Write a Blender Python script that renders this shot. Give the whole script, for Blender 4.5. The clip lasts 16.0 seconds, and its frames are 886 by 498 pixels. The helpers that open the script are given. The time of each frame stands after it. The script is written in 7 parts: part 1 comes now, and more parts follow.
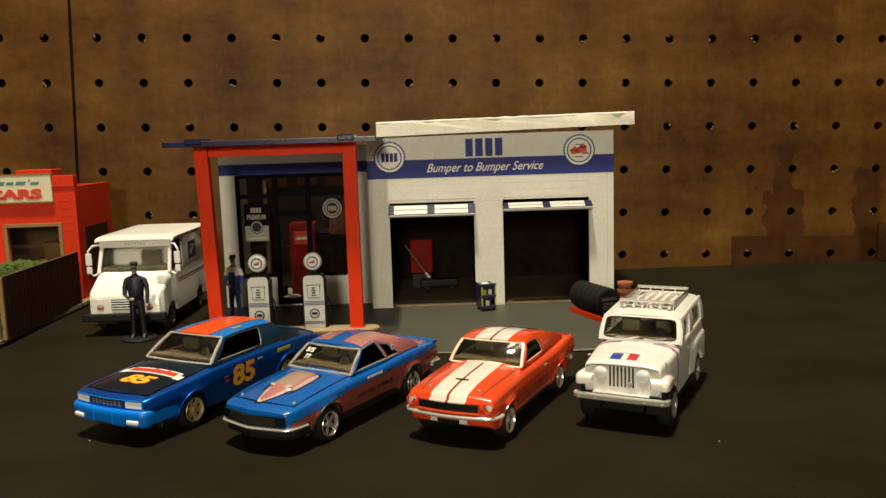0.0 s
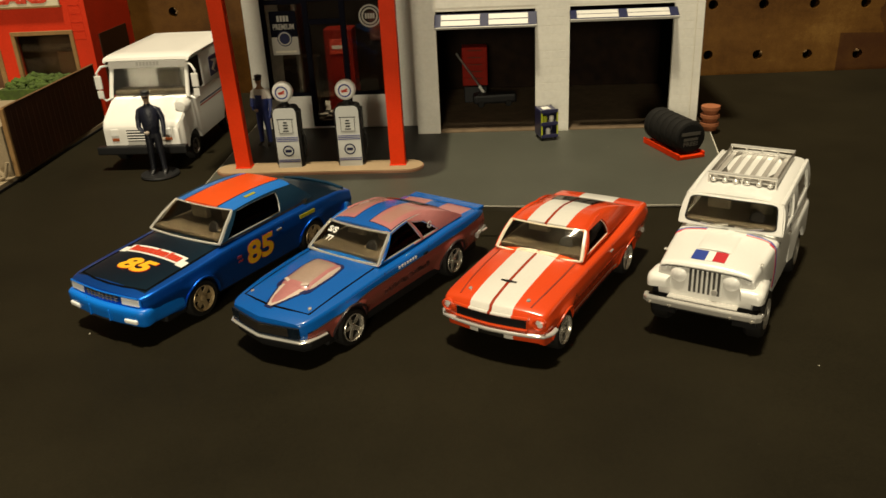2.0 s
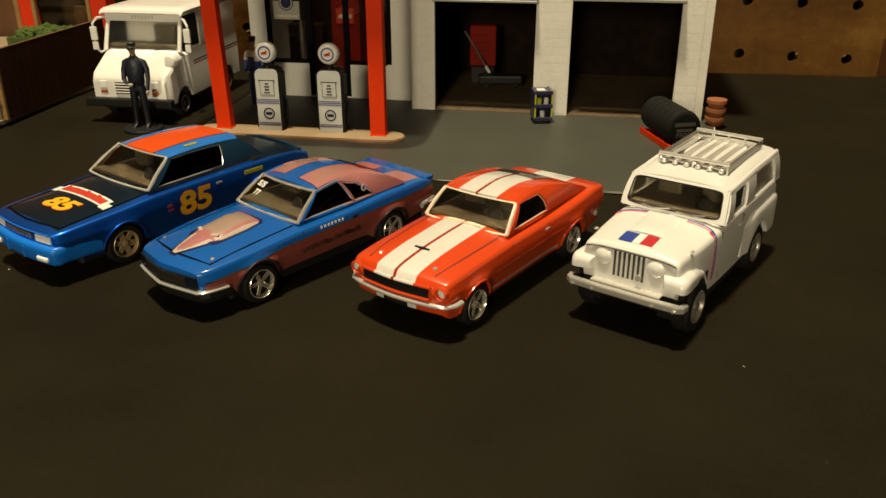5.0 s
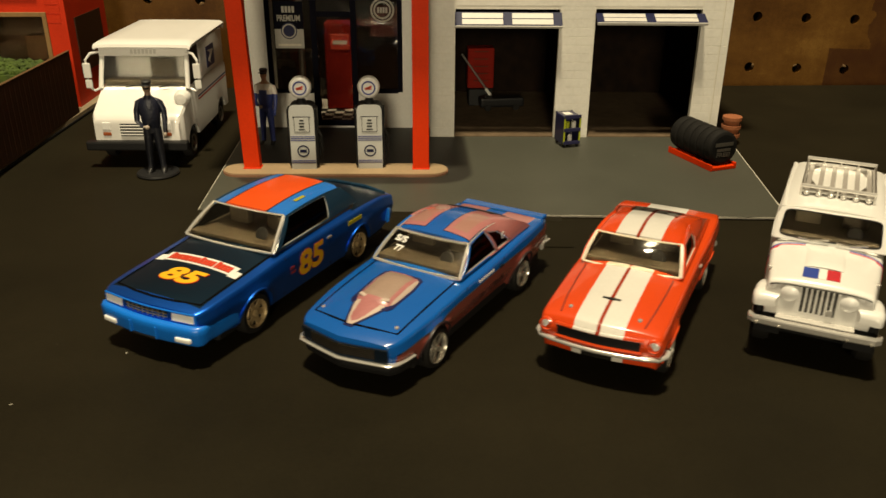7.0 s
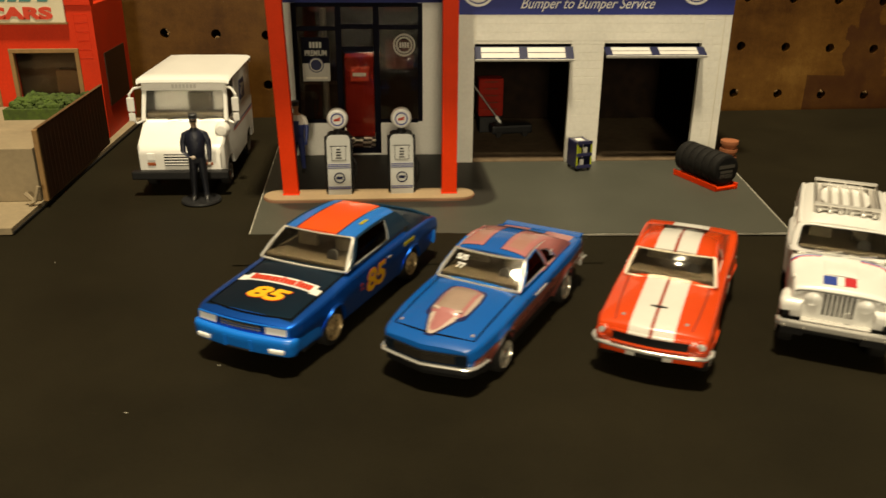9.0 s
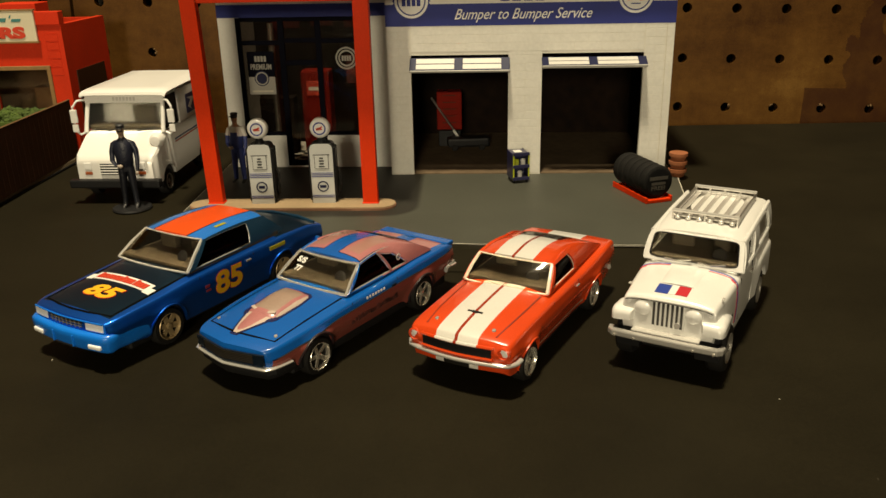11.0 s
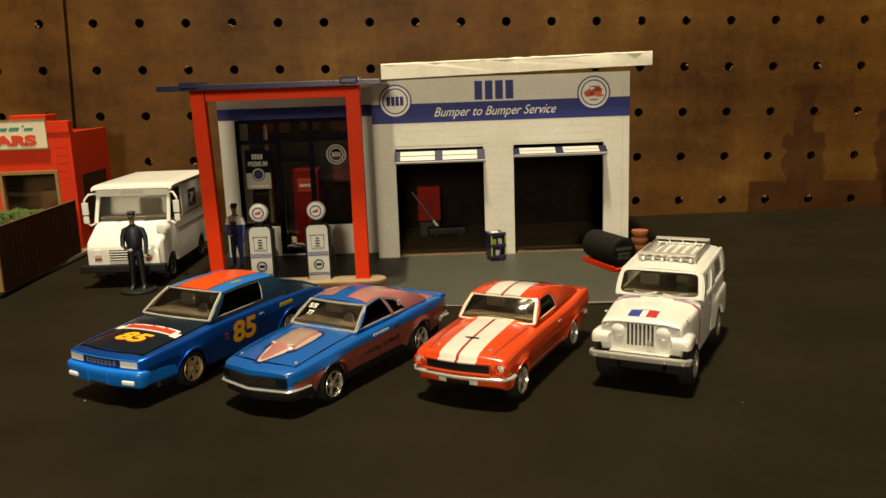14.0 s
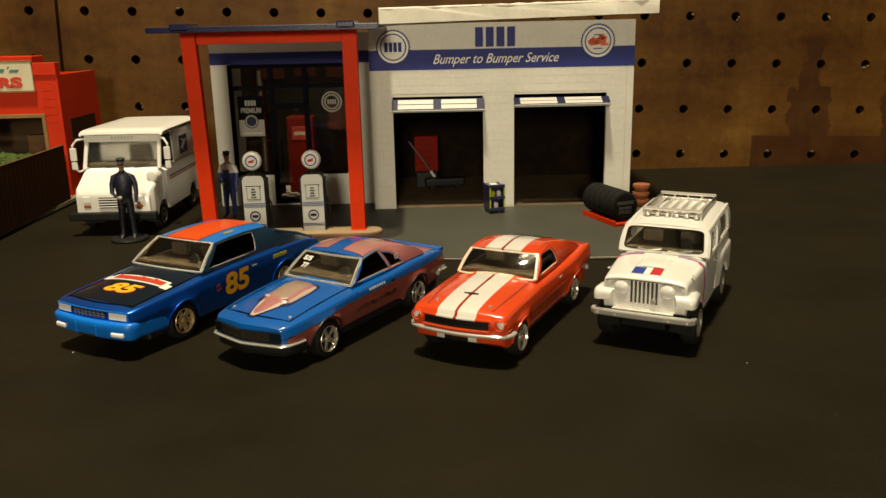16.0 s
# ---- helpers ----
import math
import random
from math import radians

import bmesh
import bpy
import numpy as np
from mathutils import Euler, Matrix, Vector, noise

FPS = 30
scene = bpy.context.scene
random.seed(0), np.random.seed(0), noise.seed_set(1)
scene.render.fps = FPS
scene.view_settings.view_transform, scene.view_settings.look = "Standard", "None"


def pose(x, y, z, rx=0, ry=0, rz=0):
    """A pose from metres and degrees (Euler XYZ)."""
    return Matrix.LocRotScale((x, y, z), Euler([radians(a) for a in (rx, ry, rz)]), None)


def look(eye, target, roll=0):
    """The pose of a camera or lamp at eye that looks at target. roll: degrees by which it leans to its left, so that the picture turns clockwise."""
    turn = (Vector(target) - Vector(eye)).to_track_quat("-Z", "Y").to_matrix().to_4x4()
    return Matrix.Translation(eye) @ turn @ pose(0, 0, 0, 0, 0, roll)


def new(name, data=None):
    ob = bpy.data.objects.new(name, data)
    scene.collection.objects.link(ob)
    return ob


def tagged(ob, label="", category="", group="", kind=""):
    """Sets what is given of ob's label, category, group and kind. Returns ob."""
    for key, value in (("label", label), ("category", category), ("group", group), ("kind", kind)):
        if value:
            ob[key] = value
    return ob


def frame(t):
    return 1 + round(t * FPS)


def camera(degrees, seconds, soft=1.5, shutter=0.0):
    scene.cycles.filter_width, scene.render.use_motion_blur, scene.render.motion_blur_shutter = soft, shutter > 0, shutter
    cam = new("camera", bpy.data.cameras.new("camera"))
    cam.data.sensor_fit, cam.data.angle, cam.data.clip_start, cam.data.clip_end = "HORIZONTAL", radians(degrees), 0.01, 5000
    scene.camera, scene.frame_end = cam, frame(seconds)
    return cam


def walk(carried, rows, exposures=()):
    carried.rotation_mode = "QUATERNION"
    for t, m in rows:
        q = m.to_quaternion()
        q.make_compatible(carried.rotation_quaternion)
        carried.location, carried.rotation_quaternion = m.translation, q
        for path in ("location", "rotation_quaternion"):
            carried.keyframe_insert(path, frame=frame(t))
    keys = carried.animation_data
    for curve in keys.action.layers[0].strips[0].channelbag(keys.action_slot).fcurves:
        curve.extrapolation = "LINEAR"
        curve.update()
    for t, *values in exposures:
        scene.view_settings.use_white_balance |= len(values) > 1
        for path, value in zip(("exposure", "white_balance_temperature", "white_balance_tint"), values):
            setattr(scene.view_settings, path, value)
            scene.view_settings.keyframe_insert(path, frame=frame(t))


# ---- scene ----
IN = 0.0254          # all sizes below are in inches; meshes are stored in metres

# ---- camera ----
cam = camera(56.45, 16.0, soft=1.5, shutter=0.4)
PATH = [
    (0, (-0.865, -19.130, 3.018), (-0.538, -9.225, 1.682), -1.80),
    (0.4, (-0.864, -19.115, 3.020), (-0.540, -9.216, 1.655), -1.81),
    (0.5, (-0.853, -18.937, 3.096), (-0.557, -9.119, 1.221), -1.91),
    (0.7, (-0.666, -18.284, 3.442), (-0.409, -8.886, 0.035), -2.07),
    (1, (-0.558, -17.120, 3.667), (-0.206, -8.017, -0.456), -1.02),
    (1.2, (-0.676, -16.667, 3.735), (-0.441, -7.537, -0.337), -0.71),
    (1.5, (-0.567, -16.640, 3.711), (-0.643, -7.497, -0.339), -1.25),
    (2, (-0.610, -17.276, 3.720), (-1.157, -8.171, -0.377), -2.95),
    (2.5, (-0.301, -17.297, 3.639), (-1.160, -8.229, -0.487), -2.69),
    (3, (0.848, -17.281, 3.571), (-0.769, -8.278, -0.470), -2.42),
    (3.5, (1.281, -17.261, 3.449), (-0.545, -8.324, -0.649), -1.25),
    (6, (-0.220, -16.772, 3.250), (-0.754, -7.647, -0.806), 0.60),
    (6.5, (-0.786, -16.776, 3.344), (-0.886, -7.632, -0.700), 0.47),
    (7, (-2.036, -16.657, 3.545), (-1.604, -7.531, -0.520), 0.39),
    (7.5, (-3.016, -16.709, 3.474), (-1.707, -7.693, -0.649), 1.48),
    (8, (-4.041, -16.701, 3.630), (-2.227, -7.714, -0.363), 1.65),
    (8.5, (-4.446, -16.814, 3.622), (-2.478, -7.847, -0.344), 1.65),
    (8.8, (-3.744, -17.087, 3.744), (-2.435, -7.977, -0.168), 0.74),
    (9, (-2.941, -17.316, 3.808), (-2.095, -8.113, -0.010), 0.41),
    (9.5, (-1.454, -17.478, 3.742), (-1.248, -8.175, 0.078), 0.17),
    (10, (-0.647, -17.403, 3.583), (-0.779, -8.062, 0.013), -0.37),
    (12.5, (-0.505, -17.415, 3.568), (-0.714, -8.045, 0.081), -1.89),
    (13, (-0.924, -18.195, 3.528), (-1.042, -8.732, 0.296), -1.94),
    (13.5, (-0.835, -18.336, 3.185), (-0.757, -8.685, 0.568), -1.76),
    (14, (-0.859, -18.636, 3.036), (-0.650, -8.843, 1.021), -2.05),
    (14.5, (-0.861, -18.313, 2.972), (-0.633, -8.609, 0.568), -2.18),
    (15, (-0.910, -18.378, 2.985), (-0.663, -8.699, 0.483), -1.77),
    (15.5, (-0.910, -18.390, 2.990), (-0.650, -8.728, 0.424), -1.36),
    (16, (-0.901, -18.378, 3.007), (-0.642, -8.725, 0.405), -1.23),
]
walk(cam, [(t, look(Vector(e) * IN, Vector(a) * IN, r)) for t, e, a, r in PATH],
     [(0.0, 0.2, 6300, 10), (0.5, 0.2, 6350, 10), (1.0, 0.1, 6350, 10), (2.0, 0.03, 6550, 10), (3.0, 0.03, 6850, 10), (7.0, 0.0, 6950, 10), (8.8, 0.14, 7000, 10), (9.4, 0.1, 6900, 10), (10.0, 0.05, 6850, 10), (12.5, 0.05, 6700, 10), (14.0, 0.18, 6850, 10), (14.6, 0.07, 6700, 10), (16.0, 0.07, 6700, 10)])

# ---- light ----
world = bpy.data.worlds.new("room_air")
scene.world = world
world.use_nodes = True
world.node_tree.nodes["Background"].inputs[0].default_value = (1.0, 0.72, 0.42, 1)
world.node_tree.nodes["Background"].inputs[1].default_value = 0.0003


def bulb(name, x, y, z, watts, radius, colour):
    data = bpy.data.lights.new(name, "POINT")
    data.energy, data.shadow_soft_size, data.color = watts, radius * IN, colour
    ob = new(name, data)
    ob.location = Vector((x, y, z)) * IN
    return ob


bulb("ceiling_bulb", -3.7, -16, 48, 82, 2.0, (1.0, 0.875, 0.615))
bulb("far_room_lamp", -5, -69, 14, 37, 4.0, (1.0, 0.875, 0.615))
scene.view_settings.exposure = 0.0


# ---- materials ----
def nodes_of(name):
    m = bpy.data.materials.new(name)
    m.use_nodes = True
    nt = m.node_tree
    b = nt.nodes["Principled BSDF"]
    return m, nt, b


def mix_colour(nt, fac, a, b):
    n = nt.nodes.new("ShaderNodeMix")
    n.data_type = "RGBA"
    for sock, v in ((n.inputs[0], fac), (n.inputs[6], a), (n.inputs[7], b)):
        if isinstance(v, bpy.types.NodeSocket):
            nt.links.new(v, sock)
        elif isinstance(v, (int, float)):
            sock.default_value = v
        else:
            sock.default_value = (*v[:3], 1)
    return n.outputs[2]


def op(nt, kind, a, b=None):
    n = nt.nodes.new("ShaderNodeMath")
    n.operation = kind
    for i, v in enumerate((a, b)):
        if v is None:
            continue
        if isinstance(v, bpy.types.NodeSocket):
            nt.links.new(v, n.inputs[i])
        else:
            n.inputs[i].default_value = v
    return n.outputs[0]


def object_axes(nt):
    """Object coordinates in inches, split, and the raw vector."""
    c = nt.nodes.new("ShaderNodeTexCoord")
    s = nt.nodes.new("ShaderNodeVectorMath")
    s.operation = "SCALE"
    s.inputs[3].default_value = 1 / IN
    nt.links.new(c.outputs["Object"], s.inputs[0])
    x = nt.nodes.new("ShaderNodeSeparateXYZ")
    nt.links.new(s.outputs[0], x.inputs[0])
    return s.outputs[0], x.outputs[0], x.outputs[1], x.outputs[2]


def noise_of(nt, vec, scale, detail=3.0, rough=0.5):
    n = nt.nodes.new("ShaderNodeTexNoise")
    n.inputs["Scale"].default_value, n.inputs["Detail"].default_value, n.inputs["Roughness"].default_value = scale, detail, rough
    nt.links.new(vec, n.inputs["Vector"])
    return n.outputs["Fac"]


def ramp(nt, fac, stops):
    n = nt.nodes.new("ShaderNodeValToRGB")
    e = n.color_ramp.elements
    while len(e) < len(stops):
        e.new(0.5)
    for el, (p, c) in zip(e, stops):
        el.position = p
        el.color = (c, c, c, 1) if isinstance(c, (int, float)) else (*c, 1)
    nt.links.new(fac, n.inputs[0])
    return n.outputs[0]


def bump(nt, b, height, strength, dist=0.004):
    n = nt.nodes.new("ShaderNodeBump")
    n.inputs["Strength"].default_value, n.inputs["Distance"].default_value = strength, dist * IN
    nt.links.new(height, n.inputs["Height"])
    nt.links.new(n.outputs[0], b.inputs["Normal"])


def inside(nt, v, lo, hi):
    return op(nt, "MULTIPLY", op(nt, "GREATER_THAN", v, lo), op(nt, "LESS_THAN", v, hi))


def surface(name, colour, rough=0.5, metal=0.0, coat=0.0, vary=0.12, grain=60.0, relief=0.15, spec=0.5, worn=None, areas=()):
    """A surface with grain and broad blotches. areas: (colour, x range, y range, z range, mirrored) regions of other paint, in inches; a third z number tilts it along y."""
    m, nt, b = nodes_of(name)
    vec, x, y, z = object_axes(nt)
    col = colour
    for c, xr, yr, zr, sym in areas:
        xv = op(nt, "ABSOLUTE", x) if sym else x
        k = None
        if zr and len(zr) == 3:
            zv, zr = op(nt, "SUBTRACT", z, op(nt, "MULTIPLY", y, zr[2])), zr[:2]
        else:
            zv = z
        for v, r in ((xv, xr), (y, yr), (zv, zr)):
            if r:
                q = inside(nt, v, *r)
                k = q if k is None else op(nt, "MULTIPLY", k, q)
        col = mix_colour(nt, k, col, c)
    fine = noise_of(nt, vec, grain, 4)
    broad = noise_of(nt, vec, 2.3, 3)
    f = op(nt, "ADD", op(nt, "MULTIPLY", fine, 0.5), op(nt, "MULTIPLY", broad, 0.5))
    dark = ramp(nt, f, [(0.3, 1 - vary * 1.6), (0.7, 1 + 0.0 * vary)])
    n = nt.nodes.new("ShaderNodeMix")
    n.data_type, n.blend_type = "RGBA", "MULTIPLY"
    n.inputs[0].default_value = 1
    if isinstance(col, bpy.types.NodeSocket):
        nt.links.new(col, n.inputs[6])
    else:
        n.inputs[6].default_value = (*col, 1)
    nt.links.new(dark, n.inputs[7])
    out = n.outputs[2]
    if worn:
        w = ramp(nt, noise_of(nt, vec, worn[1], 6, 0.65), [(worn[2], 0), (worn[2] + 0.06, 1)])
        out = mix_colour(nt, w, out, worn[0])
    nt.links.new(out, b.inputs["Base Color"])
    b.inputs["Metallic"].default_value = metal
    b.inputs["Specular IOR Level"].default_value = spec
    r = nt.nodes.new("ShaderNodeMapRange")
    r.inputs[3].default_value, r.inputs[4].default_value = max(0.02, rough * 0.8), min(1, rough * 1.2)
    nt.links.new(f, r.inputs[0])
    nt.links.new(r.outputs[0], b.inputs["Roughness"])
    b.inputs["Coat Weight"].default_value = coat
    b.inputs["Coat Roughness"].default_value = 0.08
    if relief:
        bump(nt, b, fine, relief)
    return m


def glass(name, tint, rough=0.06, ior=1.38):
    m, nt, b = nodes_of(name)
    vec, x, y, z = object_axes(nt)
    b.inputs["Base Color"].default_value = (*tint, 1)
    b.inputs["Transmission Weight"].default_value = 1
    b.inputs["IOR"].default_value = ior
    b.inputs["Roughness"].default_value = rough
    bump(nt, b, noise_of(nt, vec, 5, 2), 0.12)
    return m


BRIGHT = surface("bright_plate", (0.86, 0.84, 0.80), 0.2, 0.6, vary=0.08, relief=0.0)
CHROME = surface("chrome", (0.88, 0.86, 0.82), 0.14, 0.72, vary=0.05, relief=0.0)
RUBBER = surface("rubber", (0.014, 0.013, 0.012), 0.7, vary=0.3, spec=0.2)
BLACK = surface("black_plastic", (0.012, 0.012, 0.013), 0.45, vary=0.2, spec=0.25)
DARK = surface("dark_interior", (0.065, 0.050, 0.030), 0.7, vary=0.3, spec=0.1)
CLEAR = glass("clear_plastic", (0.80, 0.75, 0.64), 0.2)
CAR_GLASS = glass("car_window_plastic", (0.74, 0.69, 0.60), 0.05)
CABIN = surface("dark_cabin", (0.085, 0.068, 0.045), 0.55, vary=0.4, grain=14, spec=0.3)
SMOKE = glass("smoked_plastic", (0.010, 0.009, 0.008), 0.08, 1.14)
LENS = surface("lamp_lens", (0.90, 0.90, 0.88), 0.3, vary=0.06, coat=0.2)
WHITE = surface("white_enamel", (0.80, 0.79, 0.77), 0.3, vary=0.05, coat=0.4, relief=0.05)
CARD = surface("white_card", (0.78, 0.77, 0.73), 0.65, vary=0.09, grain=25, relief=0.2)
CARD_EDGE = surface("raw_card_edge", (0.72, 0.68, 0.58), 0.85, vary=0.2, grain=40, relief=0.6)
BLUE_INK = surface("blue_ink", (0.028, 0.04, 0.24), 0.55, vary=0.15, spec=0.25)
NAVY_INK = surface("navy_ink", (0.010, 0.013, 0.055), 0.5, vary=0.15, spec=0.2)
RED_PAINT = surface("red_orange_paint", (0.80, 0.046, 0.006), 0.5, vary=0.12, relief=0.25, spec=0.1)
RED_INK = surface("red_ink", (0.62, 0.045, 0.015), 0.55)
YELLOW = surface("yellow_ink", (0.80, 0.43, 0.02), 0.6, spec=0.2)


# ---- mesh tools (inches) ----
def part(name, bm, material, parent=None, label="", smooth=None):
    bmesh.ops.recalc_face_normals(bm, faces=bm.faces[:])
    for v in bm.verts:
        v.co *= IN
    me = bpy.data.meshes.new(name)
    bm.to_mesh(me)
    bm.free()
    me.materials.append(material)
    if smooth is not None:
        me.shade_smooth()
        me.set_sharp_from_angle(angle=radians(smooth))
    ob = new(name, me)
    ob.parent = parent
    if label:
        tagged(ob, label)
    return ob


def thing(name, label, category, at=(0, 0, 0), rz=0, group="", kind=""):
    ob = new(name)
    ob.empty_display_size = 0.01
    ob.matrix_basis = pose(at[0] * IN, at[1] * IN, at[2] * IN, 0, 0, rz)
    return tagged(ob, label, category, group, kind)


def box(bm, x0, x1, y0, y1, z0, z1, bevel=0.0, seg=2):
    b = bmesh.new()
    bmesh.ops.create_cube(b, size=1)
    for v in b.verts:
        v.co = Vector(((x0 + x1) / 2 + v.co.x * (x1 - x0), (y0 + y1) / 2 + v.co.y * (y1 - y0), (z0 + z1) / 2 + v.co.z * (z1 - z0)))
    if bevel:
        bmesh.ops.bevel(b, geom=b.edges[:], offset=bevel, segments=seg, profile=0.6, affect="EDGES")
    join(bm, b)
    return bm


def join(bm, b, m=None):
    if m is not None:
        bmesh.ops.transform(b, matrix=m, verts=b.verts)
    me = bpy.data.meshes.new("t")
    b.to_mesh(me)
    b.free()
    bm.from_mesh(me)
    bpy.data.meshes.remove(me)


def one_box(*a, **k):
    return box(bmesh.new(), *a, **k)


def rings(bm, rows, close=True, caps=True):
    """Skin over rows of points; close joins each row's ends, caps fills the first and last row."""
    vs = [[bm.verts.new(p) for p in r] for r in rows]
    n = len(vs[0])
    for a, b in zip(vs, vs[1:]):
        for i in range(n if close else n - 1):
            j = (i + 1) % n
            bm.faces.new((a[i], a[j], b[j], b[i]))
    if caps and close:
        bm.faces.new(vs[0])
        bm.faces.new(vs[-1])
    return bm


def lathe(bm, profile, at=(0, 0, 0), axis="z", seg=24, caps=True):
    """Turn (radius, height) pairs about an axis."""
    rows = []
    for r, h in profile:
        row = []
        for i in range(seg):
            a = 2 * math.pi * i / seg
            c, s = max(r, 1e-4) * math.cos(a), max(r, 1e-4) * math.sin(a)
            p = {"z": (c, s, h), "x": (h, c, s), "y": (c, h, s)}[axis]
            row.append(Vector(p) + Vector(at))
        rows.append(row)
    return rings(bm, rows, True, caps)


def prism(bm, outline, axis, lo, hi):
    """Extrude a flat outline of (u, v) along an axis."""
    def put(u, v, w):
        return {"x": (w, u, v), "y": (u, w, v), "z": (u, v, w)}[axis]
    return rings(bm, [[Vector(put(u, v, lo)) for u, v in outline], [Vector(put(u, v, hi)) for u, v in outline]])


def tube(bm, pts, r, seg=6, closed=False):
    pts = [Vector(p) for p in pts]
    rows = []
    n = len(pts)
    for i, p in enumerate(pts):
        a = pts[i - 1] if i or closed else p
        b = pts[(i + 1) % n] if i < n - 1 or closed else p
        d = (b - a).normalized()
        side = d.cross(Vector((0, 0, 1)))
        if side.length < 0.1:
            side = d.cross(Vector((0, 1, 0)))
        side.normalize()
        up = side.cross(d).normalized()
        rows.append([p + side * r * math.cos(2 * math.pi * k / seg) + up * r * math.sin(2 * math.pi * k / seg) for k in range(seg)])
    if closed:
        rows.append(rows[0])
        return rings(bm, rows, caps=False)
    return rings(bm, rows)


def slab(bm, rows, d):
    """A sheet through rows of points, with thickness d."""
    rows = [[Vector(p) for p in r] for r in rows]
    nr, nc = len(rows), len(rows[0])
    back = []
    for i in range(nr):
        r = []
        for j in range(nc):
            u = rows[min(i + 1, nr - 1)][j] - rows[max(i - 1, 0)][j]
            v = rows[i][min(j + 1, nc - 1)] - rows[i][max(j - 1, 0)]
            r.append(rows[i][j] - u.cross(v).normalized() * d)
        back.append(r)
    A = [[bm.verts.new(p) for p in r] for r in rows]
    B = [[bm.verts.new(p) for p in r] for r in back]
    for i in range(nr - 1):
        for j in range(nc - 1):
            bm.faces.new((A[i][j], A[i][j + 1], A[i + 1][j + 1], A[i + 1][j]))
            bm.faces.new((B[i][j], B[i + 1][j], B[i + 1][j + 1], B[i][j + 1]))
    rim = [(0, j) for j in range(nc)] + [(i, nc - 1) for i in range(1, nr)] + [(nr - 1, j) for j in range(nc - 2, -1, -1)] + [(i, 0) for i in range(nr - 2, 0, -1)]
    for k in range(len(rim)):
        (a, b), (c, e) = rim[k], rim[(k + 1) % len(rim)]
        bm.faces.new((A[a][b], A[c][e], B[c][e], B[a][b]))
    return bm


def patch(p00, p01, p11, p10, nu=6, nv=6, bulge=(0, 0, 0)):
    """Rows of a four-cornered sheet that swells by bulge in the middle."""
    out = []
    bl = Vector(bulge)
    for i in range(nv + 1):
        v = i / nv
        a, b = Vector(p00).lerp(Vector(p10), v), Vector(p01).lerp(Vector(p11), v)
        out.append([a.lerp(b, j / nu) + bl * (1 - (2 * j / nu - 1) ** 2) * (0.6 + 0.4 * (1 - (2 * v - 1) ** 2)) for j in range(nu + 1)])
    return out


def lettering(words, height, width=None, slant=0.0, depth=0.004, bold=0.0):
    """Words as a bmesh in the xz plane, facing -y, centred, in inches."""
    cu = bpy.data.curves.new("words", "FONT")
    cu.body, cu.size, cu.extrude, cu.offset = words, 1.0, 0.0, bold
    cu.resolution_u = 4
    ob = new("words", cu)
    dg = bpy.context.evaluated_depsgraph_get()
    me = bpy.data.meshes.new_from_object(ob.evaluated_get(dg))
    bpy.data.objects.remove(ob)
    bm = bmesh.new()
    bm.from_mesh(me)
    bpy.data.meshes.remove(me)
    xs, ys = [v.co.x for v in bm.verts], [v.co.y for v in bm.verts]
    cx, cy, w, h = (min(xs) + max(xs)) / 2, (min(ys) + max(ys)) / 2, max(xs) - min(xs), max(ys) - min(ys)
    sx = (width / w) if width else height / h
    for v in bm.verts:
        u, t = (v.co.x - cx) * sx, (v.co.y - cy) * height / h
        v.co = Vector((u + slant * t, 0, t))
    ext = bmesh.ops.extrude_face_region(bm, geom=bm.faces[:])
    for v in ext["geom"]:
        if isinstance(v, bmesh.types.BMVert):
            v.co.y -= depth
    for f in bm.faces:
        f.smooth = False
    return bm


def place(bm, m):
    bmesh.ops.transform(bm, matrix=m, verts=bm.verts)
    return bm


def disc(bm, x, y, z, r, depth, seg=28, teeth=0.0):
    """A flat disc in the xz plane, from y to y - depth; teeth makes its rim serrated."""
    n = seg * 2 if teeth else seg
    out = [(x + (r - teeth * (i % 2)) * math.cos(2 * math.pi * i / n), z + (r - teeth * (i % 2)) * math.sin(2 * math.pi * i / n)) for i in range(n)]
    return prism(bm, out, "y", y - depth, y)


def torus_flat(bm, x, y, z, r0, r1, depth, seg=32):
    rows = []
    for i in range(seg + 1):
        a = 2 * math.pi * i / seg
        c, s = math.cos(a), math.sin(a)
        rows.append([Vector((x + r * c, yy, z + r * s)) for r, yy in ((r0, y), (r1, y), (r1, y - depth), (r0, y - depth))])
    return rings(bm, rows, caps=False)


# ---- the room and the table ----
def table_stuff():
    m, nt, b = nodes_of("black_table_paper")
    vec, x, y, z = object_axes(nt)
    fine = noise_of(nt, vec, 45, 5, 0.6)
    broad = noise_of(nt, vec, 0.5, 4, 0.6)
    col = ramp(nt, op(nt, "ADD", op(nt, "MULTIPLY", fine, 0.35), op(nt, "MULTIPLY", broad, 0.65)), [(0.35, (0.0096, 0.0078, 0.0040)), (0.7, (0.0175, 0.0143, 0.0074))])
    dust = ramp(nt, noise_of(nt, vec, 14, 2), [(0.79, 0), (0.82, 1)])
    nt.links.new(mix_colour(nt, op(nt, "MULTIPLY", dust, 0.25), col, (0.10, 0.09, 0.07)), b.inputs["Base Color"])
    b.inputs["Roughness"].default_value = 0.62
    b.inputs["Specular IOR Level"].default_value = 0.07
    bump(nt, b, fine, 0.25, 0.006)
    return m


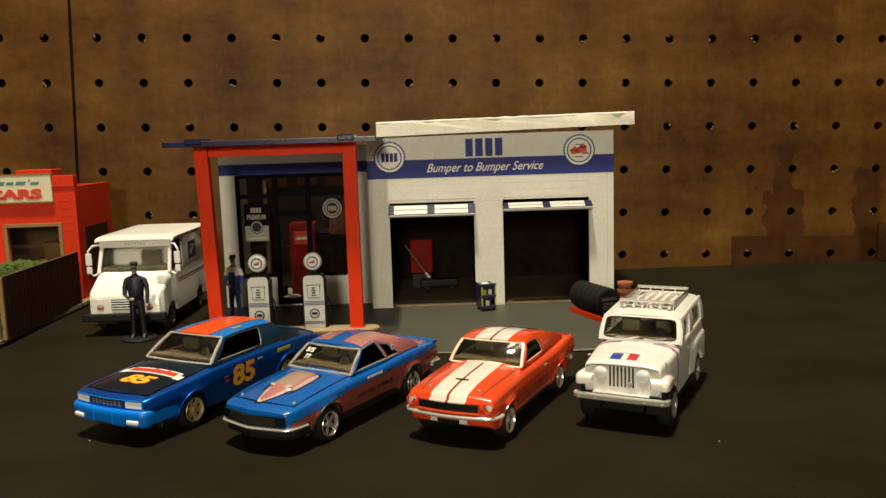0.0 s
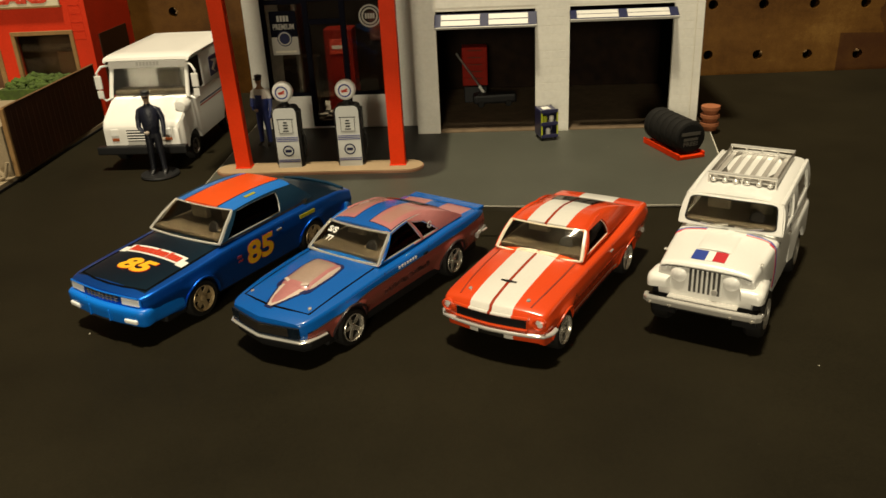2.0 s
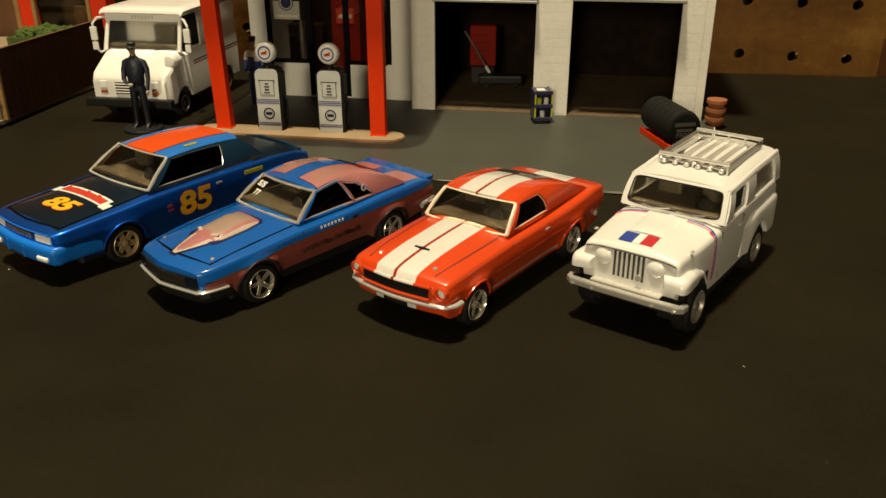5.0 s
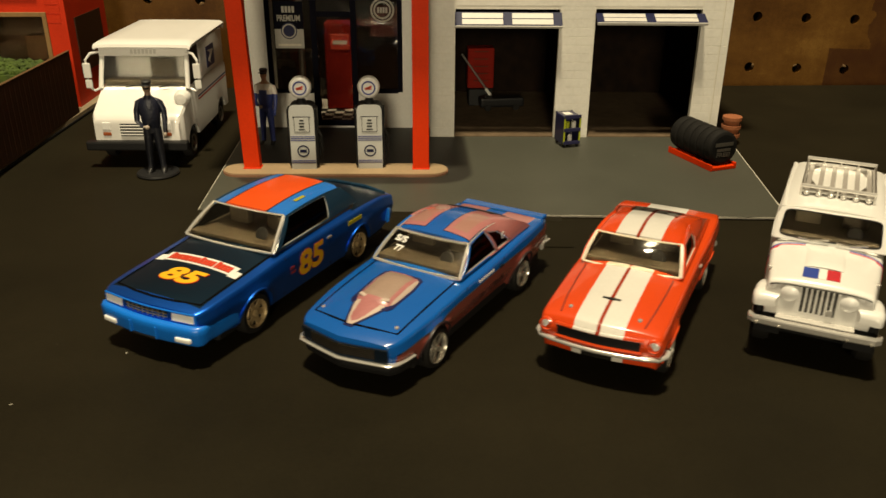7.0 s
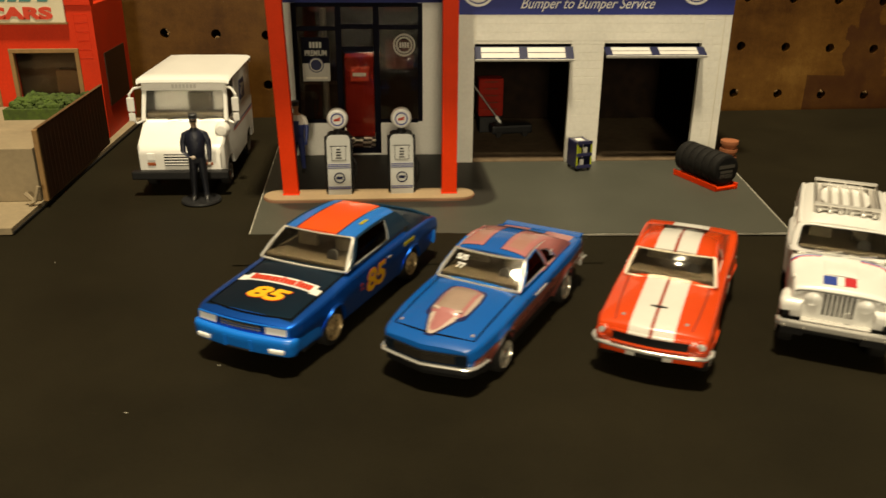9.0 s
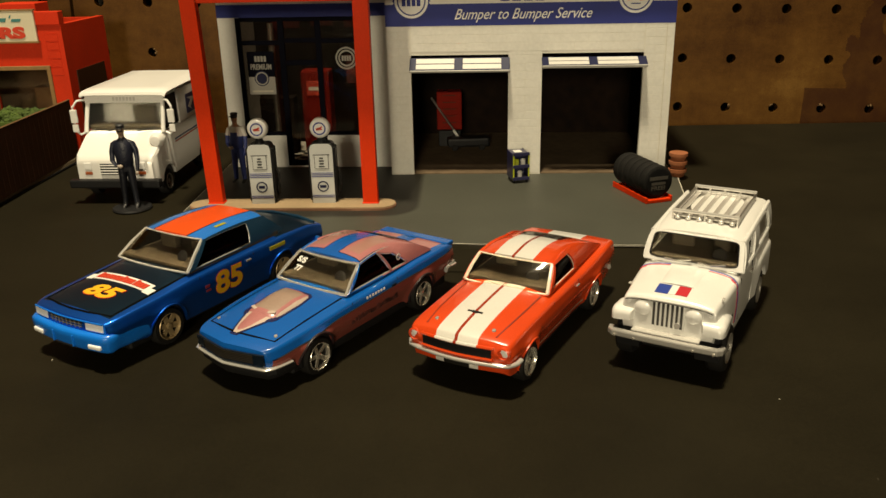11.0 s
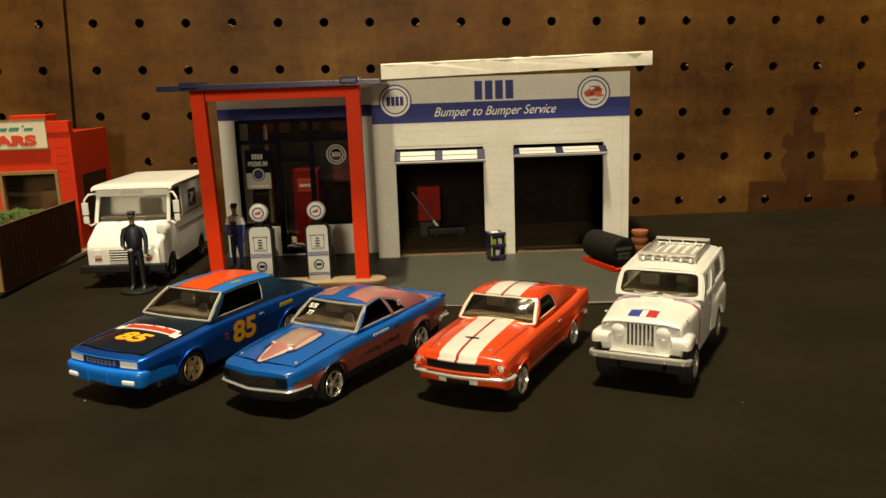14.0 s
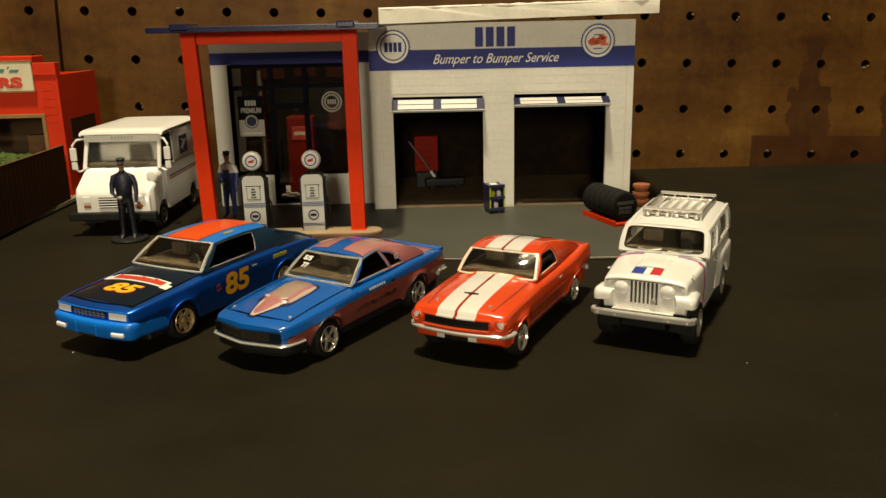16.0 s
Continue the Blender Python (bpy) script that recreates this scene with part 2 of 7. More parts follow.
def pegboard_stuff():
    m, nt, b = nodes_of("stained_hardboard")
    vec, x, y, z = object_axes(nt)
    streak = nt.nodes.new("ShaderNodeMapping")
    streak.inputs["Scale"].default_value = (1.0, 1.0, 0.16)
    nt.links.new(vec, streak.inputs[0])
    s1 = noise_of(nt, streak.outputs[0], 0.9, 5, 0.6)
    cloud = nt.nodes.new("ShaderNodeMapping")
    cloud.inputs["Scale"].default_value = (0.8, 1.0, 1.9)
    nt.links.new(vec, cloud.inputs[0])
    s2 = noise_of(nt, cloud.outputs[0], 0.33, 6, 0.62)
    s3 = noise_of(nt, vec, 4.5, 5, 0.7)
    fine = noise_of(nt, vec, 30, 4, 0.6)
    f = op(nt, "ADD", op(nt, "ADD", op(nt, "MULTIPLY", s1, 0.25), op(nt, "MULTIPLY", s3, 0.17)), op(nt, "ADD", op(nt, "MULTIPLY", s2, 0.48), op(nt, "MULTIPLY", fine, 0.10)))
    col = ramp(nt, f, [(0.39, (0.037, 0.0133, 0.0027)), (0.49, (0.081, 0.0345, 0.0066)), (0.56, (0.110, 0.0500, 0.0098)), (0.64, (0.164, 0.083, 0.0182))])
    # spilled stain: a tall run, a lower block and a run farther along
    wob = op(nt, "MULTIPLY", op(nt, "SUBTRACT", noise_of(nt, vec, 2.6, 4, 0.7), 0.5), 0.75)
    xw, zw = op(nt, "ADD", x, wob), op(nt, "ADD", z, wob)
    k = None
    for xr, zr in (((7.63, 8.02), (0.9, 2.55)), ((7.35, 8.3), (0.3, 1.5)), ((9.5, 10.15), (0.3, 2.0))):
        q = op(nt, "MULTIPLY", inside(nt, xw, *xr), inside(nt, zw, *zr))
        k = q if k is None else op(nt, "MAXIMUM", k, q)
    q = op(nt, "MULTIPLY", inside(nt, x, 6.6, 14), op(nt, "LESS_THAN", z, 0.42))
    k = op(nt, "MAXIMUM", k, q)
    soft = op(nt, "MULTIPLY", k, ramp(nt, noise_of(nt, vec, 1.7, 4, 0.6), [(0.3, 0.35), (0.6, 0.75)]))
    nt.links.new(mix_colour(nt, soft, col, (0.034, 0.011, 0.005)), b.inputs["Base Color"])
    b.inputs["Roughness"].default_value = 0.48
    b.inputs["Specular IOR Level"].default_value = 0.14
    bump(nt, b, op(nt, "ADD", fine, op(nt, "MULTIPLY", s1, 0.6)), 0.25, 0.012)
    return m


TABLE = table_stuff()
PEG = pegboard_stuff()
FIBRE = surface("torn_fibre", (0.24, 0.14, 0.055), 0.9, vary=0.4)
PLASTER = surface("dim_plaster", (0.045, 0.036, 0.024), 0.9, vary=0.15, grain=12)

# the table: a board under black paper that stops a little short of the wall
bm = bmesh.new()
nx, ny = 60, 44
rows = []
for j in range(ny + 1):
    y = -36 + (36 - 1.1) * j / ny
    rows.append([Vector((-26 + 52 * i / nx, y, 0.012 * noise.noise(Vector((i * 0.31, j * 0.27, 3))) - 0.012)) for i in range(nx + 1)])
slab(bm, list(reversed(rows)), 0.8)
tagged(part("table_top", bm, TABLE, smooth=40), "wide table top covered in dull black paper", "table", kind="structure")


# pegboard: two hardboard sheets with a hole every inch, leaning back a little
PEG_TURN = Matrix.Translation((0, 0, 0.261 * IN)) @ Matrix.Rotation(radians(-1.6), 4, "X") @ Matrix.Rotation(radians(1.617), 4, "Y")


def pegboard(name, k0, k1, dx, x_lo, x_hi, r0=-3, r1=9):
    bm = bmesh.new()
    R, seg, th = 0.098, 16, 0.2
    for k in range(k0, k1 + 1):
        for r in range(r0, r1 + 1):
            cx = k + dx
            lo = max(cx - 0.5, x_lo) if k == k0 else cx - 0.5
            hi = min(cx + 0.5, x_hi) if k == k1 else cx + 0.5
            if k == k0:
                lo = x_lo
            if k == k1:
                hi = x_hi
            ring, rim, back = [], [], []
            for i in range(seg):
                a = 2 * math.pi * i / seg
                c, s = math.cos(a), math.sin(a)
                q = max(abs(c), abs(s))
                ux, uz = c / q, s / q
                ring.append(bm.verts.new((cx + (ux * (hi - cx) if ux > 0 else ux * (cx - lo)), 0, r + 0.5 * uz)))
                rim.append(bm.verts.new((cx + R * c, 0, r + R * s)))
                back.append(bm.verts.new((cx + R * c, th, r + R * s)))
            for i in range(seg):
                j = (i + 1) % seg
                bm.faces.new((ring[i], ring[j], rim[j], rim[i]))
                bm.faces.new((rim[i], rim[j], back[j], back[i]))
    bmesh.ops.remove_doubles(bm, verts=bm.verts[:], dist=0.0005)
    # outer edges
    z0, z1 = r0 - 0.5, r1 + 0.5
    for x in (x_lo, x_hi):
        bm.faces.new([bm.verts.new(p) for p in ((x, 0, z0), (x, 0, z1), (x, th, z1), (x, th, z0))])
    ob = part(name, bm, PEG)
    ob.matrix_basis = PEG_TURN
    return tagged(ob, "brown hardboard pegboard wall with rows of holes and old stains", "wall", kind="structure")


wall_board = pegboard("wall_pegboard", -8, 22, 0.0, -8.54, 22.5)
wall_board_2 = pegboard("wall_pegboard", -26, -9, -0.19, -26.5, -8.635)
wall_board_2.location.y += 0.06 * IN

# torn fibres in some of the holes
random.seed(5)
for k in range(-11, 12):
    for r in range(-1, 7):
        if random.random() < 0.33:
            bm = bmesh.new()
            a0 = random.uniform(0, 6.28)
            n = random.randint(2, 4)
            for i in range(n):
                a = a0 + i * 0.45
                rr = random.uniform(0.065, 0.09)
                b = bmesh.new()
                bmesh.ops.create_icosphere(b, subdivisions=1, radius=random.uniform(0.018, 0.034))
                dx = k - (0.19 if k < -8 else 0)
                join(bm, b, Matrix.Translation((dx + rr * math.cos(a), random.uniform(-0.01, 0.05), r + rr * math.sin(a))))
            ob = part("fibre_burr", bm, FIBRE, wall_board if k >= -8 else wall_board_2)

# plain room round the table
def plain(name, label, mat, *b):
    ob = part(name, one_box(*b), mat)
    return tagged(ob, label, "wall" if "wall" in name else name.split("_")[0], kind="structure")


plain("wall_back", "plain dim wall behind the pegboard", PLASTER, -70, 70, 1.6, 3.6, -34, 60)
plain("wall_front", "plain dim plaster wall", PLASTER, -70, 70, -92, -90, -34, 60)
plain("wall_left", "plain dim plaster wall", PLASTER, -72, -70, -92, 3.6, -34, 60)
plain("wall_right", "plain dim plaster wall", PLASTER, 70, 72, -92, 3.6, -34, 60)
plain("ceiling", "plain dim ceiling", PLASTER, -72, 72, -92, 3.6, 60, 62)
plain("floor", "plain dark floor", DARK, -72, 72, -92, 3.6, -36, -34)

# stray flecks of lint on the paper
random.seed(21)
bm = bmesh.new()
spots = [(2.03, -11.48), (-4.98, -11.41), (-4.35, -10.7), (-6.6, -8.2)]
for x, y in spots:
    r = random.uniform(0.006, 0.013)
    b = bmesh.new()
    bmesh.ops.create_icosphere(b, subdivisions=1, radius=r)
    join(bm, b, Matrix.Translation((x, y, -0.008)) @ Matrix.Rotation(random.uniform(0, 3), 4, "Z") @ Matrix.Diagonal((random.uniform(0.6, 1.8), 0.6, 0.5, 1)))
tagged(part("lint", bm, surface("pale_lint", (0.45, 0.42, 0.34), 0.9)), "scattered pale flecks of lint on the black paper", "lint", kind="stuff")


# ---- service station ----
BRICK_CARD = surface("printed_block_card", (0.72, 0.70, 0.63), 0.6, vary=0.06, grain=18, relief=0.25, worn=((0.55, 0.50, 0.40), 5, 0.66))
# cream tone; on the walls beside the canopy it carries painted shade
SHADE_CARD = surface("cream_shade_card", (0.60, 0.55, 0.45), 0.7, vary=0.15, grain=18)
TAN = surface("tan_kerb_card", (0.38, 0.27, 0.155), 0.75, vary=0.15, grain=22, relief=0.3)
ROOF_FELT = surface("grey_roof_card", (0.16, 0.15, 0.14), 0.8, vary=0.25, grain=30, relief=0.4)
BLUE_TRIM = surface("glossy_blue_trim", (0.006, 0.009, 0.055), 0.25, coat=0.5, vary=0.12)
# inner walls near black: the shade of the deep rooms is in the colour
BAY_DARK = surface("shaded_inner_wall", (0.018, 0.010, 0.006), 0.8, vary=0.5, grain=6, spec=0.08)
BAY_FLOOR = surface("printed_bay_floor", (0.17, 0.12, 0.075), 0.7, vary=0.35, grain=8, spec=0.15)
FOAM = surface("torn_white_foam", (0.80, 0.77, 0.68), 0.8, vary=0.12, grain=16, relief=0.5)
FRAME_DARK = surface("dark_window_frame", (0.004, 0.004, 0.009), 0.6, vary=0.2, spec=0.03)
WINDOW_FILM = glass("office_window_film", (0.26, 0.235, 0.20), 0.04)


def apron_stuff():
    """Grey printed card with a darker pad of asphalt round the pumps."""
    m, nt, b = nodes_of("printed_apron")
    vec, x, y, z = object_axes(nt)
    fine, broad = noise_of(nt, vec, 35, 5, 0.6), noise_of(nt, vec, 0.9, 4, 0.6)
    f = op(nt, "ADD", op(nt, "MULTIPLY", fine, 0.5), op(nt, "MULTIPLY", broad, 0.5))
    grey = ramp(nt, f, [(0.3, (0.044, 0.0455, 0.034)), (0.7, (0.068, 0.069, 0.053))])
    pad = ramp(nt, f, [(0.3, (0.011, 0.0095, 0.0070)), (0.7, (0.020, 0.017, 0.0125))])
    # asphalt printed round the pumps, with rounded corners
    dx = op(nt, "MAXIMUM", op(nt, "SUBTRACT", op(nt, "ABSOLUTE", op(nt, "ADD", x, 2.715)), 1.085), 0.0)
    dy = op(nt, "MAXIMUM", op(nt, "SUBTRACT", op(nt, "ABSOLUTE", op(nt, "ADD", y, 5.20)), 1.05), 0.0)
    d = op(nt, "SQRT", op(nt, "ADD", op(nt, "MULTIPLY", dx, dx), op(nt, "MULTIPLY", dy, dy)))
    k = op(nt, "MULTIPLY", ramp(nt, d, [(0.42, 1), (0.50, 0)]), 0.9)
    speck = ramp(nt, noise_of(nt, vec, 9, 2), [(0.76, 0), (0.79, 0.5)])
    nt.links.new(mix_colour(nt, k, mix_colour(nt, speck, grey, (0.22, 0.21, 0.18)), pad), b.inputs["Base Color"])
    b.inputs["Roughness"].default_value = 0.55
    bump(nt, b, fine, 0.2)
    return m


APRON = apron_stuff()

apron = thing("forecourt_sheet", "grey printed card forecourt with dark asphalt by the pumps and white cut edges", "forecourt", kind="structure")
outline = [(-4.475, -7.60), (2.372, -7.99), (2.80, -5.0), (2.80, -1.5), (-4.515, -1.5)]
part("base_card", prism(bmesh.new(), outline, "z", 0.004, 0.026), CARD_EDGE, apron, "white card edge")
inner = [(-4.466 + 6.826 * i / 60, -7.590 - 0.394 * i / 60 + 0.014 * noise.noise(Vector((i * 0.37, 2.1, 0))) + 0.006 * noise.noise(Vector((i * 1.7, 5.1, 0)))) for i in range(61)] + [(2.786, -5.0), (2.786, -1.5), (-4.506, -1.5)]
part("printed_sheet", prism(bmesh.new(), inner, "z", 0.0265, 0.030), APRON, apron)

random.seed(17)
edge = [(-4.56 + 4.3 * i / 40, -7.60 - 0.0567 * (4.3 * i / 40 - 0.085) * 1.0) for i in range(41)]
rows = []
for x, y in edge:
    k = 1 - max(0.0, (x + 1.9) / 1.64) ** 2
    t = y - 0.11 * (1 - k) + 0.035 + 0.05 * noise.noise(Vector((x * 2.2, 4.0, 0))) + 0.022 * noise.noise(Vector((x * 9, 1.0, 0)))
    rows.append([Vector((x, t, 0.0)), Vector((x, t, 0.033)), Vector((x, y - 0.13, 0.001 + 0.031 * k)), Vector((x, y - 0.40, 0.001 + 0.014 * k)), Vector((x, y - 0.80, 0.0015)), Vector((x, y - 0.85, 0.0))])
tagged(part("paper_edge", rings(bmesh.new(), rows), TABLE), "torn black paper edge lying over the forecourt card", "paper", kind="structure")

station = thing("service_station", "white model service station with blue band, two open bays and canopy", "model building", (0, 0, 0.03), 0)
PIV = Matrix.Translation((-1.3 * IN, -4.61 * IN, 0))
station.matrix_basis = PIV @ Matrix.Rotation(radians(-2), 4, "Z") @ PIV.inverted() @ station.matrix_basis
FY = -4.61      # the bays' front
X0, X1 = -1.67, 2.64
TOP = 3.03
D1, D2 = (-1.31, 0.18, 1.87), (0.69, 2.21, 1.88)


def wall_with_openings(x0, x1, z0, z1, y, th, openings):
    bm = bmesh.new()
    xs = sorted({x0, x1, *[o[0] for o in openings], *[o[1] for o in openings]})
    zs = sorted({z0, z1, *[o[2] for o in openings], *[o[3] for o in openings]})
    for a, b in zip(xs, xs[1:]):
        for c, d in zip(zs, zs[1:]):
            if any(o[0] <= a and b <= o[1] and o[2] <= c and d <= o[3] for o in openings):
                continue
            box(bm, a, b, y, y + th, c, d)
    bmesh.ops.remove_doubles(bm, verts=bm.verts[:], dist=0.0004)
    return bm


wall_bm = wall_with_openings(X0, X1, 0, TOP, FY, 0.09, [(D1[0], D1[1], 0, D1[2]), (D2[0], D2[1], 0, D2[2])])
front_wall = part("front_wall", wall_bm, BRICK_CARD, station, "white printed block wall with two bay openings")
part("side_wall", one_box(X1 - 0.09, X1, FY + 0.09, -1.6, 0, TOP), BRICK_CARD, station)
# left wall a darker cream than the right: shade put into its colour
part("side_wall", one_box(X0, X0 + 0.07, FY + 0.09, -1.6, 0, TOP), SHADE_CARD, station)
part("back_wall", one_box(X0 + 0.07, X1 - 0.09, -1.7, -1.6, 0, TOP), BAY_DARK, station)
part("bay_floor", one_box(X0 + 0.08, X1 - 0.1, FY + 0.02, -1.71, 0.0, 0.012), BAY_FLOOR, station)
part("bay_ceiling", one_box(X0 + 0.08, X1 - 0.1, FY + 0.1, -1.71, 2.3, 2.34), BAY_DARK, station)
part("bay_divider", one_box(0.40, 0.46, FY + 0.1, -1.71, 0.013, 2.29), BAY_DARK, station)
# dark sheets over the pale side walls, coloured as the bays' shade
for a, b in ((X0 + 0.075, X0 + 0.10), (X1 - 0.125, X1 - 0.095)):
    part("bay_shade_lining", one_box(a, b, FY + 0.1, -1.72, 0.014, 2.29), BAY_DARK, station)
part("corner_fold", one_box(X1 - 0.115, X1 - 0.110, FY - 0.0065, FY - 0.006, 0.05, 2.9), SHADE_CARD, station)
# shallow raised blocks on the piers and jambs
BLOCK = surface("white_block_print", (0.76, 0.745, 0.69), 0.55, vary=0.10, grain=20, relief=0.15)
blocks = []
for a, b in ((D1[1] + 0.01, D2[0] - 0.01), (D2[1] + 0.01, X1 - 0.13), (X1 - 0.105, X1 - 0.005), (X0 + 0.01, D1[0] - 0.01)):
    z, row = 0.03, 0
    while z < 2.25:
        h = 0.122
        cut = a + (b - a) * (0.5 if row % 2 else 0.98)
        for p, q in ((a, cut - 0.004), (cut + 0.004, b)):
            if q - p > 0.02:
                blocks.append((p, q, z, z + h - 0.007))
        z += h
        row += 1
for i, (p, q, z, z2) in enumerate(blocks):
    part("block", one_box(p, q, FY - 0.004, FY - 0.0005, z, z2, 0.0015, 1), BLOCK, front_wall)
for k, z in enumerate((1.92, 2.045, 2.17)):
    x = D1[0] + 0.02
    while x < D2[1] - 0.05:
        q = min(x + (0.205 if x < D1[0] + 0.03 and k % 2 else 0.41), D2[1] - 0.01)
        part("block", one_box(x, q - 0.004, FY - 0.005, FY - 0.0005, z, z + 0.119, 0.0015, 1), BLOCK, front_wall)
        x = q
part("sign_panel", one_box(X0 + 0.002, X1 - 0.002, FY - 0.006, FY - 0.0005, 2.29, TOP - 0.002), BLOCK, front_wall, "plain white board behind the sign")

# blue band with its words
band = part("blue_band", place(one_box(X0 - 0.004, X1 + 0.004, FY - 0.007, FY, 2.30, 2.62), Matrix.Identity(4)), BLUE_INK, station, "printed blue band")
slogan = lettering("Bumper to Bumper Service", 0.20, 2.02, slant=0.36, bold=0.004)
part("slogan_lettering", place(slogan, Matrix.Translation((0.40, FY - 0.008, 2.445))), WHITE, band, "white script lettering")
for i in range(4):
    x = 0.055 + i * 0.172
    b = one_box(x, x + 0.135, FY - 0.008, FY - 0.001, 2.645, 2.96, 0.012, 2)
    part("name_block", b, BLUE_INK, front_wall, "blue block in the shape of a sign letter")


FLAME_INK = surface("orange_red_ink", (0.78, 0.10, 0.015), 0.5)


def seal(x, z, orange):
    s = part("round_seal", disc(bmesh.new(), x, FY - 0.008, z, 0.285, 0.006, 34, 0.022), BLUE_INK, station, "round serrated blue and white oil company seal")
    part("seal_ring", torus_flat(bmesh.new(), x, FY - 0.0145, z, 0.215, 0.252, 0.003), WHITE, s)
    part("seal_face", disc(bmesh.new(), x, FY - 0.0145, z, 0.195, 0.004), WHITE, s)
    if orange:
        bm = bmesh.new()
        for u, w, a, l, h in ((-0.08, 0.0, 14, 0.16, 0.07), (0.02, 0.03, 32, 0.20, 0.08), (0.07, 0.045, -12, 0.13, 0.075), (0.0, -0.03, 8, 0.26, 0.05), (0.11, -0.055, 4, 0.12, 0.03), (-0.10, 0.03, 40, 0.10, 0.04)):
            b = one_box(-l / 2, l / 2, -0.002, 0.002, -h / 2, h / 2, 0.0018, 1)
            join(bm, b, Matrix.Translation((x + u, FY - 0.0225, z + w)) @ Matrix.Rotation(radians(-a), 4, "Y"))
        part("seal_bird", bm, FLAME_INK, s, "small red-orange flourish")
        for w in (0.10, -0.115):
            part("seal_bar", one_box(x - 0.07, x + 0.07, FY - 0.0215, FY - 0.0187, z + w - 0.008, z + w + 0.008), BLUE_INK, s)
    else:
        for i in range(4):
            u = x - 0.142 + i * 0.074
            part("name_block", one_box(u, u + 0.057, FY - 0.0215, FY - 0.0187, z - 0.075, z + 0.075, 0.0012, 1), BLUE_INK, s)
    return s


seal(-1.27, 2.67, False)
seal(2.04, 2.70, True)


DOOR_WHITE = surface("dull_white_panel", (0.60, 0.59, 0.56), 0.5, vary=0.12)


def awning(x0, x1, z, tilt):
    """A tilted open bay door: blue frame with two rows of white panels."""
    a = part("bay_door", place(one_box(0, x1 - x0, -0.235, 0, -0.012, 0.012, 0.004, 1), Matrix.Translation((x0, FY - 0.005, z)) @ Matrix.Rotation(radians(tilt), 4, "X")), NAVY_INK, station, "tilted bay door with navy frame and white panels")
    w = x1 - x0
    for i in range(2):
        u0 = 0.10 + i * (w - 0.1) / 2
        u1 = u0 + (w - 0.36) / 2
        for v0, v1 in ((-0.215, -0.125), (-0.110, -0.02)):
            for s in (1, -1):
                b = one_box(u0, u1, v0, v1, 0.0125 if s > 0 else -0.0165, 0.0165 if s > 0 else -0.0125, 0.0015, 1)
                part("door_panel", place(b, Matrix.Translation((x0, FY - 0.005, z)) @ Matrix.Rotation(radians(tilt), 4, "X")), DOOR_WHITE, a)
    part("door_lip", place(one_box(0, w, -0.25, -0.235, -0.03, 0.012, 0.003, 1), Matrix.Translation((x0, FY - 0.005, z)) @ Matrix.Rotation(radians(tilt), 4, "X")), DOOR_WHITE, a)


awning(D1[0] - 0.01, D1[1] + 0.02, 1.825, 44)
awning(D2[0] - 0.01, D2[1] + 0.03, 1.815, 24)

# torn foam roof over the bays
bm = bmesh.new()
random.seed(3)
n = 30
rows = []
for j, (y, z0, z1) in enumerate(((FY - 0.18, 0.0, 0.23), (FY - 0.16, -0.005, 0.25), (-3.2, 0, 0.25), (-1.5, 0, 0.25))):
    low, up = [], []
    for i in range(n + 1):
        x = -1.47 + (2.97 + 1.47) * i / n
        lift = 3.035 + 0.085 * i / n
        w = 0.012 * noise.noise(Vector((i * 0.9, j * 2.0, 1)))
        c = 0.02 * noise.noise(Vector((i * 0.55, j, 7)))
        low.append(Vector((x, y + c + (0.02 if i == n and j == 0 else 0), lift + z0 + w * 0.6)))
        up.append(Vector((x, y + c * 1.4 + 0.01, lift + z1 - (0.03 * i / n) + w)))
    rows.append(low + up[::-1])
rings(bm, rows)
part("bay_roof", bm, FOAM, station, "torn white foam board roof", smooth=30)

# office behind the pumps
OY = -4.12
OX0, OX1 = -4.40, X0
office = part("office_front", wall_with_openings(OX0, OX1, 0, 2.9, OY, 0.06, [(-4.12, -2.09, 0.56, 2.42), (-3.42, -2.83, 0.03, 0.56)]), CARD, station, "white office front with blue top band")
part("office_band", one_box(OX0 - 0.003, OX1, OY - 0.006, OY, 2.425, 2.62), BLUE_INK, office)
part("office_side", one_box(OX0, OX0 + 0.06, OY + 0.06, -1.6, 0, 2.9), CARD, station)
# back wall in the same near black, standing in for the office's shade
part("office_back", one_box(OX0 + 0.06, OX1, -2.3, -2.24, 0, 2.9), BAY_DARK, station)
# return between office and bay: canopy shadow put into its cream and navy
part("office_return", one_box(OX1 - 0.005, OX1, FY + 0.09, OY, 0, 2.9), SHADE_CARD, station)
part("office_return_band", one_box(OX1 - 0.010, OX1 - 0.006, FY + 0.09, OY - 0.007, 2.30, 2.62), NAVY_INK, station)
# floor of small black and white squares
tiles = part("office_floor", one_box(OX0 + 0.07, OX1 - 0.01, OY + 0.0, -2.3, 0.0, 0.01), CARD, station)
for i in range(17):
    for j in range(8):
        if (i + j) % 2:
            x, y = -4.3 + i * 0.15, OY + 0.07 + j * 0.15
            part("floor_tile", one_box(x, x + 0.15, y, y + 0.15, 0.0105, 0.014), BLACK, tiles)
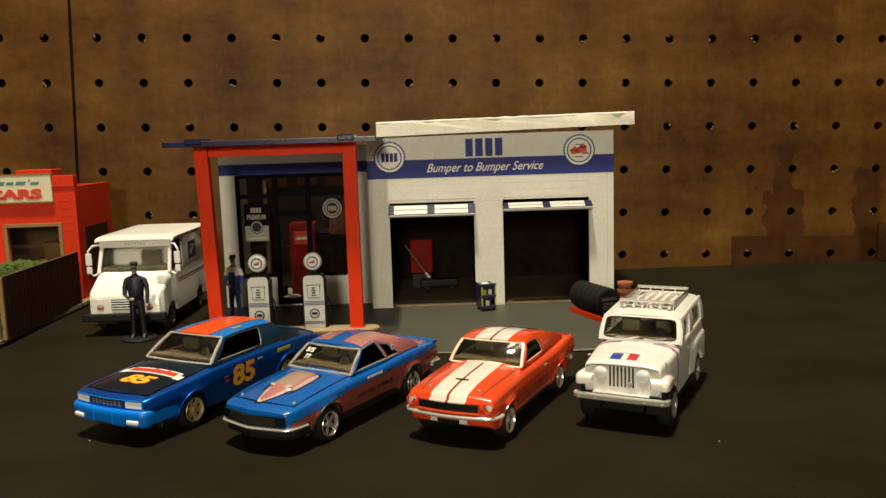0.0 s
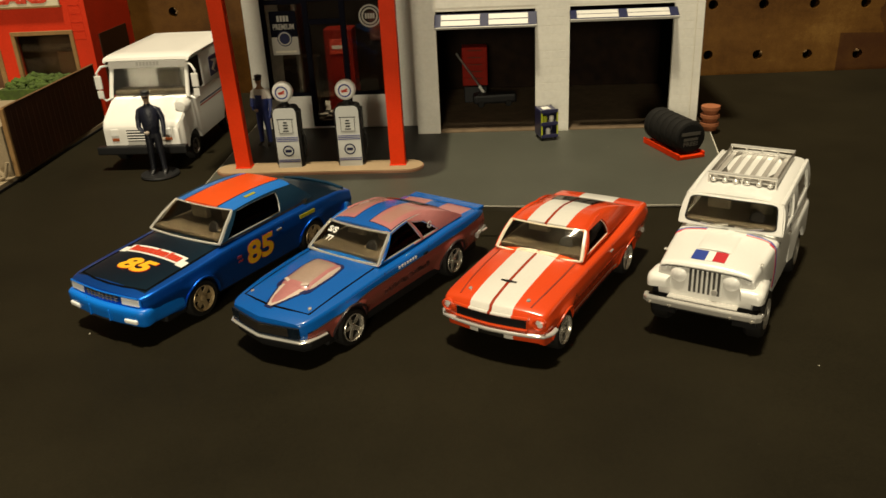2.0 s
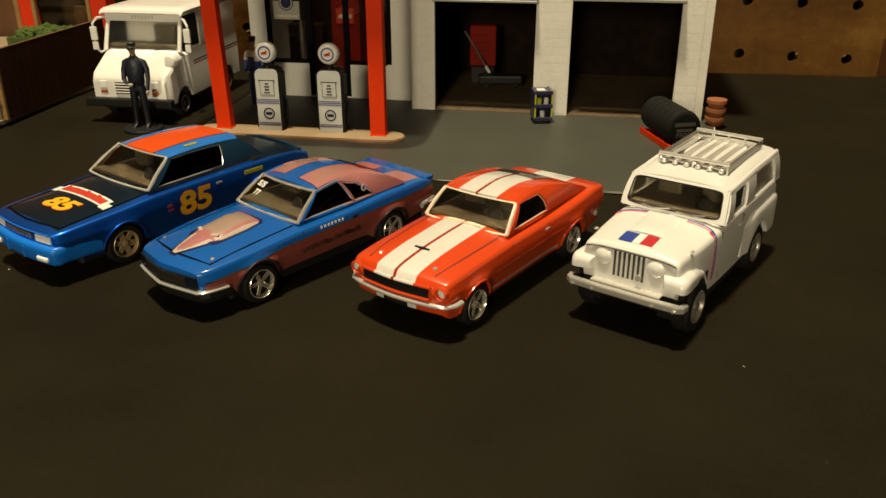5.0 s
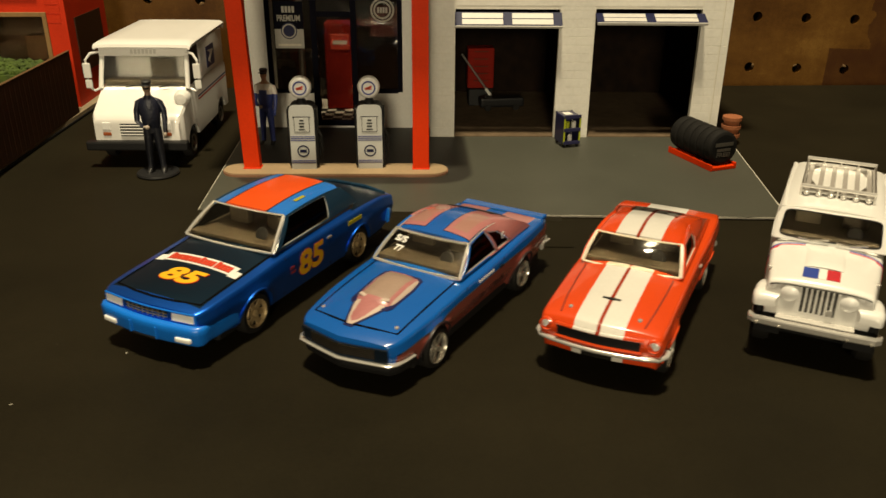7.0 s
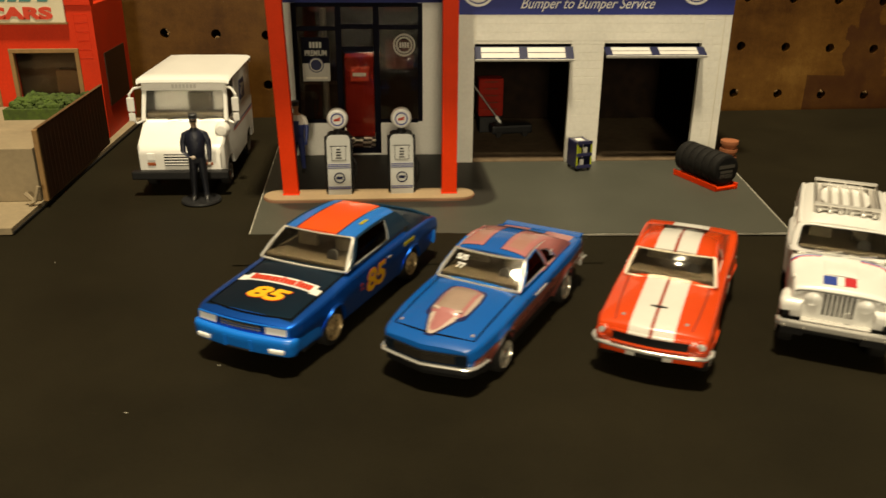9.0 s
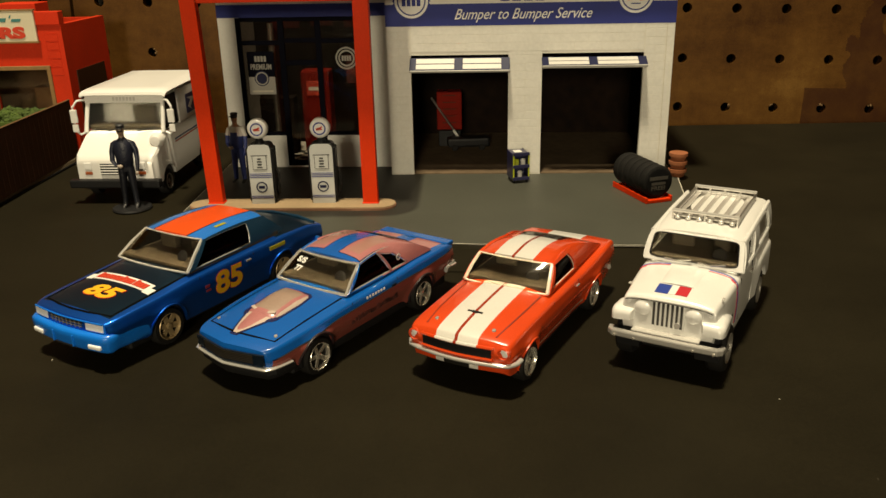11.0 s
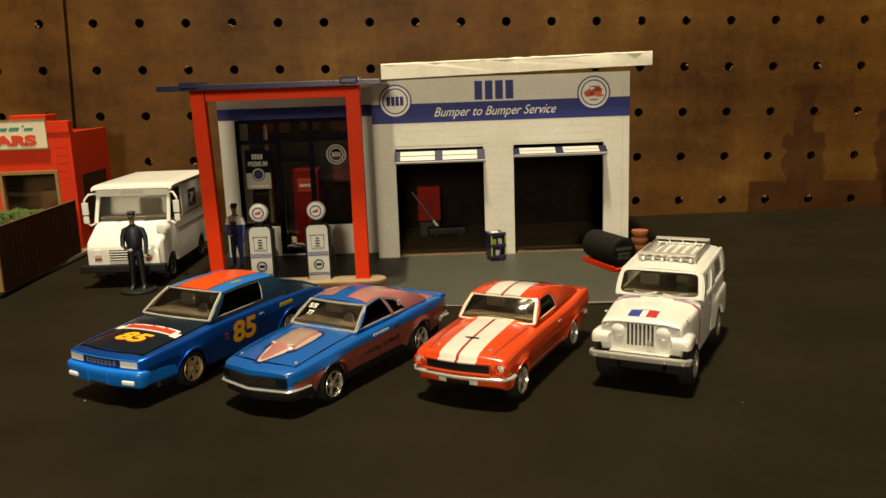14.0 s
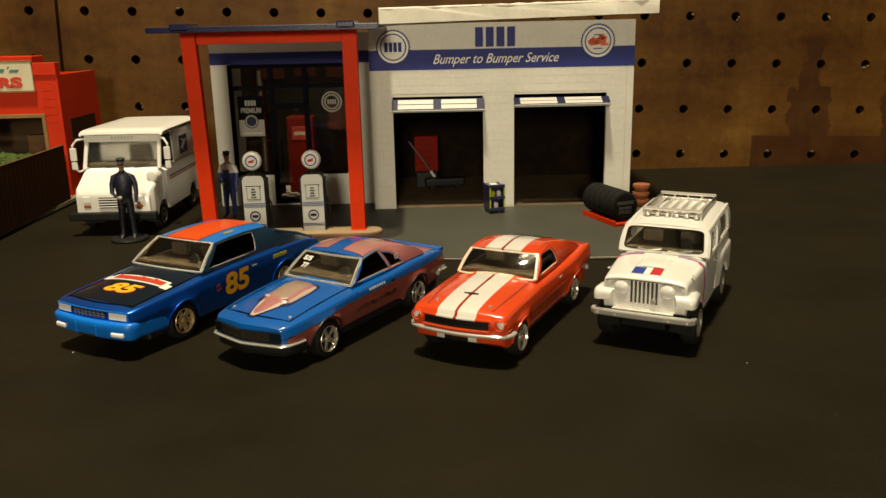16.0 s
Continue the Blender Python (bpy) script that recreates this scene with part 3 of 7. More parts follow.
# mullions and panes
part("window_frame", one_box(-4.12, -4.05, OY - 0.01, OY + 0.05, 0.5, 2.42), FRAME_DARK, office)
for a in ((-2.16, -2.09, 0.56, 2.42), (-3.45, -3.36, 0.03, 2.42), (-2.86, -2.77, 0.03, 2.42)):
    part("mullion", one_box(a[0], a[1], OY - 0.008, OY + 0.05, a[2], a[3], 0.004, 1), FRAME_DARK, office)
for a in ((-4.05, -2.16, 2.36, 2.43), (-4.05, -3.45, 2.0, 2.07), (-3.36, -2.86, 2.03, 2.10), (-3.36, -2.86, 1.68, 1.76), (-2.77, -2.16, 2.02, 2.09), (-4.05, -3.45, 0.54, 0.60), (-2.77, -2.16, 0.54, 0.60), (-3.36, -2.86, 0.03, 0.12)):
    part("transom", one_box(a[0], a[1], OY - 0.004, OY + 0.045, a[2], a[3], 0.003, 1), FRAME_DARK, office)
for x0, x1, z0, z1 in ((-4.05, -3.45, 0.6, 2.0), (-4.05, -3.45, 2.07, 2.36), (-3.36, -2.86, 2.10, 2.36), (-3.36, -2.86, 1.76, 2.03), (-3.36, -2.86, 0.12, 1.68), (-2.77, -2.16, 0.6, 2.02), (-2.77, -2.16, 2.09, 2.36)):
    p = part("pane", one_box(x0, x1, OY + 0.012, OY + 0.022, z0, z1), WINDOW_FILM, office)
    p.visible_shadow = False
# shop goods printed in the office
STEEL = surface("dull_steel", (0.35, 0.33, 0.30), 0.35, 0.8, vary=0.2)
PRINT_RED = surface("printed_red_cabinet", (0.27, 0.016, 0.009), 0.75, vary=0.25, spec=0.1)
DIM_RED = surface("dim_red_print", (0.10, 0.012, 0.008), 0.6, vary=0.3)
v = part("drinks_machine", one_box(-3.40, -2.90, OY + 1.1, OY + 1.5, 0.012, 1.42, 0.03, 2), PRINT_RED, station, "red drinks machine behind the door")
part("machine_panel", one_box(-3.30, -2.99, OY + 1.085, OY + 1.1, 1.0, 1.25, 0.005, 1), RED_INK, v)
part("machine_bar", one_box(-3.26, -3.03, OY + 1.078, OY + 1.084, 1.09, 1.15), CARD, v)
# rack coloured near black so that it sinks into the room's shade
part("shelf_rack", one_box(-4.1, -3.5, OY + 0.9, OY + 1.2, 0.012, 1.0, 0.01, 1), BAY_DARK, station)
part("steel_post", lathe(bmesh.new(), [(0.05, 0.01), (0.05, 2.3)], (-3.66, OY + 0.35, 0), "z", 12), STEEL, station)
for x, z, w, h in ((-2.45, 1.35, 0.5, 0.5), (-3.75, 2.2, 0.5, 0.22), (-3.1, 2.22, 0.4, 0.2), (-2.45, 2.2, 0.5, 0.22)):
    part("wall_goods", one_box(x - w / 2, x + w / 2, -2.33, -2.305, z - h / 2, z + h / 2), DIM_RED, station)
# poster and sticker on the glass; shade is put into their grey print
DIMMED_PRINT = surface("dimmed_pale_print", (0.36, 0.345, 0.31), 0.6, vary=0.15)
poster = part("window_poster", one_box(-3.985, -3.555, OY - 0.001, OY + 0.006, 1.22, 1.90), FRAME_DARK, office, "dark navy fuel poster on the glass with pale print dimmed as in shade")
part("poster_foot", one_box(-3.985, -3.555, OY - 0.004, OY - 0.0015, 1.22, 1.50), DIMMED_PRINT, poster)
part("poster_words", place(lettering("PREMIUM", 0.09, 0.34, bold=0.03, depth=0.002), Matrix.Translation((-3.77, OY - 0.003, 1.66))), DIMMED_PRINT, poster)
for i in range(4):
    part("name_block", one_box(-3.865 + i * 0.05, -3.828 + i * 0.05, OY - 0.005, OY - 0.0015, 1.74, 1.83), DIMMED_PRINT, poster)
part("poster_seal", disc(bmesh.new(), -3.77, OY - 0.0045, 1.475, 0.12, 0.003), NAVY_INK, poster)
part("poster_seal_face", torus_flat(bmesh.new(), -3.77, OY - 0.008, 1.475, 0.085, 0.105, 0.002), DIMMED_PRINT, poster)
part("poster_bar", one_box(-3.94, -3.60, OY - 0.007, OY - 0.0045, 1.255, 1.285), SHADE_CARD, poster)
sticker = part("window_sticker", torus_flat(bmesh.new(), -2.38, OY + 0.006, 1.78, 0.15, 0.175, 0.006), DIMMED_PRINT, office, "round white sticker on the glass")
part("sticker_ring", torus_flat(bmesh.new(), -2.38, OY + 0.005, 1.78, 0.105, 0.13, 0.004), DIMMED_PRINT, sticker)
for i in range(4):
    part("name_block", one_box(-2.455 + i * 0.04, -2.425 + i * 0.04, OY - 0.001, OY + 0.004, 1.74, 1.82), DIMMED_PRINT, sticker)

# canopy
CY = -6.25
canopy = part("canopy_roof", place(prism(bmesh.new(), [(-4.50, -6.65), (-1.33, -6.63), (-1.40, -4.10), (-4.46, -4.10)], "z", 2.985, 3.03), Matrix.Identity(4)), ROOF_FELT, station, "thin grey canopy roof with blue edge")
part("canopy_edge", one_box(-4.52, -1.34, -6.665, -6.63, 2.965, 3.045, 0.006, 1), BLUE_TRIM, canopy)
part("canopy_edge", one_box(-4.535, -4.495, -6.665, -4.10, 2.965, 3.045, 0.006, 1), BLUE_TRIM, canopy)
part("canopy_lining", one_box(-4.48, -1.36, -6.61, -4.14, 2.972, 2.984), CARD, canopy)
for x in (-4.005, -1.785):
    post = part("canopy_post", one_box(x - 0.105, x + 0.105, CY - 0.04, CY + 0.10, 0.045, 2.97, 0.006, 1), RED_PAINT, station, "red square canopy post")
    if x < -3:
        post.data.transform(Matrix.Translation((x * IN, 0, 0.045 * IN)) @ Matrix.Rotation(radians(-1.5), 4, "Y") @ Matrix.Translation((-x * IN, 0, -0.045 * IN)))
        x -= 0.07
    part("post_cap", one_box(x - 0.125, x + 0.125, -6.69, CY + 0.12, 2.99, 3.085, 0.02, 2), BLUE_TRIM, post, "blue cap")
    x = -4.005 if x < -3 else x
    part("post_foot", one_box(x - 0.115, x + 0.115, CY - 0.05, CY + 0.11, 0.04, 0.06, 0.004, 1), RED_PAINT, post)
part("canopy_beam", one_box(-3.965, -1.891, CY - 0.02, CY + 0.05, 2.80, 2.965, 0.004, 1), RED_PAINT, station, "red beam between the posts")


def stadium(x0, x1, y0, y1, n=10):
    r = (y1 - y0) / 2
    c = (y0 + y1) / 2
    out = [(x1 - r + r * math.cos(a), c + r * math.sin(a)) for a in [-math.pi / 2 + math.pi * i / n for i in range(n + 1)]]
    out += [(x0 + r + r * math.cos(a), c + r * math.sin(a)) for a in [math.pi / 2 + math.pi * i / n for i in range(n + 1)]]
    return out


island = thing("pump_island", "tan rounded kerb island under the pumps", "kerb", (0, 0, 0.0301))
island.matrix_basis = PIV @ Matrix.Rotation(radians(-1.5), 4, "Z") @ PIV.inverted() @ island.matrix_basis
o = stadium(-4.39, -1.45, -6.47, -6.03)
bm = prism(bmesh.new(), o, "z", 0, 0.045)
part("kerb", bm, TAN, island)
part("kerb_edge", prism(bmesh.new(), stadium(-4.402, -1.438, -6.482, -6.018), "z", 0, 0.03), surface("worn_kerb_edge", (0.34, 0.17, 0.10), 0.8, vary=0.25), island, "worn reddish lower edge")

PUMP_GREY = surface("pale_pump_enamel", (0.60, 0.61, 0.60), 0.35, vary=0.08, coat=0.2)


def fuel_pump(x):
    p = thing("fuel_pump", "pale grey vintage fuel pump with round white globe", "fuel pump", (x, -6.22, 0.0752), 0, "pumps on the island")
    W, H, D = 0.165, 0.86, 0.24
    out = [(-W, 0), (W, 0), (W, H - 0.07), (W - 0.02, H - 0.02), (W - 0.06, H), (-W + 0.06, H), (-W + 0.02, H - 0.02), (-W, H - 0.07)]
    body = part("body", prism(bmesh.new(), out, "y", 0.02, D), BLACK, p, "black casing")
    part("front", prism(bmesh.new(), [(a * 0.97, b * 0.99) for a, b in out], "y", 0, 0.019), PUMP_GREY, p)
    part("side_rail", one_box(W, W + 0.028, 0.03, D - 0.02, 0.03, H - 0.06, 0.01, 1), BLACK, p)
    part("side_rail", one_box(-W - 0.028, -W, 0.03, D - 0.02, 0.03, H - 0.06, 0.01, 1), BLACK, p)
    d = part("dial", one_box(-0.10, 0.10, -0.005, -0.0005, 0.50, 0.70, 0.002, 1), BLACK, p, "dial with small dark figures")
    part("dial_face", one_box(-0.093, 0.093, -0.008, -0.0055, 0.507, 0.693, 0.001, 1), PUMP_GREY, d)
    part("dial_hood", one_box(-0.115, 0.115, -0.007, -0.0005, 0.695, 0.706), BLACK, d)
    for z, w, h in ((0.655, 0.05, 0.02), (0.615, 0.07, 0.018), (0.575, 0.06, 0.022), (0.535, 0.08, 0.016)):
        part("figure_bar", one_box(-w / 2, w / 2, -0.0105, -0.0085, z - h / 2, z + h / 2), BLACK, d)
    for z in (0.385, 0.41, 0.435, 0.085, 0.11):
        part("stripe", one_box(-0.155, 0.155, -0.0035, -0.0005, z, z + 0.009), BLUE_INK, p)
    s = part("badge", torus_flat(bmesh.new(), 0, -0.0005, 0.245, 0.062, 0.08, 0.003, 24), NAVY_INK, p, "round dark badge")
    part("badge_bar", one_box(-0.045, 0.045, -0.0035, -0.0005, 0.225, 0.265), NAVY_INK, s)
    part("neck", lathe(bmesh.new(), [(0.075, H), (0.07, H + 0.02), (0.045, H + 0.06), (0.05, H + 0.09)], (0, 0.1, 0), "z", 16), BLACK, p)
    g = part("globe", lathe(bmesh.new(), [(0.0, 0.005), (0.11, 0.005), (0.13, 0.02), (0.142, 0.05), (0.142, 0.11), (0.13, 0.14), (0.0, 0.15)], (0, 0, H + 0.21), "y", 28), WHITE, p, "round white globe", smooth=35)
    part("globe_ring", torus_flat(bmesh.new(), 0, 0.004, H + 0.21, 0.072, 0.09, 0.004, 24), BLUE_INK, g)
    bm = bmesh.new()
    for u, w, a, l, h in ((-0.018, 0.0, 14, 0.06, 0.022), (0.015, 0.008, 30, 0.06, 0.026), (0.0, -0.015, 6, 0.085, 0.014)):
        join(bm, one_box(-l / 2, l / 2, -0.001, 0.001, -h / 2, h / 2), Matrix.Translation((u, 0.0015, H + 0.21 + w)) @ Matrix.Rotation(radians(-a), 4, "Y"))
    part("globe_bird", bm, RED_INK, g)
    pts = [(W + 0.03, 0.12, 0.5), (W + 0.07, 0.10, 0.42), (W + 0.075, 0.1, 0.25), (W + 0.05, 0.13, 0.12), (W + 0.03, 0.17, 0.3), (W + 0.028, 0.18, 0.42)]
    part("hose", tube(bmesh.new(), pts, 0.014, 7), RUBBER, p)
    return p


fuel_pump(-3.375)
fuel_pump(-2.505)


def ball(bm, x, y, z, rx, ry, rz, sub=2):
    b = bmesh.new()
    bmesh.ops.create_icosphere(b, subdivisions=sub, radius=1)
    join(bm, b, Matrix.Translation((x, y, z)) @ Matrix.Diagonal((rx, ry, rz, 1)))


def limb(bm, pts, seg=8):
    """A round limb through (x, y, z, radius) points."""
    rows = []
    for x, y, z, r in pts:
        rows.append([Vector((x + r * math.cos(2 * math.pi * i / seg), y + r * math.sin(2 * math.pi * i / seg), z)) for i in range(seg)])
    rings(bm, rows)


def figure_stuff(name, bands, spots=()):
    """Painted figurine: colours by height, (from z, colour), and small boxes of other colour."""
    m, nt, b = nodes_of(name)
    vec, x, y, z = object_axes(nt)
    wob = op(nt, "MULTIPLY", op(nt, "SUBTRACT", noise_of(nt, vec, 20), 0.5), 0.015)
    col = bands[0][1]
    for z0, c in bands[1:]:
        col = mix_colour(nt, op(nt, "GREATER_THAN", op(nt, "ADD", z, wob), z0), col, c)
    for c, xr, yr, zr in spots:
        k = op(nt, "MULTIPLY", inside(nt, x, *xr), op(nt, "MULTIPLY", inside(nt, y, *yr), inside(nt, z, *zr)))
        col = mix_colour(nt, k, col, c)
    if isinstance(col, bpy.types.NodeSocket):
        nt.links.new(col, b.inputs["Base Color"])
    b.inputs["Roughness"].default_value = 0.45
    bump(nt, b, noise_of(nt, vec, 28, 3), 0.5, 0.01)
    return m


def figurine(name, label, at, rz, bands, s=1.0, base=False, spots=()):
    bm = bmesh.new()
    for sx in (-1, 1):
        limb(bm, [(sx * 0.085, -0.075, 0.0, 0.024), (sx * 0.082, -0.055, 0.022, 0.034), (sx * 0.075, 0, 0.045, 0.036), (sx * 0.07, 0.004, 0.10, 0.036), (sx * 0.066, 0, 0.27, 0.044), (sx * 0.052, 0, 0.46, 0.058), (sx * 0.045, 0, 0.54, 0.062)])
    # one arm bent across the waist, the other hanging
    limb(bm, [(-0.035, -0.125, 0.575, 0.018), (-0.085, -0.10, 0.58, 0.026), (-0.155, -0.01, 0.62, 0.032), (-0.150, 0.01, 0.74, 0.037), (-0.115, 0.01, 0.85, 0.040), (-0.07, 0.0, 0.885, 0.024)])
    limb(bm, [(0.155, -0.06, 0.48, 0.018), (0.158, -0.045, 0.53, 0.024), (0.160, -0.01, 0.64, 0.031), (0.150, 0.01, 0.75, 0.037), (0.115, 0.01, 0.85, 0.040), (0.07, 0.0, 0.885, 0.024)])
    ball(bm, -0.025, -0.125, 0.57, 0.03, 0.028, 0.026)
    ball(bm, 0.153, -0.065, 0.465, 0.022, 0.024, 0.034)
    rows = []
    for z, rx, ry in ((0.48, 0.085, 0.060), (0.53, 0.098, 0.068), (0.565, 0.098, 0.068), (0.575, 0.105, 0.074), (0.68, 0.115, 0.080), (0.78, 0.125, 0.082), (0.86, 0.110, 0.066), (0.90, 0.055, 0.048), (0.92, 0.036, 0.038), (0.96, 0.034, 0.036)):
        rows.append([Vector((rx * math.cos(2 * math.pi * i / 16), ry * math.sin(2 * math.pi * i / 16), z)) for i in range(16)])
    rings(bm, rows)
    ball(bm, 0, -0.008, 1.01, 0.048, 0.058, 0.068)
    ball(bm, 0, -0.066, 1.005, 0.010, 0.014, 0.014)
    lathe(bm, [(0.052, 1.035), (0.054, 1.06), (0.060, 1.08), (0.045, 1.095), (0.0, 1.10)], (0, 0, 0), "z", 16)
    box(bm, -0.042, 0.042, -0.090, -0.03, 1.038, 1.047, 0.003, 1)
    if base:
        lathe(bm, [(0.24, 0.0), (0.25, 0.01), (0.24, 0.03), (0.0, 0.03)], (0, 0, -0.03), "z", 28)
    for v in bm.verts:
        v.co *= s
        if base:
            v.co.z += 0.03 * s
    ob = part(name, bm, figure_stuff(name + "_paint", bands, spots), smooth=60)
    ob.matrix_basis = pose(at[0] * IN, at[1] * IN, at[2] * IN, 0, 0, rz)
    return tagged(ob, label, "figurine")


figurine("postal_figurine", "small plain figurine in dark navy uniform on a round black base", (-5.31, -6.12, 0.0), 4,
         [(0, (0.012, 0.012, 0.013)), (0.10, (0.006, 0.007, 0.013)), (0.63, (0.007, 0.009, 0.022)), (1.05, (0.26, 0.17, 0.11)), (1.175, (0.008, 0.009, 0.012))], 1.10, True,
         [((0.40, 0.34, 0.28), (-0.075, 0.03), (-0.2, -0.105), (0.60, 0.72)), ((0.40, 0.34, 0.28), (0.13, 0.2), (-0.12, -0.02), (0.48, 0.575)), ((0.006, 0.006, 0.007), (-0.06, 0.06), (-0.12, -0.045), (1.13, 1.155))])
figurine("attendant_figurine", "small plain figurine in blue overalls with white collar", (-4.04, -4.88, 0.0305), -15,
         [(0, (0.02, 0.02, 0.02)), (0.05, (0.035, 0.055, 0.24)), (0.74, (0.80, 0.75, 0.70)), (0.885, (0.45, 0.24, 0.13)), (1.02, (0.03, 0.025, 0.03))], 1.0, False,
         [((0.035, 0.055, 0.24), (-0.06, 0.06), (-0.2, 0.2), (0.70, 0.80)), ((0.55, 0.42, 0.33), (-0.075, 0.03), (-0.2, -0.105), (0.54, 0.62))])

# tool trolley by the pier
cart = thing("tool_trolley", "small blue tool trolley with yellow side rails", "trolley", (0.32, -5.05, 0.0302), 14)
TROLLEY_BLUE = surface("trolley_blue", (0.02, 0.02, 0.07), 0.35, coat=0.3)
ACID = surface("acid_yellow", (0.42, 0.48, 0.02), 0.45)
for z in (0.05, 0.24, 0.43):
    part("shelf", one_box(-0.13, 0.13, -0.16, 0.16, z, z + 0.03, 0.006, 1), TROLLEY_BLUE, cart)
    part("shelf_lip", one_box(-0.13, 0.13, -0.165, -0.15, z, z + 0.05, 0.004, 1), TROLLEY_BLUE, cart)
for x in (-0.13, 0.11):
    for y in (-0.16, 0.14):
        part("rail", one_box(x, x + 0.022, y, y + 0.022, 0.05, 0.47, 0.004, 1), ACID if y < 0 else TROLLEY_BLUE, cart)
part("top_sheet", one_box(-0.07, 0.05, -0.05, 0.09, 0.461, 0.464), CARD, cart)
part("side_panel", one_box(-0.135, -0.128, -0.13, 0.13, 0.06, 0.44), TROLLEY_BLUE, cart)
part("side_panel", one_box(0.128, 0.135, -0.13, 0.13, 0.06, 0.44), TROLLEY_BLUE, cart)
part("back_panel", one_box(-0.12, 0.12, 0.14, 0.147, 0.06, 0.44), TROLLEY_BLUE, cart)
for x in (-0.1, 0.1):
    for y in (-0.12, 0.12):
        part("wheel", lathe(bmesh.new(), [(0.03, -0.012), (0.035, 0), (0.03, 0.012)], (x, y, 0.035), "x", 12), RUBBER, cart)
for i, (x, z, c) in enumerate(((-0.05, 0.27, ACID), (0.05, 0.27, CARD), (0.0, 0.08, CARD))):
    part("can", lathe(bmesh.new(), [(0.035, z), (0.035, z + 0.09), (0.02, z + 0.1)], (x, -0.08, 0), "z", 12), c, cart)

# tyres lying on a red tray
tray = thing("tyre_tray", "flat red plastic tray under the tyres", "tray", (2.03, -5.78, 0.0302), 19)
part("tray_floor", one_box(-0.17, 0.20, -0.53, 0.42, 0.0, 0.05, 0.008, 1), RED_PAINT, tray)
part("tray_lip", one_box(-0.195, -0.165, -0.53, 0.42, 0.0, 0.085, 0.006, 1), RED_PAINT, tray)
part("tray_lip", one_box(0.195, 0.225, -0.53, 0.42, 0.0, 0.085, 0.006, 1), RED_PAINT, tray)


def tyre_on_tray(i):
    m = pose(2.03 * IN, -5.78 * IN, 0.0805 * IN, 0, 0, 19) @ Matrix.Translation((0.01 * IN, (-0.41 + i * 0.148) * IN, 0.236 * IN)) @ Matrix.Scale(1.1, 4)
    bm = bmesh.new()
    lathe(bm, [(0.11, -0.05), (0.12, -0.066), (0.18, -0.068), (0.205, -0.055), (0.212, -0.02), (0.212, 0.02), (0.205, 0.055), (0.18, 0.068), (0.12, 0.066), (0.11, 0.05)], (0, 0, 0), "y", 28)
    t = tagged(part("tyre", bm, RUBBER, smooth=35), "small black rubber tyre lying on its tread in a row", "tyre", "tyres on the tray")
    t.matrix_basis = m
    if i == 0:
        part("cap_card", lathe(bmesh.new(), [(0.17, -0.0705), (0.17, -0.0695)], (0, 0, 0), "y", 24), BLACK, t)
        part("tag_bar", one_box(-0.13, 0.13, -0.0745, -0.0715, 0.03, 0.075), STEEL, t)
        part("tag_words", place(lettering("FREE!", 0.055, 0.2, bold=0.03, depth=0.002), Matrix.Translation((0, -0.0725, -0.075))), STEEL, t)
        part("tag_bar", one_box(-0.10, 0.10, -0.0745, -0.0715, -0.035, 0.0), STEEL, t)
    return t


for i in range(6):
    tyre_on_tray(i)

# clay pots behind the corner
CLAY = surface("terracotta", (0.36, 0.12, 0.045), 0.8, vary=0.2)
pots = thing("stacked_clay_pots", "short stack of terracotta pots", "pots", (2.80, -4.90, 0.0302))
for i in range(3):
    z = i * 0.125
    part("pot", lathe(bmesh.new(), [(0.10, z), (0.125, z + 0.07), (0.14, z + 0.072), (0.14, z + 0.12), (0.12, z + 0.122), (0.0, z + 0.123)], (0, 0, 0), "z", 20), CLAY, pots)

# in the left bay: tool chest, floor jack
chest = thing("tool_chest", "red tool chest with drawers", "tool chest", (-0.76, -2.62, 0.0425))
part("body", one_box(-0.22, 0.22, -0.15, 0.15, 0.30, 0.97, 0.012, 1), PRINT_RED, chest)
part("base", one_box(-0.20, 0.20, -0.16, 0.16, 0.0, 0.29, 0.012, 1), BLACK, chest)
for i in range(5):
    z = 0.34 + i * 0.122
    d = part("drawer", one_box(-0.20, 0.20, -0.165, -0.151, z, z + 0.108, 0.004, 1), PRINT_RED, chest)
    part("handle", one_box(-0.12, 0.12, -0.175, -0.166, z + 0.085, z + 0.095), DARK, d)
jack = thing("floor_jack", "dark trolley jack with a long pale handle", "floor jack", (-0.42, -3.02, 0.0425), 96)
part("chassis", one_box(-0.13, 0.13, -0.36, 0.38, 0.06, 0.22, 0.04, 2), BLACK, jack)
part("lift_arm", place(one_box(-0.05, 0.05, -0.02, 0.36, -0.03, 0.03, 0.01, 1), Matrix.Translation((0, -0.05, 0.17)) @ Matrix.Rotation(radians(8), 4, "X")), BLACK, jack)
for y in (-0.22, 0.26):
    for x in (-0.12, 0.12):
        part("wheel", lathe(bmesh.new(), [(0.05, -0.02), (0.06, 0), (0.05, 0.02)], (x, y, 0.06), "x", 12), RUBBER, jack)
part("handle", tube(bmesh.new(), [(0, 0.16, 0.20), (0.40, 0.62, 0.86)], 0.018, 8), STEEL, jack, "pale steel handle")
part("grip", tube(bmesh.new(), [(0.02, 0.19, 0.235), (0.08, 0.26, 0.335)], 0.026, 8), CARD, jack)


# ---- mail van ----
VAN_WHITE = surface("van_white", (0.80, 0.79, 0.76), 0.35, vary=0.05, coat=0.3, relief=0.05)
MAIL_BLUE = surface("mail_blue", (0.015, 0.03, 0.17), 0.4)


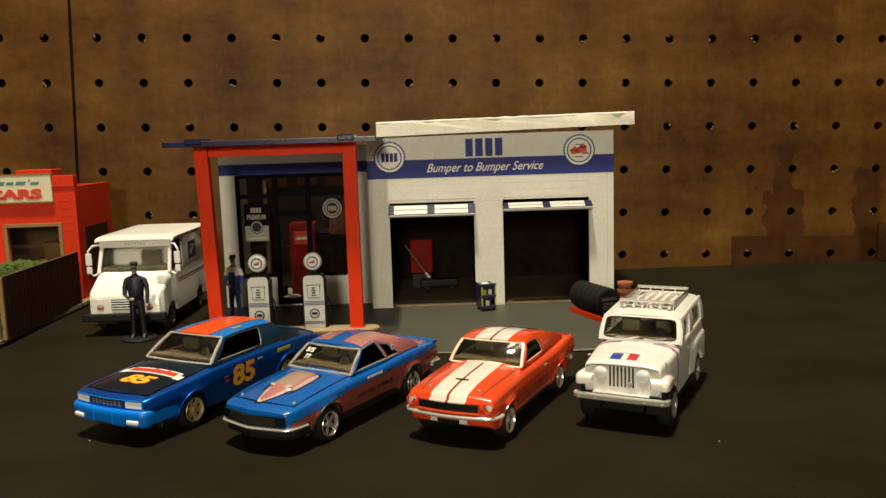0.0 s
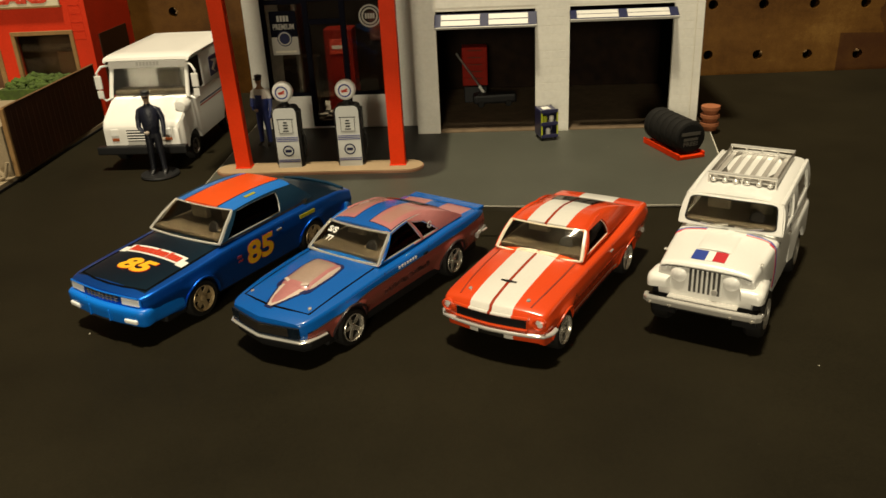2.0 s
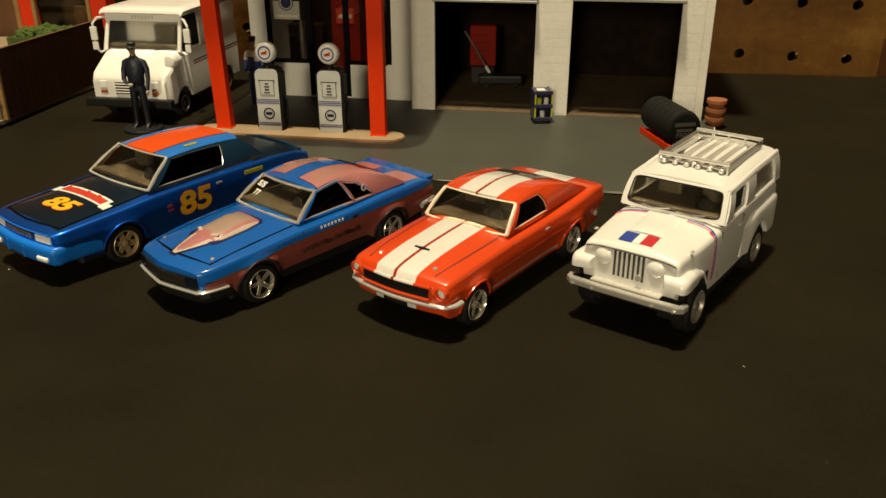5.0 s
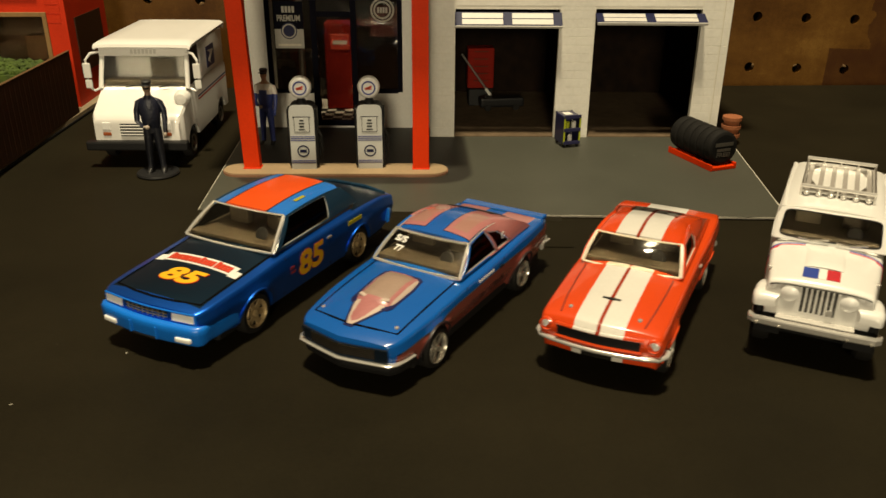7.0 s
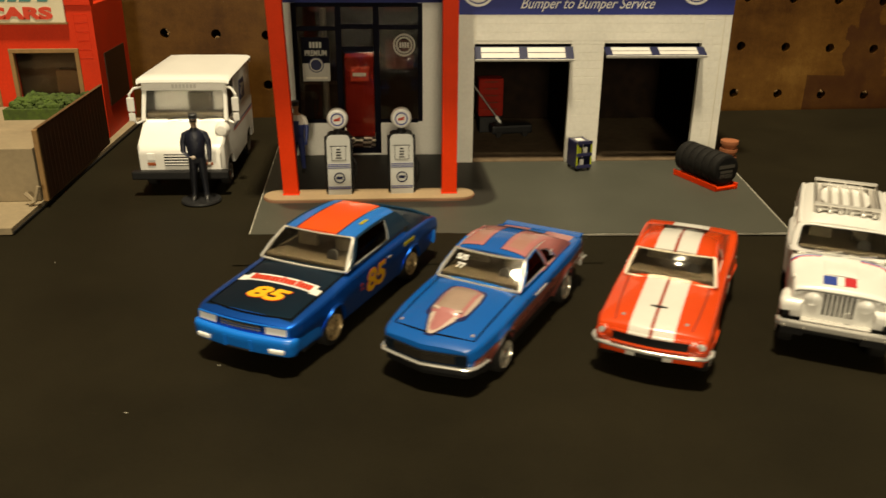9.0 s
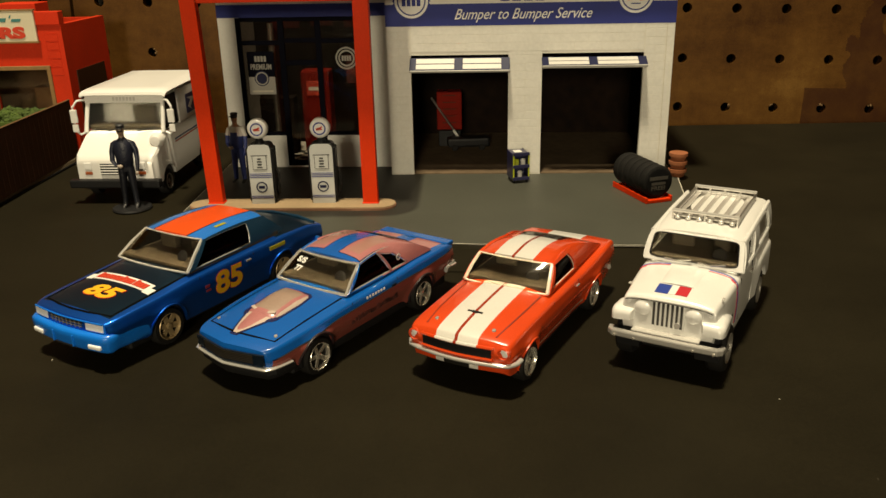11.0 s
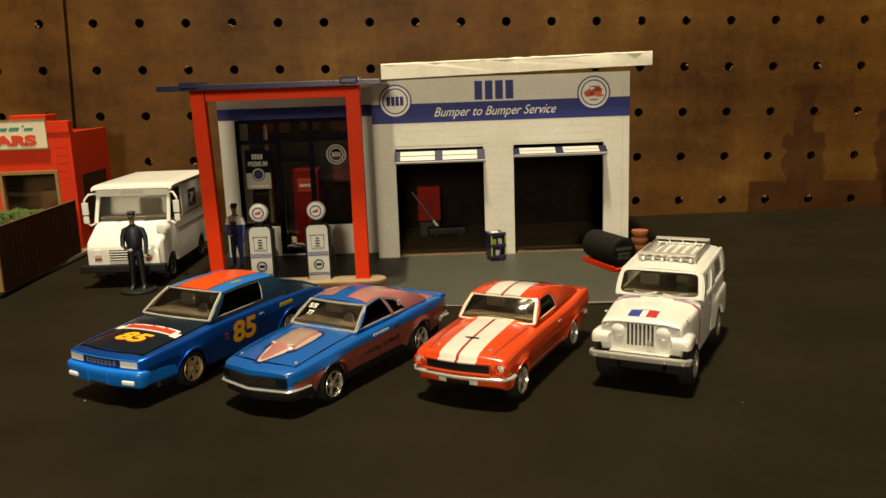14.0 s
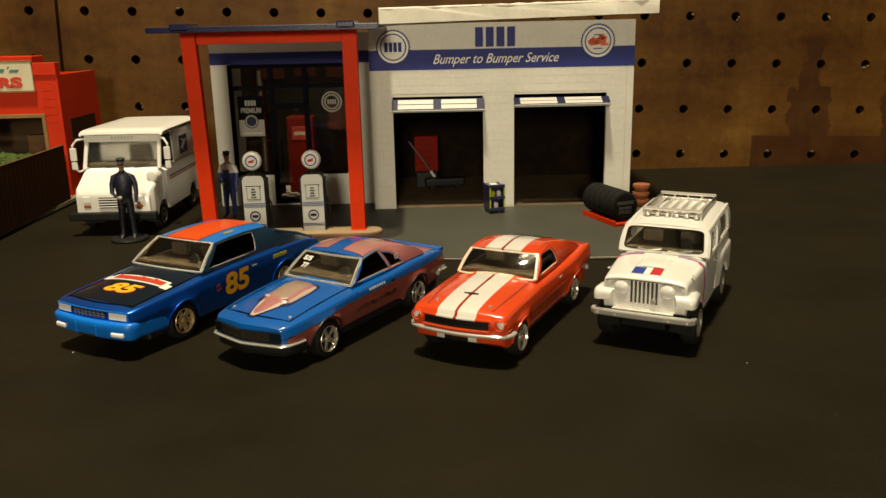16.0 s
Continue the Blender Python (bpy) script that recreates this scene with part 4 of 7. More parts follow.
def wheel(parent, x, y, z, r, w, side, rim, spokes=5, broad=0.10, share=0.56):
    """A tyre and its rim; side +1 faces +x; share: how much of the radius the rim's dish takes."""
    g = share
    t = lathe(bmesh.new(), [(r * (g + 0.04), -w / 2), (r * 0.9, -w / 2), (r, -w * 0.3), (r, w * 0.3), (r * 0.92, w / 2), (r * (g + 0.08), w / 2), (r * (g + 0.04), w * 0.3)], (x, y, z), "x", 28)
    tyre = part("tyre", t, RUBBER, parent, smooth=35)
    s = side
    f = x + s * w / 2
    rm = bmesh.new()
    lathe(rm, [(r * g, f - s * 0.012), (r * (g + 0.075), f + s * 0.002), (r * (g + 0.05), f + s * 0.008), (r * g, f - s * 0.01), (r * (g - 0.025), f - s * 0.045), (r * (g - 0.045), f - s * 0.045), (r * (g - 0.02), f - s * 0.012), (r * g, f - s * 0.012)], (0, y, z), "x", 28, False)
    part("rim", rm, rim, tyre, smooth=35)
    part("brake_drum", lathe(bmesh.new(), [(r * (g - 0.01), f - s * 0.05), (r * (g - 0.01), f - s * 0.045), (0.0, f - s * 0.04)], (0, y, z), "x", 20), BLACK, tyre)
    sp = bmesh.new()
    for i in range(spokes):
        b = one_box(-0.006, 0.006, -r * (broad if spokes < 8 else 0.045), r * (broad if spokes < 8 else 0.045), r * 0.1, r * g, 0.004, 1)
        join(sp, b, Matrix.Translation((f - s * 0.022, y, z)) @ Matrix.Rotation(2 * math.pi * i / spokes + 0.3, 4, "X"))
    lathe(sp, [(r * 0.17, f - s * 0.04), (r * 0.17, f - s * 0.004), (r * 0.1, f + s * 0.004), (0.0, f + s * 0.004)], (0, y, z), "x", 16)
    part("spokes", sp, rim, tyre)
    return tyre


van = thing("mail_van", "white boxy mail delivery van with blue emblem and side stripes", "van", (-5.57, -4.60, 0.0), -2)
VW = 0.62
# lower body with bonnet


def side_profile(y):
    """Underside of the body, raised over the wheels."""
    z = 0.26
    for yw in (-0.72, 0.86):
        d = y - yw
        if abs(d) < 0.25:
            z = max(z, 0.20 + math.sqrt(0.25 ** 2 - d * d))
    return z


def prism_with_arches(top, half, ys, inset=0.02, low=None):
    rows = []
    for y in ys:
        z1, zb = top(y), side_profile(y)
        h = half(y)
        rows.append([Vector(p) for p in ((-h, y, zb), (-h, y, z1 - 0.05), (-h + inset, y, z1 - 0.012), (-h + 0.06, y, z1), (h - 0.06, y, z1), (h - inset, y, z1 - 0.012), (h, y, z1 - 0.05), (h, y, zb))])
    return rings(bmesh.new(), rows)


ys = sorted(set([-1.2, -1.19, -1.15, -0.70, -0.66, 1.29, 1.3] + [round(-1.1 + 0.05 * i, 3) for i in range(48)] + [round(-0.72 + 0.25 * math.cos(math.pi * i / 12), 4) for i in range(13)] + [round(0.86 + 0.25 * math.cos(math.pi * i / 12), 4) for i in range(13)]))
part("body", prism_with_arches(lambda y: float(np.interp(y, [-1.2, -1.17, -1.1, -0.66, 1.3], [0.62, 0.68, 0.72, 0.94, 0.95])), lambda y: float(np.interp(y, [-1.2, -1.1, -0.6, 1.3], [VW - 0.06, VW - 0.02, VW, VW])), ys), VAN_WHITE, van, smooth=30)
# cab and box above the belt
cab = bmesh.new()
box(cab, -VW + 0.005, VW - 0.005, -0.02, 1.295, 0.945, 1.46, 0.02, 2)
part("cargo_box", cab, VAN_WHITE, van, smooth=30)
roof = bmesh.new()
rows = []
for y, z in ((-0.585, 1.465), (-0.575, 1.49), (-0.55, 1.505), (-0.3, 1.512), (1.30, 1.52), (1.325, 1.50), (1.33, 1.46)):
    rows.append([Vector((x, y, z - (0.0 if abs(x) < 0.59 else 0.028 if abs(x) > 0.62 else 0.006))) for x in (-0.64, -0.61, -0.4, 0, 0.4, 0.61, 0.64)])
slab(roof, rows, 0.04)
part("roof", roof, VAN_WHITE, van, smooth=30)
part("header_panel", place(one_box(-VW + 0.015, VW - 0.015, -0.02, 0.02, -0.055, 0.055, 0.012, 2), Matrix.Translation((0, -0.545, 1.405)) @ Matrix.Rotation(radians(-12), 4, "X")), VAN_WHITE, van)
for s in (-1, 1):
    part("windscreen_pillar", tube(bmesh.new(), [(s * (VW - 0.03), -0.69, 0.94), (s * (VW - 0.05), -0.50, 1.45)], 0.032, 8), VAN_WHITE, van)
    part("door_post", tube(bmesh.new(), [(s * (VW - 0.03), -0.02, 0.94), (s * (VW - 0.03), -0.02, 1.45)], 0.03, 8), VAN_WHITE, van)
    part("side_window", slab(bmesh.new(), patch((s * (VW - 0.03), -0.62, 0.97), (s * (VW - 0.03), -0.04, 0.97), (s * (VW - 0.04), -0.04, 1.43), (s * (VW - 0.04), -0.48, 1.43), 4, 4), 0.012), SMOKE, van).visible_shadow = False
    part("stripe", one_box(s * (VW - 0.004) - 0.004, s * (VW - 0.004) + 0.006 * s + 0.004, -0.35, 1.28, 0.705, 0.722), RED_INK, van)
    part("stripe", one_box(s * (VW - 0.004) - 0.004, s * (VW - 0.004) + 0.006 * s + 0.004, -0.35, 1.28, 0.745, 0.765), MAIL_BLUE, van)
    e = part("emblem", one_box(s * (VW - 0.008) - 0.006, s * (VW - 0.008) + 0.010, 0.30, 0.72, 1.02, 1.32), MAIL_BLUE, van, "blue emblem panel")
    bm = prism(bmesh.new(), [(0.34, 1.27), (0.68, 1.24), (0.46, 1.10), (0.52, 1.05), (0.36, 1.12), (0.50, 1.21)], "x", s * (VW + 0.003) - 0.004, s * (VW + 0.003) + 0.004)
    part("emblem_flash", bm, VAN_WHITE, e)
    for y in (-0.72, 0.86):
        wheel(van, s * (VW - 0.09), y, 0.19, 0.19, 0.13, s, STEEL)
        part("wheel_well", one_box(s * (VW - 0.2) - 0.16, s * (VW - 0.2) + 0.16, y - 0.24, y + 0.24, 0.14, 0.46), BLACK, van)
    part("headlamp", one_box(s * 0.40 - 0.055, s * 0.40 + 0.055, -1.212, -1.19, 0.50, 0.60, 0.008, 2), LENS, van)
    part("turn_lamp", one_box(s * 0.40 - 0.055, s * 0.40 + 0.055, -1.208, -1.19, 0.42, 0.465, 0.006, 1), surface("amber_lens", (0.35, 0.08, 0.02), 0.3), van)
    arm = part("mirror_arm", tube(bmesh.new(), [(s * 0.58, -0.55, 1.41), (s * 0.69, -0.64, 1.40), (s * 0.75, -0.68, 1.32), (s * 0.75, -0.68, 0.96), (s * 0.69, -0.66, 0.90), (s * 0.59, -0.64, 0.94)], 0.018, 7), VAN_WHITE, van)
    part("mirror", one_box(s * 0.74 - 0.05, s * 0.74 + 0.05, -0.715, -0.675, 1.08, 1.28, 0.012, 2), VAN_WHITE, arm)
    part("mirror", one_box(s * 0.74 - 0.045, s * 0.74 + 0.045, -0.71, -0.675, 0.94, 1.06, 0.012, 2), VAN_WHITE, arm)
part("windscreen", slab(bmesh.new(), patch((-VW + 0.06, -0.68, 0.965), (VW - 0.06, -0.68, 0.965), (VW - 0.09, -0.51, 1.42), (-VW + 0.09, -0.51, 1.42), 6, 4, (0, -0.02, 0)), 0.014), glass("van_screen_plastic", (0.92, 0.92, 0.90), 0.24), van, smooth=40).visible_shadow = False
for x in (-0.25, 0.2):
    part("wiper", tube(bmesh.new(), [(x, -0.70, 0.96), (x + 0.25, -0.675, 1.0)], 0.008, 5), BLACK, van)
part("dashboard", one_box(-VW + 0.05, VW - 0.05, -0.60, -0.35, 0.95, 1.03, 0.02, 1), DARK, van)
part("seat", one_box(-0.05, 0.30, -0.2, -0.08, 0.95, 1.25, 0.03, 2), DARK, van)
# bulkhead made pale to stand in for bright reflections on the windscreen
part("bulkhead", one_box(-VW + 0.05, VW - 0.05, -0.05, -0.021, 0.95, 1.44), surface("glare_pale_bulkhead", (0.55, 0.54, 0.50), 0.7), van)
part("front_bumper", one_box(-VW - 0.05, VW + 0.05, -1.30, -1.17, 0.24, 0.36, 0.02, 2), BLACK, van, "black bumper")
for i in range(7):
    x = -0.155 + i * 0.052
    part("header_bar", place(one_box(x - 0.018, x + 0.018, -0.0235, -0.0195, -0.028, 0.028), Matrix.Translation((0, -0.545, 1.41)) @ Matrix.Rotation(radians(-12), 4, "X")), DOOR_WHITE, van)
vg = part("grille", one_box(-0.22, 0.22, -1.209, -1.195, 0.415, 0.585, 0.004, 1), BLACK, van)
for i in range(4):
    part("grille_bar", one_box(-0.215, 0.215, -1.221, -1.207, 0.432 + i * 0.040, 0.448 + i * 0.040, 0.003, 1), VAN_WHITE, vg)
hm = part("hood_mirror", lathe(bmesh.new(), [(0.0, -0.13), (0.07, -0.12), (0.105, -0.07), (0.11, 0.0), (0.08, 0.03), (0.0, 0.035)], (VW - 0.06, -0.86, 0.86), "y", 18), VAN_WHITE, van, "round white hood mirror", smooth=40)
part("mirror_stem", tube(bmesh.new(), [(VW - 0.06, -0.88, 0.82), (VW - 0.05, -0.90, 0.66)], 0.018, 6), VAN_WHITE, hm)

# ---- red used car office on its own base ----
RED_BRICK = surface("red_model_brick", (0.66, 0.038, 0.010), 0.5, vary=0.15, grain=30, relief=0.4, spec=0.15)
WOOD = surface("stained_wood_strip", (0.042, 0.014, 0.005), 0.45, vary=0.3, grain=20, relief=0.3, spec=0.25)
OAK = surface("pale_wood_trim", (0.30, 0.17, 0.06), 0.55, vary=0.25, grain=20)
CONCRETE = surface("tan_concrete", (0.30, 0.235, 0.145), 0.8, vary=0.18, grain=14, relief=0.4)
SIGN_CREAM = surface("cream_sign", (0.68, 0.62, 0.46), 0.55, vary=0.1)
HEDGE = surface("hedge_green", (0.075, 0.13, 0.012), 0.9, vary=0.5, grain=14, relief=0.8)
TEAL = surface("teal_ink", (0.05, 0.22, 0.22), 0.5)

lot = thing("model_lot_base", "tan concrete model base with pale cut edge", "base", kind="structure")
part("base_board", prism(bmesh.new(), [(-13, -7.28), (-7.42, -7.28), (-7.25, -1.4), (-13, -1.4)], "z", 0.001, 0.085), CONCRETE, lot)
part("base_underlay", prism(bmesh.new(), [(-13, -7.26), (-7.40, -7.26), (-7.23, -1.4), (-13, -1.4)], "z", 0.0, 0.03), BLACK, lot)

shop = thing("car_sales_office", "red brick model car sales office with wood-framed window", "model building", (0, 0, 0.086))
SY = -2.9
sw = part("front_wall", wall_with_openings(-12.0, -7.42, 0, 2.22, SY, 0.12, [(-8.78, -7.78, 0.60, 1.46), (-10.2, -9.1, 0.1, 1.46)]), RED_BRICK, shop)
part("side_wall", wall_with_openings(-7.54, -7.42, 0, 2.22, SY + 0.12, 1.7, []), RED_BRICK, shop)
part("side_panel", one_box(-7.42, -7.40, SY + 0.3, SY + 1.5, 0.5, 1.4), WOOD, shop, "dark framed side window")
part("back_wall", one_box(-12, -7.54, -1.2, -1.1, 0, 2.2), RED_BRICK, shop)
part("roof", one_box(-12, -7.55, SY + 0.12, -1.2, 2.0, 2.06), ROOF_FELT, shop)
part("parapet", one_box(-12, -8.3, SY - 0.02, SY + 0.14, 2.221, 2.42, 0.006, 1), RED_BRICK, shop)
part("corner_pier", one_box(-8.0, -7.42, SY - 0.03, SY + 0.16, 2.221, 2.44, 0.006, 1), RED_BRICK, shop)
part("roof_vent", one_box(-7.72, -7.60, SY + 0.3, SY + 0.46, 2.06, 2.42, 0.01, 1), BLACK, shop)
part("skylight", one_box(-8.75, -8.05, SY + 0.5, SY + 1.0, 2.06, 2.55, 0.01, 1), RED_BRICK, shop)
# courses of brick on the front
for i in range(9, 14):
    z = 0.06 + i * 0.145
    part("brick_course", one_box(-7.72, -7.50, SY - 0.003, SY - 0.0005, z, z + 0.125, 0.004, 1), RED_BRICK, sw)
for x0, x1, z0, z1 in ((-8.84, -7.72, 1.46, 1.53), (-8.84, -7.72, 0.53, 0.60), (-8.84, -8.77, 0.60, 1.46), (-7.79, -7.72, 0.60, 1.46)):
    part("window_frame", one_box(x0, x1, SY - 0.03, SY + 0.05, z0, z1, 0.006, 1), OAK, shop)
part("window_pane", one_box(-8.77, -7.79, SY + 0.06, SY + 0.07, 0.6, 1.46), glass("brown_window_plastic", (0.55, 0.46, 0.33), 0.06), shop).visible_shadow = False
part("room_back", one_box(-11.9, -7.56, SY + 0.9, SY + 0.94, 0, 2.0), surface("brown_room_wall", (0.055, 0.030, 0.014), 0.7, vary=0.3), shop)
part("front_door", one_box(-10.19, -9.11, SY + 0.04, SY + 0.08, 0.1, 1.45, 0.01, 1), surface("brown_door", (0.13, 0.055, 0.02), 0.5, vary=0.3), shop)
for x in (-10.2, -9.17):
    part("door_frame", one_box(x - 0.01, x + 0.08, SY - 0.02, SY + 0.03, 0.1, 1.47, 0.006, 1), OAK, shop)
part("counter", one_box(-8.3, -7.85, SY + 0.4, SY + 0.7, 0.0, 1.1, 0.01, 1), surface("office_panel", (0.10, 0.055, 0.03), 0.6), shop)
part("desk_lamp", lathe(bmesh.new(), [(0.05, 0.7), (0.02, 0.75), (0.02, 0.86), (0.08, 0.9), (0.03, 1.0)], (-8.25, SY + 0.5, 0), "z", 12), CARD, shop)
sign = thing("roof_sign", "cream sign board with red block lettering", "sign", (-8.6, SY - 0.04, 2.04))
part("sign_board", one_box(-2.2, 0.77, -0.03, 0.02, 0.0, 0.51, 0.006, 1), SIGN_CREAM, sign)
for a in ((-2.22, 0.79, 0.51, 0.535), (-2.22, 0.79, -0.025, 0.0)):
    part("sign_trim", one_box(a[0], a[1], -0.04, 0.03, a[2], a[3]), OAK, sign)
part("sign_word", place(lettering("CARS", 0.20, 1.05, bold=0.06, depth=0.01), Matrix.Translation((0.06, -0.031, 0.15))), RED_INK, sign)
bm = bmesh.new()
for x0, x1, z0, z1 in ((-0.42, -0.30, 0.33, 0.36), (-0.26, -0.13, 0.33, 0.40), (-0.09, 0.05, 0.33, 0.39), (0.09, 0.27, 0.33, 0.395), (0.31, 0.335, 0.39, 0.44), (0.37, 0.53, 0.33, 0.38)):
    q = one_box(x0, x1, -0.036, -0.0305, z0, z1, 0.002, 1)
    for v in q.verts:
        v.co.x += 0.5 * (v.co.z - 0.33)
    join(bm, q)
part("sign_bars", bm, TEAL, sign)

# fence, planter wall and hedge
fence = thing("wooden_fence", "dark brown stained wooden fence with pale top rail", "fence", (0, 0, 0.0862))
for i in range(20):
    y = -6.20 + i * 0.147
    part("board", one_box(-7.36, -7.32, y, y + 0.142, 0.0, 0.985, 0.004, 1), WOOD, fence)
part("top_rail", one_box(-7.363, -7.317, -6.22, -3.25, 0.986, 0.998, 0.003, 1), surface("worn_wood_rail", (0.15, 0.08, 0.03), 0.6, vary=0.3), fence)
part("end_post", one_box(-7.375, -7.31, -6.26, -6.205, 0.0, 0.99, 0.006, 1), OAK, fence)
low = thing("concrete_terrace", "raised tan concrete terrace block behind the fence", "terrace", (0, 0, 0.0862))
part("wall_face", one_box(-12.0, -7.41, -6.25, -5.45, 0.0, 0.74, 0.012, 2), CONCRETE, low)
part("terrace_floor", one_box(-12.0, -8.62, -5.449, -3.05, 0.0, 0.60, 0.006, 1), CONCRETE, low)
part("terrace_floor", one_box(-8.615, -7.41, -5.449, -4.11, 0.0, 0.62, 0.006, 1), CONCRETE, low)
hd = bmesh.new()
random.seed(11)
for i in range(260):
    x, y = random.uniform(-8.55, -7.5), random.uniform(-4.05, -3.05)
    r = random.uniform(0.03, 0.07)
    z = 0.80 + 0.08 * noise.noise(Vector((x * 2, y * 2, 0)))
    b = bmesh.new()
    bmesh.ops.create_icosphere(b, subdivisions=1, radius=r)
    for v in b.verts:
        v.co *= random.uniform(0.7, 1.25)
    join(hd, b, Matrix.Translation((x, y, z)))
box(hd, -8.61, -7.45, -4.10, -3.0, 0, 0.78)
tagged(part("hedge", hd, HEDGE), "dense dark green model hedge", "hedge", kind="stuff").location.z = 0.0863 * IN
rock = thing("driftwood", "small pale broken twig on the base edge", "twig", (-7.42, -6.45, 0.087))
part("stick", tube(bmesh.new(), [(-0.08, 0, 0.03), (0, 0.02, 0.06), (0.06, 0.05, 0.26)], 0.028, 6), CONCRETE, rock)
part("stub", tube(bmesh.new(), [(0, 0.02, 0.05), (-0.13, 0.06, 0.16)], 0.03, 6), CONCRETE, rock)

# clear acrylic box by the wall
acr = thing("acrylic_box", "small clear acrylic display box", "box", (9.95, -1.45, 0.0))
for x0, x1, y0, y1 in ((-0.5, 0.5, -0.3, -0.27), (-0.5, 0.5, 0.27, 0.3), (-0.5, -0.47, -0.27, 0.27), (0.47, 0.5, -0.27, 0.27)):
    part("wall_pane", one_box(x0, x1, y0, y1, 0.0, 0.85, 0.004, 1), CLEAR, acr)


# ---- the four model cars (front towards -y, origin between the axles) ----
GOLD = surface("gold_rim", (0.47, 0.35, 0.19), 0.35, 0.4, vary=0.15)
SILVER = surface("silver_rim", (0.74, 0.70, 0.62), 0.22, 0.75, vary=0.12)
GAP = surface("black_panel_gap", (0.002, 0.002, 0.002), 0.8, spec=0.05)
SEAM = surface("panel_gap", (0.015, 0.012, 0.010), 0.7)


def crown(u):
    """Height share across the top, 1 at the middle, 0 at the shoulder."""
    return 1 - u ** 2.6


def glide(xs, ys):
    """A smooth curve through points that never overshoots them."""
    xs, ys = list(xs), list(ys)
    n = len(xs)
    d = [(ys[i + 1] - ys[i]) / (xs[i + 1] - xs[i]) for i in range(n - 1)]
    m = [d[0]] + [0.0 if d[i - 1] * d[i] <= 0 else 2 * d[i - 1] * d[i] / (d[i - 1] + d[i]) for i in range(1, n - 1)] + [d[-1]]

    def f(x):
        if x <= xs[0]:
            return ys[0]
        if x >= xs[-1]:
            return ys[-1]
        i = max(k for k in range(n - 1) if xs[k] <= x)
        h = xs[i + 1] - xs[i]
        t = (x - xs[i]) / h
        return ys[i] * (1 + 2 * t) * (1 - t) ** 2 + ys[i + 1] * t * t * (3 - 2 * t) + h * t * (1 - t) * (m[i] * (1 - t) - m[i + 1] * t)
    return f


